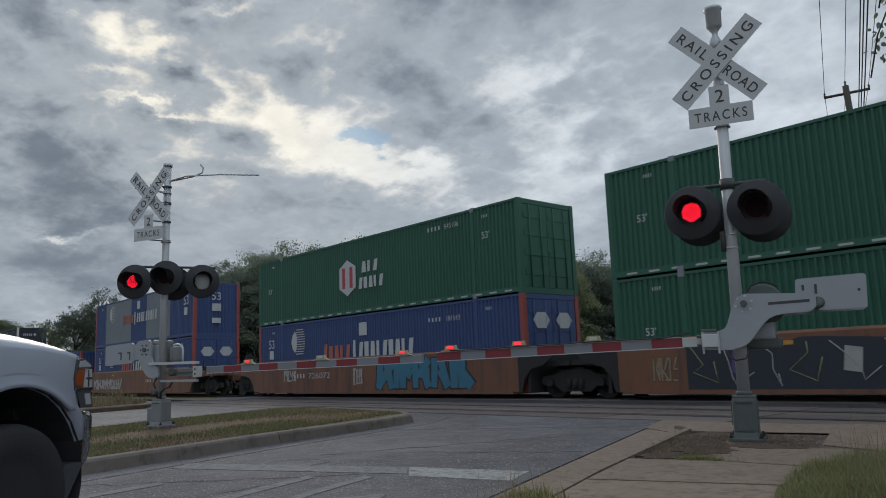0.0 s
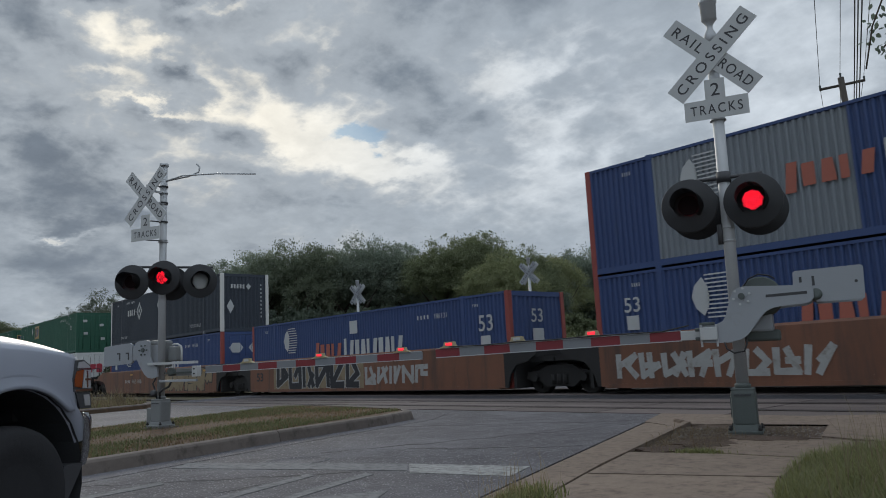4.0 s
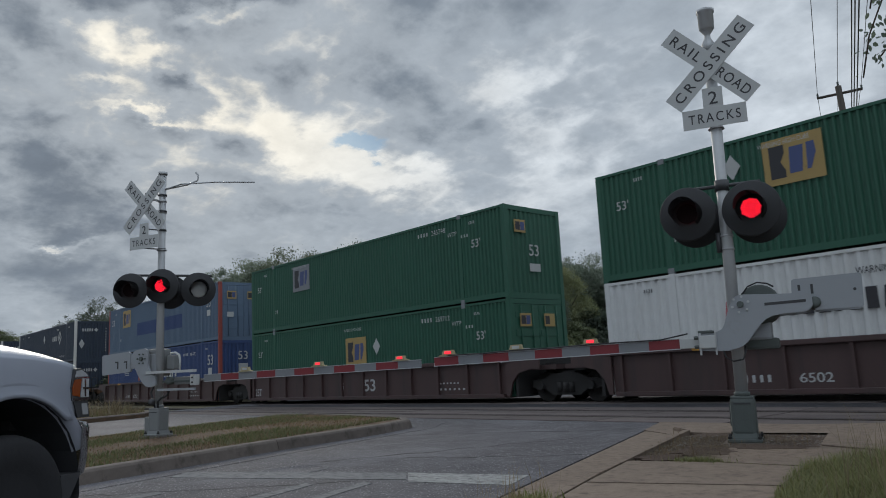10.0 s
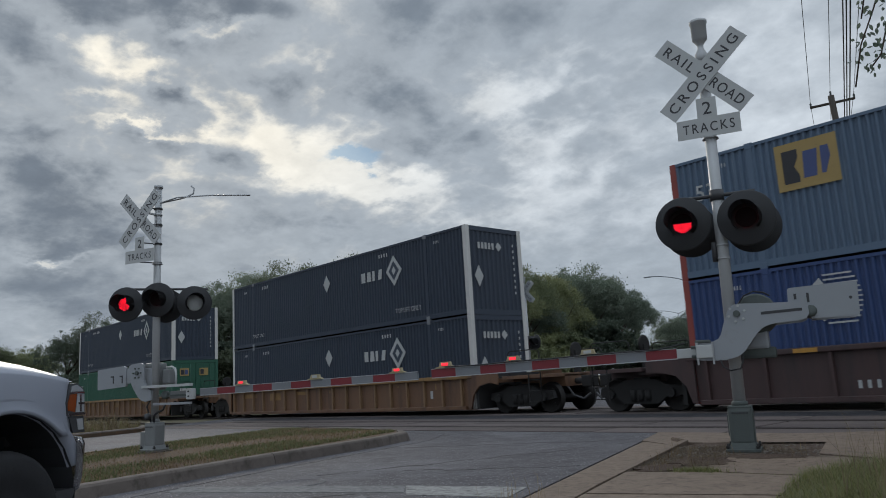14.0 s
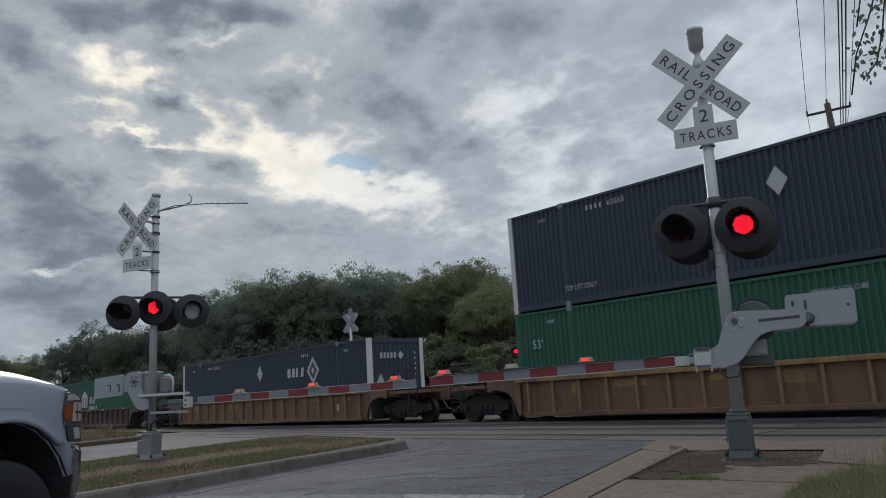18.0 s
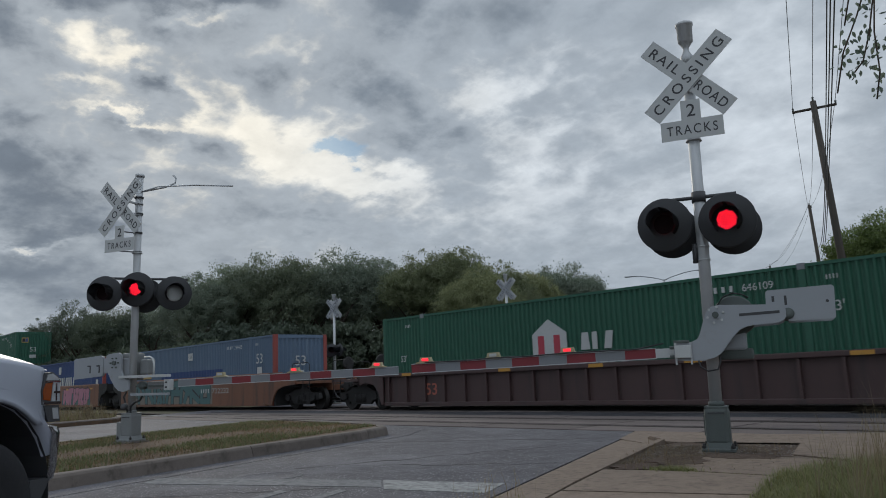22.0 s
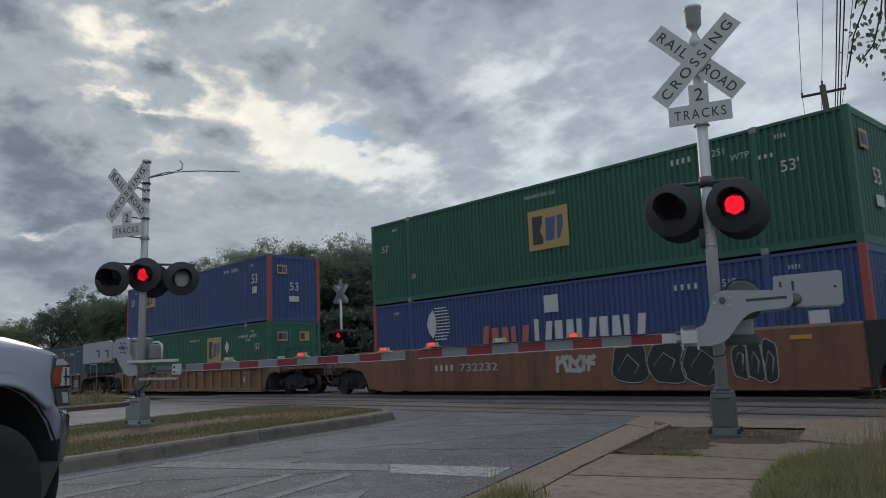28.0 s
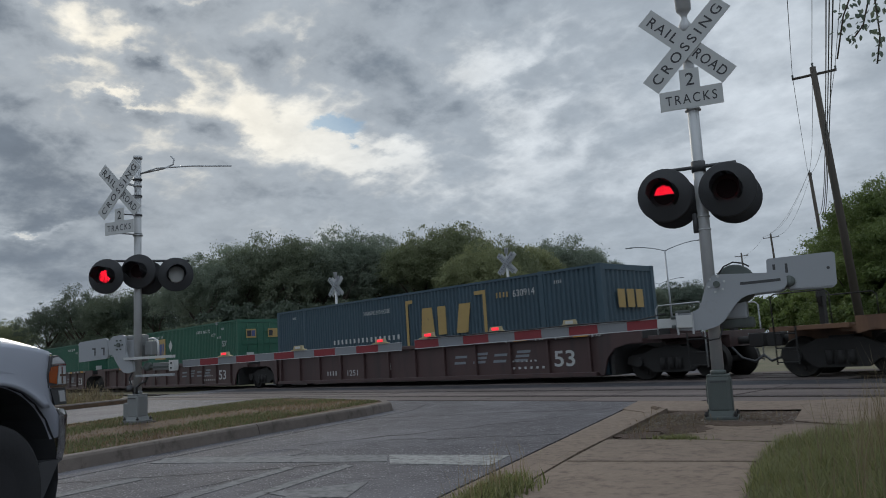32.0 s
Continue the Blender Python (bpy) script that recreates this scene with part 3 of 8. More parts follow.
def build_crossing_panels():
    """Concrete panels between and beside the rails; each a slab of its own."""
    holder = empty("crossing_surface", pose(0, 0, 0), "grey concrete crossing panels set between steel rails", "crossing", kind="structure")
    rnd = random.Random(4)
    for yc in TRACK_Y:
        for y0, y1 in ((yc - 1.75, yc - 0.93), (yc - 0.57, yc - 0.015), (yc + 0.015, yc + 0.57), (yc + 0.93, yc + 1.75)):
            x0, x1 = road_x(yc, -21.5), road_x(yc, 1.6)
            n = 10
            for i in range(n):
                a, b = x0 + (x1 - x0) * i / n, x0 + (x1 - x0) * (i + 1) / n
                dz = rnd.uniform(-0.006, 0.004)
                part("panel", boxed(a + 0.022, b - 0.022, y0, y1, -0.2, dz, bevel=0.008), M["panel"], holder)
        part("panel_bed", boxed(road_x(yc, -21.5), road_x(yc, 1.6), yc - 1.78, yc + 1.78, -0.2, -0.02), M["tar"], holder, "dark rubber and dirt in the joints")
    # asphalt infill between the two tracks
    bm = boxed(road_x(15.3, -21.5), road_x(15.3, 1.6), TRACK_Y[0] + 1.76, TRACK_Y[1] - 1.76, -0.2, -0.004)
    part("infill", bm, M["patch"], holder, "dark asphalt strip")


def kerb_run(name, pts, width, z, label, step=3.0, flip=1, mat="kerb"):
    """A kerb along points in road coordinates, cast in lengths; its face rises from the gutter."""
    holder = empty(name, pose(0, 0, 0), label, "kerb", kind="structure")
    ps = [road_point(a, b) for a, b in pts]
    runs = []
    for p, q in zip(ps, ps[1:]):
        n = max(1, round((q - p).length / step))
        runs += [(p.lerp(q, i / n), p.lerp(q, (i + 1) / n)) for i in range(n)]
    for p, q in runs:
        d = (q - p)
        ln = d.length
        bm = bmesh.new()
        prof = [(0, -0.25), (0.0, -0.01), (0.035, z - 0.035), (0.06, z - 0.008), (0.09, z), (width, z), (width, -0.25)]
        slab(bm, [(flip * u, v) for u, v in prof], 0.006, ln - 0.006, "x")
        part("kerb_length", bm, M[mat], holder, "", Matrix.Translation(p) @ Matrix.Rotation(math.atan2(d.y, d.x), 4, "Z"))
    return holder


def build_verges():
    # gutter and kerb of the near footway, right of the lane
    bm = bmesh.new()
    road_slab(bm, [(-50, -2.42), (-50, -1.8), (10.8, -1.75), (11.4, -2.35)], -0.2, -0.006)
    tagged(part("gutter", bm, M["concrete"]), "stained concrete gutter pan beside the road", "gutter", kind="structure")
    kerb_run("kerb_footway", [(-50, -1.85), (6.2, -1.83), (9.98, -1.66)], 0.16, 0.13, "worn concrete kerb of the footway", flip=-1, mat="concrete")
    # soil under the footway and grass
    bm = bmesh.new()
    road_slab(bm, [(-50, -1.7), (-50, 40), (5.0, 40), (6.0, 5), (9.5, 1.3), (9.9, -1.3), (9.3, -1.55)], -0.3, 0.10)
    tagged(part("verge", bm, M["soil"]), "bare gravelly soil verge behind the kerb", "verge", kind="structure")
    # footway slabs
    walkway = empty("pavement", pose(0, 0, 0), "pale worn concrete footway slabs", "pavement", kind="structure")
    def sheet(pts, z=0.128):
        bm = bmesh.new()
        road_slab(bm, pts, -0.1, z)
        es = [e for e in bm.edges if all(abs(v.co.z - z) < 1e-4 for v in e.verts)]
        bmesh.ops.bevel(bm, geom=es, offset=0.012, segments=2, affect="EDGES")
        part("slab", bm, M["concrete"], walkway)
    for i in range(-8, 4):
        a0, a1 = i * 1.52 - 0.36, i * 1.52 + 1.14
        sheet([(a0, -1.66), (a1, -1.66), (a1, -0.3), (a0, -0.3)])
    sheet([(5.72, -1.66), (6.98, -1.62), (6.93, -0.9), (6.68, -0.16), (5.72, -0.29)])
    # slab strips round the mast's soil patch
    sheet([(7.02, -1.0), (7.5, -1.12), (8.08, -0.86), (8.21, -0.07), (7.55, 0.62), (6.74, -0.13)], 0.122)
    sheet([(8.25, -0.05), (9.44, 0.03), (9.62, 2.6), (8.3, 2.6), (7.6, 0.66)])
    sheet([(10.0, -1.56), (9.62, -0.74), (9.48, 0.03), (9.66, 2.6), (10.35, 2.5), (10.5, -1.5)], 0.1)
    sheet([(10.54, -1.5), (10.4, 2.5), (11.7, 2.1), (11.4, -1.95)], 0.05)
    # soil washed over the edge of the slabs
    rnd = random.Random(31)
    for ca, cb, ra, rb in ((7.75, -1.05, 0.42, 0.3), (8.1, -0.5, 0.2, 0.42), (7.25, -1.3, 0.25, 0.3)):
        bm = bmesh.new()
        rim = []
        for i in range(26):
            u = 2 * math.pi * i / 26
            k = rnd.uniform(0.72, 1.12)
            rim.append((ca + ra * k * math.cos(u), cb + rb * k * math.sin(u)))
        road_slab(bm, rim, 0.09, 0.1255)
        tagged(part("soil_spill", bm, M["soil"]), "thin brown soil washed over the slab edge", "soil", kind="structure")
    bm = bmesh.new()
    road_slab(bm, [(9.1, -1.9), (10.9, -1.95), (11.5, -2.38), (12.98, -2.41), (11.1, 2.2), (10.32, 4.0), (9.4, 3.0), (9.3, -1.4)], -0.2, 0.003)
    tagged(part("apron", bm, M["concrete"]), "sloping concrete apron between footway and rails", "apron", kind="structure")
    # turf beside the footway
    bm = bmesh.new()
    road_slab(bm, [(-40, -0.28), (-40, 30), (8.4, 30), (8.3, 2.7), (7.5, 0.72), (6.7, -0.1), (6.0, -0.25)], -0.2, 0.124)
    tagged(part("lawn", bm, M["turf"]), "grass verge with soil between the tufts", "lawn", kind="structure")
    # median island
    isl = [(-40, -7.35), (5.0, -7.35), (9.0, -7.25), (11.6, -7.0), (12.75, -7.05), (13.6, -7.6), (15.6, -11.2), (15.2, -11.75), (12.0, -12.1), (-40, -12.6)]
    bm = bmesh.new()
    road_slab(bm, isl, -0.2, 0.13)
    tagged(part("median_island", bm, M["turf"]), "grassy median island with dry red soil", "median", kind="structure")
    kerb_run("kerb_median", [(-40, -7.25), (5.0, -7.25), (9.0, -7.12), (11.6, -6.85), (12.75, -6.95), (13.35, -7.35)], 0.2, 0.15, "worn concrete kerb of the median island", flip=1)
    kerb_run("kerb_median_end", [(13.35, -7.35), (13.7, -7.8), (15.75, -11.3), (15.3, -11.85), (12.0, -12.2), (-40, -12.7)], 0.2, 0.15, "kerb round the far side of the median", flip=1)
    bm = bmesh.new()
    road_slab(bm, [(-40, -7.26), (5, -7.26), (9.0, -7.13), (12.6, -6.88), (13.9, -7.2), (14.2, -6.9), (12.6, -6.45), (9, -6.68), (5, -6.8), (-40, -6.8)], -0.2, -0.007)
    tagged(part("gutter_median", bm, M["asphalt"]), "stained gutter pan along the median", "gutter", kind="structure")
    # verge beyond the other carriageway
    bm = bmesh.new()
    road_slab(bm, [(-40, -20.6), (18.8, -20.5), (20.5, -21.9), (22.5, -60), (-40, -60)], -0.2, 0.1)
    tagged(part("far_verge", bm, M["turf"]), "dry grass verge beside the far carriageway", "verge", kind="structure")
    kerb_run("kerb_far", [(-40, -20.6), (18.8, -20.5), (20.4, -21.8)], 0.2, 0.15, "concrete kerb of the far carriageway", flip=1, step=4)


def build_markings():
    def mark(name, pts, label):
        bm = bmesh.new()
        slab(bm, pts, -0.0115, -0.007)
        tagged(part(name, bm, M["paint" if name in ("stop_line",) else "paint_faint"]), label, "road marking", kind="structure")
    mark("stop_line", [(-6.28, 5.01), (-5.01, 5.47), (-4.76, 4.93), (-5.76, 4.6)], "white stop line across the lane, least worn beside the kerb")
    mark("worn_stop_line", [(-8.85, 3.75), (-6.3, 5.0), (-5.9, 4.68), (-8.55, 3.43)], "nearly worn-off white stop line across the lane")
    mark("bright_lane_mark", [(-5.92, 2.3), (-5.72, 2.26), (-6.48, 4.0), (-6.64, 4.02)], "thin white pavement line")
    mark("lane_mark", [(-5.33, 2.5), (-5.18, 2.49), (-6.01, 4.36), (-6.15, 4.36)], "thin worn white pavement line")
    mark("lane_mark", [(-7.1, 1.3), (-6.9, 1.3), (-7.36, 2.88), (-7.55, 2.92)], "thin worn white pavement line")
    mark("arrow_mark", [(-5.12, 3.85), (-5.52, 3.12), (-5.2, 3.13), (-4.62, 1.9), (-4.45, 1.98), (-4.98, 3.2), (-4.72, 3.35)], "worn white arrow on the asphalt")
    # tarred cracks
    rnd = random.Random(17)
    for a0, b0, a1, b1 in ((7.8, -5.6, 10.2, -3.4), (10.2, -3.4, 11.4, -2.5), (8.2, -4.6, 8.6, -2.5), (11.2, -6.6, 11.8, -2.6), (5.2, -6.6, 6.4, -4.2), (3.4, -4.9, 5.8, -4.7)):
        n = 14
        left, right = [], []
        for i in range(n + 1):
            u = i / n
            p = road_point(a0 + (a1 - a0) * u + rnd.uniform(-0.08, 0.08), b0 + (b1 - b0) * u + rnd.uniform(-0.05, 0.05))
            w = rnd.uniform(0.006, 0.03)
            left.append((p.x - w, p.y + w))
            right.append((p.x + w, p.y - w))
        bm = bmesh.new()
        vs = [(bm.verts.new((*l, -0.0105)), bm.verts.new((*r, -0.0105))) for l, r in zip(left, right)]
        for (p, q), (r, t) in zip(vs, vs[1:]):
            bm.faces.new((p, q, t, r))
        tagged(part("road_crack", bm, M["tar"]), "dark tarred crack in the asphalt", "crack", kind="structure")
    # manhole
    bm = bmesh.new()
    lathe(bm, [(0.36, -0.0115), (0.36, -0.008), (0.33, -0.008), (0.325, -0.0105), (0.001, -0.0105)], tuple(road_point(7.15, -5.45)), sides=32)
    cover = part("manhole_cover", bm, M["asphalt"])
    tagged(cover, "round grey manhole cover in the asphalt", "manhole", kind="structure")
    bm = bmesh.new()
    lathe(bm, [(0.39, -0.0115), (0.39, -0.0075), (0.362, -0.0075), (0.362, -0.0115)], tuple(road_point(7.15, -5.45)), sides=32)
    part("cover_ring", bm, M["paint_faint"], cover, "pale worn ring round the cover")


build_tracks()
build_crossing_panels()
build_verges()
build_markings()

# ---- crossing signals ----
LEDS = []


def disc_y(bm, x, y0, y1, z, r, sides=32):
    return lathe(bm, [(0.001, y0), (r * 0.97, y0), (r, y0 + 0.01 * (1 if y1 > y0 else -1)), (r, y1), (0.001, y1)], (x, 0, z), "y", sides)


def lamp_unit(sig, x, z, face, lit, turn=0.0, y=None):
    """One flashing lamp: background disc, hood and lens. face -1 looks to the approach, +1 away."""
    unit = part("flashing_lamp", disc_y(bmesh.new(), 0, -0.01, 0.02, 0, 0.305), M["lamp_black"], sig, "round black lamp with a hood", pose(x, face * 0.16 if y is None else y, z, 0, 0, turn + (0 if face < 0 else 180)))
    hood = bmesh.new()
    n, rings = 20, []
    for y, r in ((-0.01, 0.16), (-0.3, 0.15)):
        rings.append([hood.verts.new((math.cos(a) * r, y if math.sin(a) > -0.3 else y * 0.45 - 0.01, math.sin(a) * r)) for a in [math.radians(-50 + 280 * i / n) for i in range(n + 1)]])
    for i in range(n):
        hood.faces.new((rings[0][i], rings[0][i + 1], rings[1][i + 1], rings[1][i])).smooth = True
    bmesh.ops.solidify(hood, geom=hood.faces[:], thickness=0.008)
    part("hood", hood, M["lamp_black"], unit)
    part("housing", lathe(bmesh.new(), [(0.15, 0.02), (0.13, 0.12), (0.05, 0.15), (0.001, 0.15)], axis="y"), M["lamp_black"], unit)
    lens = lathe(bmesh.new(), [(0.001, -0.035), (0.08, -0.033), (0.135, -0.022), (0.15, -0.012), (0.001, -0.012)], axis="y", sides=28)
    if lit == "clear":
        part("lens", lens, M["lens_clear"], unit, "frosted clear lens")
        return unit
    if not lit:
        part("lens", lens, M["lens_dark"], unit, "dark red lens")
    else:
        lens.free()
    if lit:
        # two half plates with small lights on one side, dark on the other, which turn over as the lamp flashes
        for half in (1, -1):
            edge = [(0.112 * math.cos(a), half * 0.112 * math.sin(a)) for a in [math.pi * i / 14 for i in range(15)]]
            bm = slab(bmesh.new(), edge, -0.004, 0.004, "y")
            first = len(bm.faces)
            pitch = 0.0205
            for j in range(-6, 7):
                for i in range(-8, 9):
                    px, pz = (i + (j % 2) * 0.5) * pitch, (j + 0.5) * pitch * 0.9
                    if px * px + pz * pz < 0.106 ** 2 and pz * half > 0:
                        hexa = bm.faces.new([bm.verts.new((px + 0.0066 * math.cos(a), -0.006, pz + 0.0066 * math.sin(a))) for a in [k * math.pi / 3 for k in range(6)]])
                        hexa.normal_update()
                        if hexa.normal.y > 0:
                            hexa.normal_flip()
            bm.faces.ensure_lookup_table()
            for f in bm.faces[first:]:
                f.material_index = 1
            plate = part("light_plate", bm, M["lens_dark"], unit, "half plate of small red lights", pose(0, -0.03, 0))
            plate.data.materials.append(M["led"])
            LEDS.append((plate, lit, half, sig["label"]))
    return unit


def blade(sig, z, tilt, text_a, text_b, bold=0.012, y=-0.085, mat="sign", x=0.0, turn=0):
    """One arm of the crossed sign with its words, seen from the approach."""
    bm = boxed(-0.61, 0.61, -0.004, 0.004, -0.1143, 0.1143, bevel=0.0)
    b = part("crossbuck_blade", bm, M[mat], sig, "white crossbuck arm with black words", pose(x, y, z, 0, tilt, turn))
    if text_b is None:
        word(text_a, M["ink"], b, -0.55, -0.0065, -0.058, 0.116, 1.1, bold, gap=1.45)
    else:
        word(text_a, M["ink"], b, -0.55, -0.0065, -0.058, 0.116, 0.42, bold, gap=1.3)
        word(text_b, M["ink"], b, 0.12, -0.0065, -0.058, 0.116, 0.44, bold, gap=1.2)
    return b


def gate_arm(mech, x0, x1, z, lamps, first, n, rise=0.0):
    """A striped lattice of plates from x0 to x1 with its lamps."""
    arm = part("gate_arm", boxed(min(x0, x1), max(x0, x1), 0.012, 0.03, z - 0.045, z + 0.045), M["gate_and_shaded_sign"], mech, "red and white striped gate arm")
    for i in range(n):
        a, b = x0 + (x1 - x0) * i / n, x0 + (x1 - x0) * (i + 1) / n
        lo, hi = min(a, b), max(a, b)
        part("stripe", boxed(lo, hi - 0.001, -0.004, 0.011, z - 0.052, z + 0.052), M["red" if (i + first) % 2 else "white"], arm)
    part("edge_strip", boxed(min(x0, x1), max(x0, x1), -0.006, 0.03, z - 0.062, z - 0.0525), M["galv"], arm, "pale metal edge")
    part("edge_strip", boxed(min(x0, x1), max(x0, x1), -0.006, 0.03, z + 0.0525, z + 0.06), M["galv"], arm, "pale metal edge")
    for x, lit in lamps:
        bm = bmesh.new()
        slab(bm, [(x - 0.14, z + 0.06), (x + 0.14, z + 0.06), (x + 0.13, z + 0.072), (x + 0.085, z + 0.082), (x + 0.07, z + 0.135), (x - 0.07, z + 0.135), (x - 0.085, z + 0.082), (x - 0.13, z + 0.072)], -0.028, 0.028, "y")
        lamp = part("gate_lamp", bm, M["lamp_bracket"], arm, "small gate lamp in a pale bracket")
        if lit == "on":
            part("gate_lens", boxed(x - 0.046, x + 0.046, -0.04, 0.04, z + 0.086, z + 0.122, bevel=0.008), M["led_dim"], lamp, "lit red lens")
            continue
        # one face of the lens glows, the other is dark; it turns over as the lamp flashes
        bm = boxed(-0.046, 0.046, -0.034, 0.034, -0.018, 0.018)
        lens = part("gate_lens", bm, M["sign"], lamp, "red lens that flashes", pose(x, -0.001, z + 0.104))
        lens.data.materials.append(M["led_dim"])
        for f in lens.data.polygons:
            f.material_index = 1 if f.normal.y < -0.5 else 0
        LEDS.append((lens, lit, 0, mech.parent["label"]))
    if rise:
        arm.matrix_basis = Matrix.Translation((x0, 0, z)) @ Matrix.Rotation(radians(-rise), 4, "Y") @ Matrix.Translation((-x0, 0, -z))
    return arm


def signal_mast(m, label, top, bell, base="base_grey"):
    sig = empty("crossing_signal", m, label, "crossing signal", "crossing signals")
    bm = bmesh.new()
    rod(bm, (0, 0, 0.3), (0, 0, top), 0.066, 0.062, 20)
    part("mast", bm, M["galv"], sig, "weathered round metal mast")
    bm = boxed(-0.125, 0.125, -0.125, 0.125, 0.1, 0.5, bevel=0.045)
    part("junction_base", bm, M[base], sig, "grey cast junction box base")
    part("base_lid", boxed(-0.118, 0.118, -0.118, 0.118, 0.485, 0.512, bevel=0.012), M[base], sig)
    bm = bmesh.new()
    lathe(bm, [(0.084, 0.505), (0.084, 0.545), (0.078, 0.555), (0.066, 0.56)], sides=20)
    part("mast_collar", bm, M[base], sig)
    part("foundation", boxed(-0.22, 0.22, -0.22, 0.22, -0.15, 0.035, bevel=0.02), M["kerb"], sig, "concrete foundation block")
    for sx in (-1, 1):
        for sy in (-1, 1):
            bm = bmesh.new()
            rod(bm, (sx * 0.148, sy * 0.148, 0.0), (sx * 0.148, sy * 0.148, 0.125), 0.012, sides=8)
            rod(bm, (sx * 0.148, sy * 0.148, 0.075), (sx * 0.148, sy * 0.148, 0.1), 0.024, sides=6)
            part("anchor_bolt", bm, M["iron"], sig)
    part("base_plate", boxed(-0.172, 0.172, -0.172, 0.172, 0.036, 0.07, bevel=0.008), M[base], sig)
    flare = bmesh.new()
    lo = [flare.verts.new((a * 0.142, b * 0.142, 0.068)) for a, b in ((-1, -1), (1, -1), (1, 1), (-1, 1))]
    hi = [flare.verts.new((a * 0.108, b * 0.108, 0.16)) for a, b in ((-1, -1), (1, -1), (1, 1), (-1, 1))]
    for i in range(4):
        flare.faces.new((lo[i], lo[(i + 1) % 4], hi[(i + 1) % 4], hi[i]))
    flare.faces.new(hi)
    flare.faces.new(lo[::-1])
    part("flared_foot", flare, M[base], sig)
    part("base_hinge", boxed(-0.138, -0.124, -0.06, 0.06, 0.2, 0.42, bevel=0.004), M[base], sig)
    part("base_strap", boxed(-0.085, 0.085, -0.13, -0.1235, 0.43, 0.447), M["black"], sig)
    if bell:
        bm = bmesh.new()
        lathe(bm, [(0.05, top - 0.12), (0.075, top - 0.08), (0.075, top - 0.02), (0.035, top + 0.06), (0.035, top + 0.1), (0.075, top + 0.16), (0.085, top + 0.17), (0.09, top + 0.36), (0.1, top + 0.37), (0.1, top + 0.4), (0.0, top + 0.41)], sides=24)
        part("bell", bm, M["galv"], sig, "grey crossing bell on the mast top")
    return sig


def crossbuck(sig, z, y=-0.085, x=0.0):
    blade(sig, z, 45, "RAIL", "ROAD", y=y, x=x)
    blade(sig, z, -45, "CROSSING", None, y=y - 0.012, x=x)
    for dz in (-0.1, 0.1):
        bm = bmesh.new()
        rod(bm, (0, 0, z + dz - 0.015), (0, 0, z + dz + 0.015), 0.074, sides=20)
        box(bm, -0.02, 0.02, y, -0.05, z + dz - 0.015, z + dz + 0.015)
        part("sign_clamp", bm, M["galv"], sig)


def tracks_sign(sig, z, y=-0.08, x=0.0):
    s = part("track_count_sign", boxed(-0.343, 0.343, y - 0.004, y + 0.004, z - 0.114, z + 0.114), M["sign"], sig, "white sign giving two tracks", pose(x, 0, 0))
    part("count_plate", boxed(-0.108, 0.108, y - 0.004, y + 0.004, z + 0.1145, z + 0.345), M["sign"], s)
    word("2", M["ink"], s, -0.05, y - 0.0065, z + 0.15, 0.15, 0.1, 0.008)
    word("TRACKS", M["ink"], s, -0.28, y - 0.0065, z - 0.055, 0.112, 0.56, 0.008, gap=1.3)
    bm = bmesh.new()
    rod(bm, (0, 0, z - 0.13), (0, 0, z - 0.1), 0.09, 0.075, sides=20)
    part("sign_clamp", bm, M["galv"], sig)


def cross_arm(sig, z, x0, x1, slant=0.0):
    bm = bmesh.new()
    rod(bm, (x0, x0 * slant, z), (x1, x1 * slant, z), 0.022, sides=10)
    rod(bm, (0, 0, z - 0.06), (0, 0, z + 0.06), 0.078, sides=16)
    part("lamp_arm", bm, M["black"], sig, "horizontal pipe that carries the lamps")


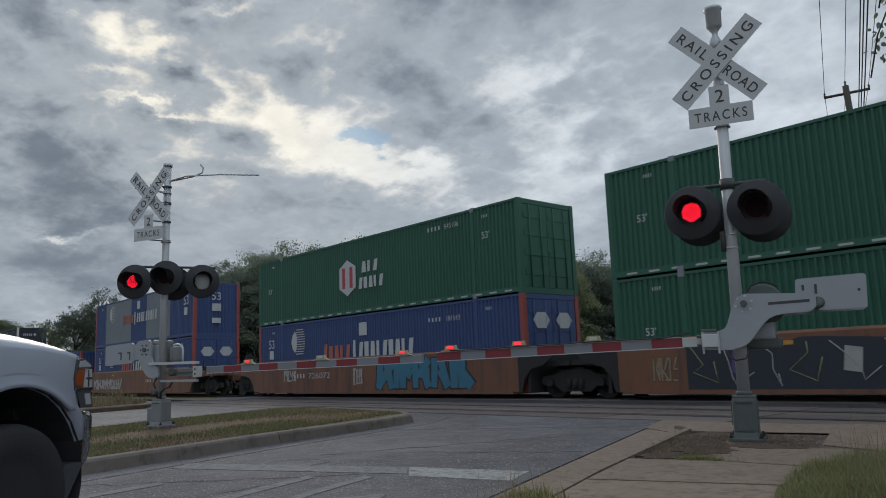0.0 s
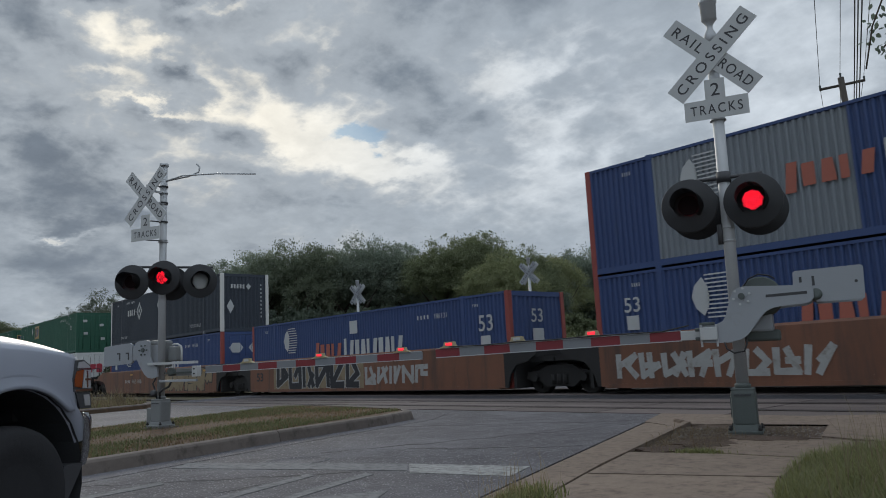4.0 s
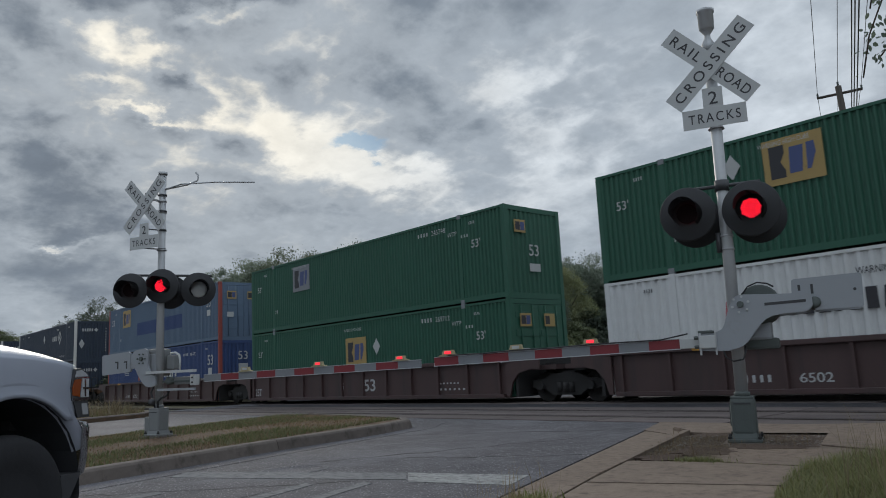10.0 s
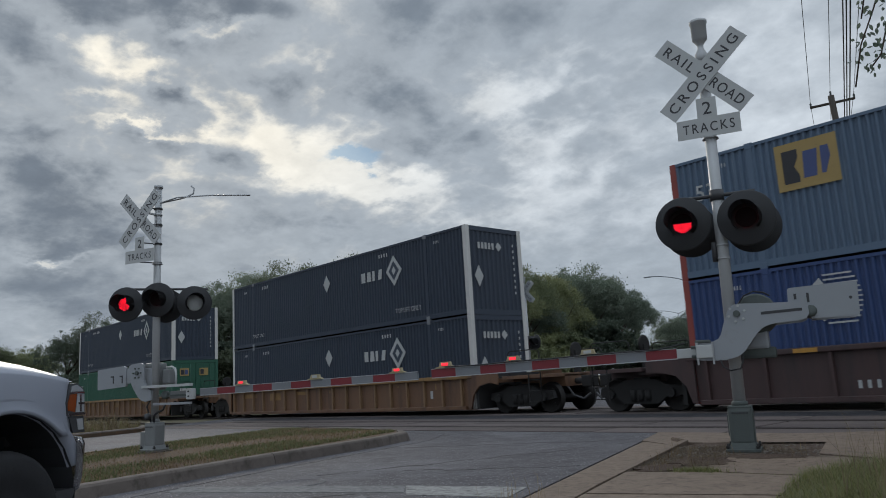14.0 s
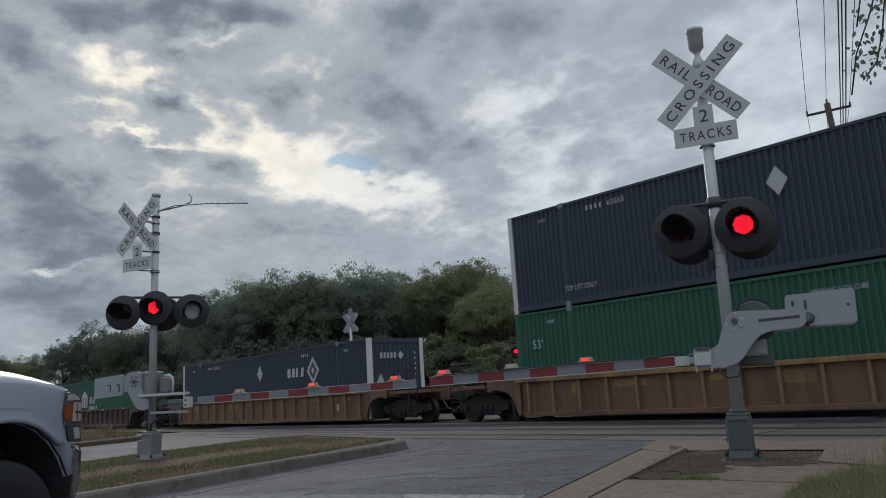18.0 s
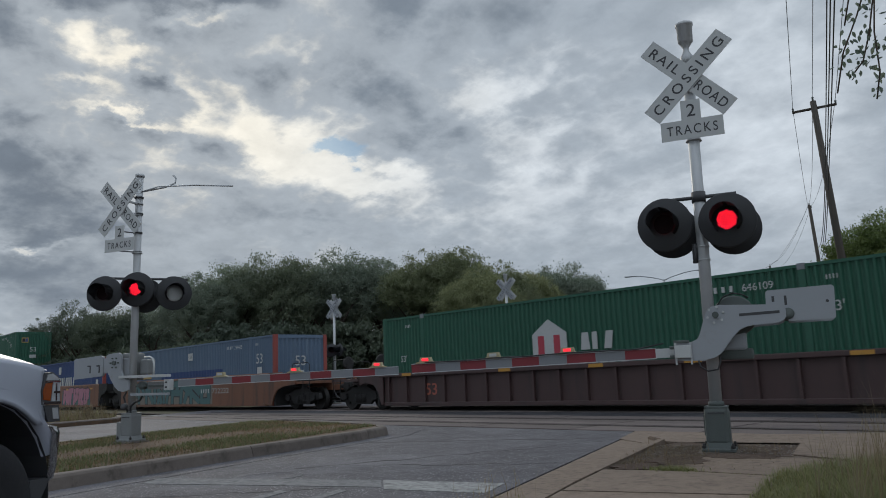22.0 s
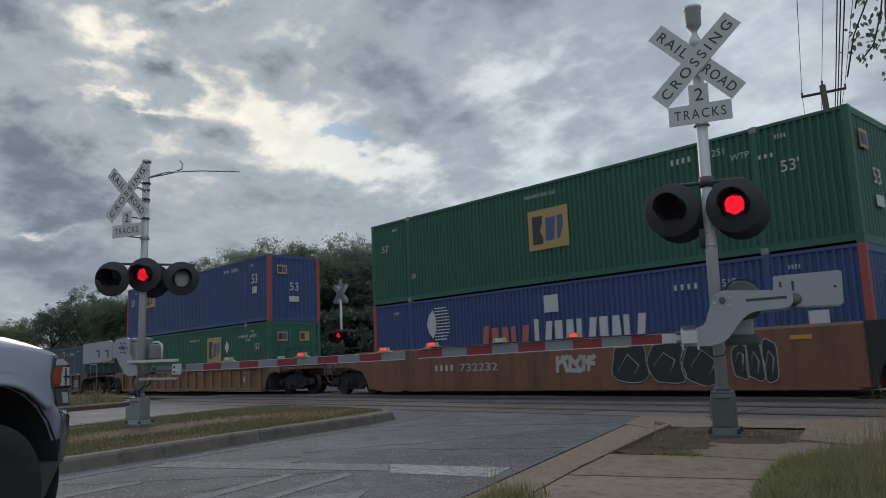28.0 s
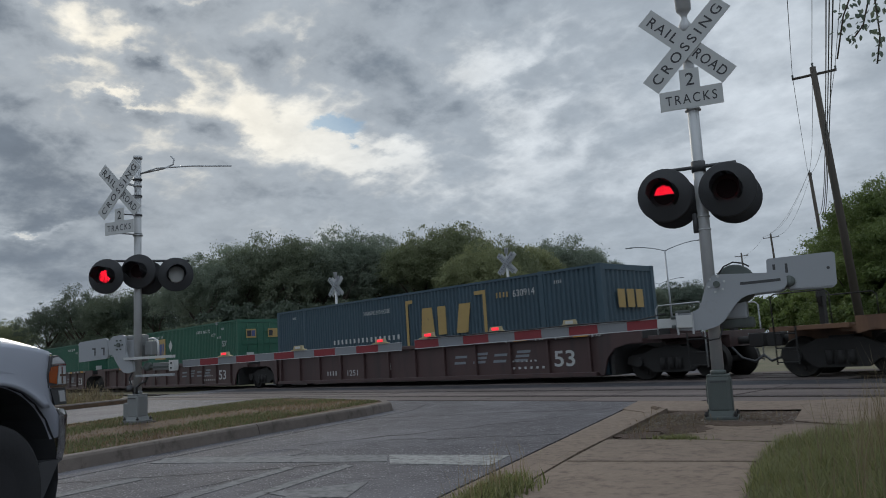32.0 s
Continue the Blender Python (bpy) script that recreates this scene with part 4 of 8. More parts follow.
def build_near_signal():
    sig = signal_mast(pose(-4.04, 7.85, 0.07, 0, 0.85, ROAD_TURN), "galvanised crossing signal with crossed sign, two lamps and lowered gate", 4.53, True)
    crossbuck(sig, 4.24)
    tracks_sign(sig, 3.62)
    cross_arm(sig, 2.83, -0.4, 0.4)
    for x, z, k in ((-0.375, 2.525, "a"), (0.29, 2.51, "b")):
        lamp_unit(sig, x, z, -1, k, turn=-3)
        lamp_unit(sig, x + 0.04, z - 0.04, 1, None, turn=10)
    # bands and conduit on the mast
    for z in (2.1, 2.25):
        part("band", rod(bmesh.new(), (0, 0, z), (0, 0, z + 0.02), 0.072, sides=20), M["galv"], sig)
    part("cable_pipe", rod(bmesh.new(), (-0.085, -0.02, 2.08), (-0.085, -0.02, 2.3), 0.03, sides=10), M["black"], sig)
    # gate mechanism
    mech = part("gate_mechanism", boxed(-0.02, 0.36, 0.06, 0.32, 1.1, 1.6, bevel=0.03), M["gate_and_shaded_sign"], sig, "grey gate drive housing")
    bm = bmesh.new()
    lathe(bm, [(0.0, 0.05), (0.2, 0.05), (0.22, 0.07), (0.22, 0.28), (0.2, 0.3), (0.0, 0.3)], (0.26, 0, 1.48), "y", 28)
    part("drive_cover", bm, M["base_grey"], mech, "round grey drive cover")
    part("drive_foot", boxed(0.05, 0.42, 0.08, 0.3, 1.0, 1.12, bevel=0.03), M["base_grey"], mech)
    part("cable_loop", pipe(bmesh.new(), [(0.1, 0.0, 1.6), (0.16, 0.0, 1.68), (0.26, 0.0, 1.72), (0.36, 0.0, 1.7), (0.42, 0.0, 1.66)], 0.009, 6), M["wire"], mech)
    out = [(-0.38, 1.01), (-0.26, 1.0), (-0.1, 0.998), (-0.02, 1.01), (0.06, 1.035), (0.12, 1.08), (0.19, 1.17), (0.26, 1.26), (0.32, 1.315), (0.39, 1.345), (0.5, 1.36), (0.7, 1.37), (0.75, 1.39), (0.78, 1.43), (0.78, 1.51), (0.75, 1.56), (0.4, 1.575), (0.12, 1.59), (0.05, 1.58), (0.0, 1.54), (-0.05, 1.43), (-0.1, 1.28), (-0.13, 1.23), (-0.21, 1.195), (-0.38, 1.195)]
    for y in (-0.13, 0.36):
        bm = slab(bmesh.new(), out, y, y + 0.025, "y")
        br = part("arm_bracket", bm, M["gate_and_shaded_sign"], mech, "bent grey plate that carries the gate arm")
        if y < 0:
            part("slot", slab(bmesh.new(), [(0.32, 1.455), (0.72, 1.468), (0.72, 1.498), (0.32, 1.485)], y - 0.003, y - 0.001, "y"), M["black"], br, "dark slot cut in the plate")
            for i in range(6):
                a = i * math.pi / 3 + 0.3
                part("bolt", rod(bmesh.new(), (0.08 + 0.085 * math.cos(a), y - 0.015, 1.485 + 0.085 * math.sin(a)), (0.08 + 0.085 * math.cos(a), y, 1.485 + 0.085 * math.sin(a)), 0.014, sides=6), M["sign"], br)
            part("pivot", rod(bmesh.new(), (0.08, y - 0.03, 1.485), (0.08, y, 1.485), 0.034, sides=18), M["base_grey"], br)
    for y in (-0.1, 0.32):
        cw = part("counterweight", slab(bmesh.new(), [(0.59, 1.52), (0.6, 1.7), (0.62, 1.715), (1.23, 1.735), (1.255, 1.715), (1.245, 1.4), (1.225, 1.385), (0.8, 1.38), (0.78, 1.52)], y, y + 0.035, "y"), M["gate_and_shaded_sign"], mech, "flat grey counterweight plate")
        if y < 0:
            part("slot", boxed(0.655, 0.68, y - 0.004, y - 0.001, 1.59, 1.65), M["black"], cw)
            part("slot", boxed(0.775, 0.8, y - 0.004, y - 0.001, 1.55, 1.65), M["black"], cw)
            part("mark_dot", rod(bmesh.new(), (1.18, y - 0.006, 1.57), (1.18, y, 1.57), 0.016, sides=10), M["black"], cw)
    part("weight_bolt", lathe(bmesh.new(), [(0.0, -0.12), (0.06, -0.12), (0.06, 0.35), (0.0, 0.35)], (0.8, 0, 1.46), "y", 18), M["base_grey"], mech)
    part("arm_clamp", boxed(-0.37, -0.2, -0.17, -0.135, 1.03, 1.17, bevel=0.008), M["sign"], mech, "pale clamp plate with bolts")
    part("clamp_cap", boxed(-0.38, -0.22, -0.15, -0.06, 1.195, 1.225, bevel=0.008), M["base_grey"], mech)
    for dx in (-0.36, -0.2):
        part("clamp_bolt", rod(bmesh.new(), (dx, -0.15, 0.96), (dx, -0.15, 1.2), 0.012, sides=6), M["galv"], mech)
    for dx, dz in ((-0.4, 1.05), (-0.4, 1.15)):
        part("clamp_nut", rod(bmesh.new(), (dx - 0.03, -0.1, dz), (dx + 0.03, -0.1, dz), 0.02, sides=6), M["base_grey"], mech)
    part("drop_cable", pipe(bmesh.new(), [(-0.13, -0.14, 1.0), (-0.11, -0.15, 0.93), (-0.04, -0.15, 0.885), (0.06, -0.14, 0.9), (0.09, -0.1, 0.98), (0.09, -0.06, 1.04)], 0.009, 6), M["wire"], mech)
    part("arm_root", boxed(-0.6, -0.38, -0.02, 0.02, 1.04, 1.145, bevel=0.006), M["sign"], mech, "white root of the gate arm")
    a = gate_arm(mech, -0.6, -3.69, 1.095, [(-1.61, "b"), (-2.55, "a"), (-3.48, "on")], 1, 9, rise=1.6)
    bm = bmesh.new()
    pipe(bm, [(-0.5, -0.03, 1.2), (-0.8, -0.03, 1.155), (-1.61, -0.03, 1.165), (-2.1, -0.03, 1.157), (-2.55, -0.03, 1.165), (-3.0, -0.03, 1.155), (-3.48, -0.03, 1.165)], 0.008, 6)
    part("lamp_cable", bm, M["wire"], a)


def build_far_signal():
    sig = signal_mast(pose(-13.35, 5.15, 0.12, 0, 0.6, ROAD_TURN), "galvanised crossing signal on the median with three lamps and lowered gate", 4.72, False, "base_mid")
    crossbuck(sig, 4.1, -0.3, -0.12)
    tracks_sign(sig, 3.42, -0.3, -0.12)
    for z in (3.3, 3.65, 4.0, 4.3):
        bm = bmesh.new()
        rod(bm, (0, 0, z), (0, 0, z + 0.03), 0.078, sides=16)
        rod(bm, (-0.12, -0.29, z + 0.015), (0.02, 0, z + 0.015), 0.012, sides=6)
        part("sign_bracket", bm, M["black"], sig)
    bm = bmesh.new()
    rod(bm, (0, 0, 4.7), (0, 0, 4.75), 0.08, sides=16)
    part("mast_cap", bm, M["galv"], sig)
    bm = bmesh.new()
    pipe(bm, [(0.05, 0, 4.42), (0.35, 0.1, 4.5), (0.9, 0.4, 4.52), (1.5, 0.75, 4.5)], 0.014, 8)
    pipe(bm, [(0.05, 0, 4.42), (0.4, 0.2, 4.5), (0.55, 0.3, 4.58), (0.55, 0.32, 4.68), (0.5, 0.3, 4.74)], 0.016, 8)
    part("bare_bracket", bm, M["galv"], sig, "bare bent pipe bracket near the mast top")
    cross_arm(sig, 2.84, -0.36, 0.6, 1.05)
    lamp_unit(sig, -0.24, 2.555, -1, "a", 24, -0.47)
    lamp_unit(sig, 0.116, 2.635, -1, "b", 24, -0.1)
    lamp_unit(sig, 0.54, 2.575, -1, "clear", 50, 0.36)
    lamp_unit(sig, 0.04, 2.55, 1, None, 30, 0.19)
    mech = part("gate_mechanism", boxed(0.08, 0.26, 0.07, 0.26, 1.16, 1.42, bevel=0.03), M["base_mid"], sig, "grey gate drive housing")
    part("drive_cover", boxed(-0.26, 0.02, -0.04, 0.26, 1.06, 1.54, bevel=0.05), M["base_mid"], mech, "rounded grey drive cover")
    part("drive_ridge", boxed(-0.2, 0.02, -0.06, -0.035, 1.1, 1.45, bevel=0.01), M["gate_and_shaded_sign"], mech)
    out = [(-0.5, 1.42), (-0.47, 1.5), (-0.4, 1.53), (-0.2, 1.545), (-0.14, 1.52), (-0.12, 1.44), (-0.12, 1.25), (-0.06, 1.12), (0.06, 1.06), (0.08, 0.9), (-0.06, 0.87), (-0.16, 0.89), (-0.24, 0.95), (-0.36, 1.1), (-0.45, 1.25), (-0.5, 1.33)]
    br = part("arm_bracket", slab(bmesh.new(), out, -0.16, -0.12, "y"), M["gate_and_shaded_sign"], mech, "bent grey plate that carries the gate arm")
    for i in range(6):
        a = i * math.pi / 3
        part("bolt", rod(bmesh.new(), (-0.27 + 0.09 * math.cos(a), -0.18, 1.37 + 0.09 * math.sin(a)), (-0.27 + 0.09 * math.cos(a), -0.16, 1.37 + 0.09 * math.sin(a)), 0.014, sides=6), M["base_grey"], br)
    part("pivot", rod(bmesh.new(), (-0.27, -0.19, 1.37), (-0.27, -0.16, 1.37), 0.036, sides=16), M["base_grey"], br)
    cw = part("counterweight", slab(bmesh.new(), [(-1.26, 1.11), (-1.27, 1.45), (-1.24, 1.47), (-0.62, 1.51), (-0.56, 1.48), (-0.54, 1.17), (-0.58, 1.15)], -0.15, -0.11, "y"), M["gate_and_shaded_sign"], mech, "flat grey counterweight plate")
    for dx in (-0.88, -0.66):
        part("slot", slab(bmesh.new(), [(dx - 0.05, 1.32), (dx - 0.05, 1.345), (dx + 0.03, 1.345), (dx + 0.03, 1.21), (dx + 0.005, 1.21), (dx + 0.005, 1.32)], -0.155, -0.151, "y"), M["black"], cw, "dark hooked slot in the plate")
    part("weight_bar", boxed(-0.58, -0.46, -0.14, -0.11, 1.2, 1.46), M["gate_and_shaded_sign"], mech)
    part("bracket_bar", boxed(-0.12, 0.98, -0.2, -0.12, 1.1, 1.145), M["sign"], mech, "pale bar above the arm clamp")
    part("lower_bar", boxed(0.1, 0.95, -0.14, -0.1, 0.8, 0.84), M["gate_and_shaded_sign"], mech)
    part("conduit", pipe(bmesh.new(), [(0.28, -0.02, 1.44), (0.4, -0.02, 1.45), (0.48, -0.02, 1.41), (0.5, -0.02, 1.32), (0.5, -0.02, 1.14)], 0.018, 8), M["sign"], mech)
    part("arm_clamp", boxed(0.45, 0.9, -0.1, 0.05, 0.9, 1.03, bevel=0.015), M["base_mid"], mech)
    part("clamp_bar", boxed(0.2, 0.88, -0.12, -0.09, 0.94, 0.97), M["base_grey"], mech)
    part("clamp_gear", lathe(bmesh.new(), [(0.0, -0.13), (0.07, -0.13), (0.07, -0.05), (0.0, -0.05)], (0.34, 0, 0.97), "y", 14), M["base_grey"], mech)
    part("clamp_plate", boxed(0.86, 0.98, -0.15, -0.05, 0.88, 1.06, bevel=0.008), M["sign"], mech)
    for dz in (0.93, 1.01):
        part("clamp_bolt", rod(bmesh.new(), (0.92, -0.17, dz), (0.92, -0.14, dz), 0.014, sides=6), M["black"], mech)
    gate_arm(mech, 1.03, 5.2, 0.99, [(1.94, "a"), (3.4, "b"), (4.87, "on")], 0, 11, rise=1.1)
    part("drop_cable", pipe(bmesh.new(), [(0.3, -0.05, 0.82), (0.27, -0.08, 0.72), (0.16, -0.1, 0.68), (0.07, -0.09, 0.62), (0.06, -0.08, 0.5)], 0.018, 8), M["wire"], mech, "black cable that drops to the base")
    part("drop_cable", pipe(bmesh.new(), [(-0.02, -0.1, 0.88), (-0.07, -0.12, 0.78), (-0.03, -0.11, 0.68), (0.0, -0.09, 0.52)], 0.014, 8), M["wire"], mech)
    part("side_box", boxed(-0.235, -0.135, -0.1, 0.1, 0.08, 0.36, bevel=0.015), M["base_mid"], sig, "grey box beside the mast base")
    part("hand_wheel", lathe(bmesh.new(), [(0.0, -0.2), (0.05, -0.2), (0.06, -0.14), (0.0, -0.14)], (0.0, 0, 0.62), "y", 14), M["black"], sig, "black plug on the mast")


def build_back_signal(x, y, label, tall):
    """A signal beyond the tracks."""
    sig = signal_mast(pose(x, y, 0.0, 0, 0, ROAD_TURN + 160), label, tall, True)
    crossbuck(sig, tall - 0.3)
    # white blades coloured grey here: the shade of their unlit side is painted in
    blade(sig, tall - 0.3, 45, "RAIL", "ROAD", y=0.085, mat="gate_and_shaded_sign", turn=180)
    blade(sig, tall - 0.3, -45, "CROSSING", None, y=0.097, mat="gate_and_shaded_sign", turn=180)
    cross_arm(sig, 2.75, -0.5, 0.5)
    aim = math.degrees(math.atan2(-y, -x)) % 360 - 262 - ROAD_TURN
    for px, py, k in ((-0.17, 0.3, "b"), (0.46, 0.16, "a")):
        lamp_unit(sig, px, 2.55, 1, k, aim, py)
        lamp_unit(sig, px, 2.55, -1, None)
    lamp_unit(sig, -0.6, 2.55, 1, "clear", turn=-20)


build_near_signal()
build_far_signal()
build_back_signal(-22.4, 25.2, "crossing signal beyond the tracks with crossed sign", 5.1)
build_back_signal(-30.6, 21.6, "crossing signal beside the far carriageway with crossed sign", 4.9)

# ---- the train ----
CL, CW, CH = 16.15, 2.59, 2.90   # a 53-foot container
SIDE_Y, LOW_Z = 16.4, 0.18
FOLDS = 98                       # folds of a side sheet
MOVERS = []                      # (thing, place at t = 0)


def run(t):
    """How far the train has gone by t."""
    ease = lambda u: u * u * (3 - 2 * u)
    # it hangs back a little as the slack runs out, and catches up
    lag = ease(min(1.0, max(0.0, (t - 11.0) / 0.5))) - ease(min(1.0, max(0.0, (t - 13.4) / 0.6)))
    return 10.56 * t - 0.00725 * t * t - 0.27 * lag


SHARED = {}


def corrugated(length, height, pitch, depth, horizontal=False):
    """A sheet with trapezoid folds in the xz plane, folds standing out towards -y."""
    key = ("sheet", length, height, pitch, depth)
    if key not in SHARED:
        n = max(1, round(length / pitch))
        p = length / n
        prof = []
        for i in range(n):
            x = i * p
            prof += [(x, 0.0), (x + p * 0.30, 0.0), (x + p * 0.5, depth), (x + p * 0.8, depth)]
        prof.append((length, 0.0))
        bm = bmesh.new()
        lo = [bm.verts.new((x, y, 0)) for x, y in prof]
        hi = [bm.verts.new((x, y, height)) for x, y in prof]
        for i in range(len(prof) - 1):
            bm.faces.new((lo[i], lo[i + 1], hi[i + 1], hi[i]))
        me = bpy.data.meshes.new("sheet")
        bm.to_mesh(me)
        bm.free()
        SHARED[key] = me
    return SHARED[key]


def painted(me, mat):
    """A copy of a shared mesh with its own paint, kept for reuse."""
    key = (me.name, mat.name)
    if key not in SHARED:
        c = me.copy()
        c.materials.clear()
        c.materials.append(mat)
        SHARED[key] = c
    return SHARED[key]


def shared_box(key, mat, *dims, bevel=0.0):
    k = ("box", key, mat.name)
    if k not in SHARED:
        me = bpy.data.meshes.new(key)
        bm = boxed(*dims, bevel=bevel)
        bm.to_mesh(me)
        bm.free()
        me.materials.append(mat)
        SHARED[k] = me
    return SHARED[k]


def container(front, level, paint, label, post=None, door=True, folds=FOLDS):
    """One container: folded side sheets in a frame of rails and posts. Local x runs back from the front end at 0 to -CL."""
    post = post or paint
    z0 = LOW_Z + level * CH
    c = empty("shipping_container", pose(front, SIDE_Y, z0), label, "container", "containers on the train")
    MOVERS.append((c, Vector((front, SIDE_Y, z0))))
    P, Q = M[paint], M[post]
    sheet = painted(corrugated(CL - 0.32, CH - 0.28, (CL - 0.32) / folds, 0.048), P)
    piece("side_sheet", sheet, None, c, "", pose(-CL + 0.16, 0.012, 0.2))
    piece("side_sheet", sheet, None, c, "", pose(-0.16, CW - 0.012, 0.2, 0, 0, 180))
    for y in (0.0, CW - 0.09):
        piece("bottom_rail", shared_box("bottom_rail", P, -CL + 0.16, -0.16, 0, 0.09, 0.05, 0.2), None, c, "", pose(0, y, 0))
        piece("top_rail", shared_box("top_rail", P, -CL + 0.16, -0.16, 0, 0.09, CH - 0.08, CH - 0.01), None, c, "", pose(0, y, 0))
    piece("roof", shared_box("roof", P, -CL + 0.05, -0.05, 0.09, CW - 0.09, CH - 0.07, CH - 0.03), None, c)
    piece("floor", shared_box("floor", M["wood"], -CL + 0.05, -0.05, 0.09, CW - 0.09, 0.06, 0.16), None, c)
    for x in (-CL, -0.16):
        for y in (0.0, CW - 0.16):
            piece("corner_post", shared_box("corner_post", Q, 0, 0.16, -0.004, 0.164, 0.0, CH, bevel=0.012), None, c, "", pose(x, y, 0))
        piece("end_sill", shared_box("end_sill", P, 0.02, 0.14, 0.165, CW - 0.165, 0.0, 0.18), None, c, "", pose(x, 0, 0))
        piece("end_header", shared_box("end_header", P, 0.02, 0.14, 0.165, CW - 0.165, CH - 0.16, CH - 0.01), None, c, "", pose(x, 0, 0))
    # lifting posts of the 40-foot positions
    for x in (-2.1, -CL + 1.95):
        for y in (-0.006, CW - 0.1):
            piece("lift_post", shared_box("lift_post", P, 0, 0.15, 0, 0.106, 0.2, CH - 0.08), None, c, "", pose(x, y, 0))
            piece("lift_casting", shared_box("lift_casting", M["white"] if paint in ("green", "navy", "charcoal") else P, -0.01, 0.16, -0.006, 0.112, CH - 0.13, CH + 0.012, bevel=0.01), None, c, "", pose(x, y, 0))
            piece("lift_casting", shared_box("lift_casting", M["white"] if paint in ("green", "navy", "charcoal") else P, -0.01, 0.16, -0.006, 0.112, CH - 0.13, CH + 0.012, bevel=0.01), None, c, "", pose(x, y, -CH + 0.13))
    # front end: folded wall, or doors with lock rods
    if not door:
        end = painted(corrugated(CW - 0.33, CH - 0.34, 0.2, 0.048), P)
        piece("end_wall", end, None, c, "", pose(-0.03, 0.165, 0.18, 0, 0, 90))
        piece("end_wall", end, None, c, "", pose(-CL + 0.03, CW - 0.165, 0.18, 0, 0, -90))
    else:
        for k in (0, 1):
            y0 = 0.175 + k * (CW - 0.35) / 2
            d = piece("door", shared_box("door", P, -0.07, -0.03, 0.006, (CW - 0.35) / 2 - 0.006, 0.185, CH - 0.17, bevel=0.01), None, c, "", pose(0, y0, 0))
            for z in (0.55, 1.15, 1.75, 2.3):
                piece("door_rib", shared_box("door_rib", P, -0.03, -0.012, 0.06, (CW - 0.35) / 2 - 0.06, 0, 0.2, bevel=0.012), None, d, "", pose(0, 0, z))
            for yy in (0.3, 0.82):
                key = ("lockrod", paint)
                if key not in SHARED:
                    bm = rod(bmesh.new(), (-0.002, 0, 0.2), (-0.002, 0, CH - 0.2), 0.02, sides=8)
                    me = bpy.data.meshes.new("lock_rod")
                    bm.to_mesh(me)
                    bm.free()
                    me.materials.append(P)
                    SHARED[key] = me
                piece("lock_rod", SHARED[key], None, d, "", pose(0, yy, 0))
        back = painted(corrugated(CW - 0.33, CH - 0.34, 0.2, 0.048), P)
        piece("end_wall", back, None, c, "", pose(-CL + 0.03, CW - 0.165, 0.18, 0, 0, -90))
    return c


def plate(name, c, mat, x, z, w, h, y=-0.004, label=""):
    """A flat marking on the near side: left edge x, foot z."""
    return part(name, boxed(x, x + w, y - 0.003, y, z, z + h), M[mat], c, label)


def end_plate(name, c, mat, y, z, w, h, x=0.006):
    return part(name, boxed(x - 0.002, x, y, y + w, z, z + h), M[mat], c)


def end_word(c, text, y, z, high, wide=None, mat="lettering"):
    return word(text, M[mat], c, 0.012, y, z, high, wide, 0.01, turn=90)


def outline_word(c, text, x, z, high, wide=None, mat="lettering", bold=0.0):
    return word(text, M[mat], c, x, -0.009, z, high, wide, bold)


def bars(c, x, z, w, h, n, mat="lettering", y=-0.004, name="marking"):
    """Writing that cannot be read: n bars of its size."""
    bm = bmesh.new()
    p = w / n
    for i in range(n):
        box(bm, x + i * p, x + i * p + p * 0.4, y - 0.004, y, z + 0.1 * h, z + h * 0.9)
    return tagged(part(name, bm, M[mat], c), kind="stuff")


def diamond(c, x, z, r, mat="lettering", y=-0.006, hollow=False):
    bm = slab(bmesh.new(), [(x - r * 0.72, z), (x, z + r), (x + r * 0.72, z), (x, z - r)], y - 0.003, y, "y")
    return part("diamond_mark", bm, M[mat], c)


def two_tone_square(c, x, z, s, ground="yellow"):
    """The square mark of one owner: a dark block and a blue block on yellow or white, drawn as plain shapes."""
    plate("square_mark", c, ground, x - 0.1 * s, z, s * 1.25, s)
    part("mark_shape", slab(bmesh.new(), [(x + 0.04 * s, z + 0.14 * s), (x + 0.36 * s, z + 0.14 * s), (x + 0.36 * s, z + 0.3 * s), (x + 0.27 * s, z + 0.48 * s), (x + 0.36 * s, z + 0.66 * s), (x + 0.36 * s, z + 0.84 * s), (x + 0.04 * s, z + 0.84 * s)], -0.012, -0.008, "y"), M["letter_dark"], c, "dark block of the emblem")
    part("mark_shape", slab(bmesh.new(), [(x + 0.44 * s, z + 0.2 * s), (x + 0.7 * s, z + 0.2 * s), (x + 0.76 * s, z + 0.76 * s), (x + 0.47 * s, z + 0.76 * s)], -0.012, -0.008, "y"), M["letter_blue"], c, "blue block of the emblem")
    part("mark_shape", slab(bmesh.new(), [(x + 0.8 * s, z + 0.22 * s), (x + 0.88 * s, z + 0.22 * s), (x + 1.0 * s, z + 0.55 * s), (x + 0.98 * s, z + 0.78 * s), (x + 0.82 * s, z + 0.78 * s)], -0.012, -0.008, "y"), M["letter_blue"], c)


def globe_mark(c, x, z):
    """A pale half-lens with a fan of thin lines beside it."""
    bm = slab(bmesh.new(), [(x, z), (x + 0.1, z + 0.28), (x + 0.3, z + 0.46), (x + 0.42, z + 0.25), (x + 0.46, z), (x + 0.42, z - 0.25), (x + 0.3, z - 0.46), (x + 0.1, z - 0.28)], -0.012, -0.008, "y")
    part("emblem", bm, M["lettering"], c)
    for i in range(11):
        v = -0.5 + i * 0.1
        part("emblem_line", boxed(x + 0.42 - 0.1 * abs(v), x + 1.1 - 0.6 * v * v, -0.012, -0.008, z + v - 0.018, z + v + 0.018), M["lettering"], c)


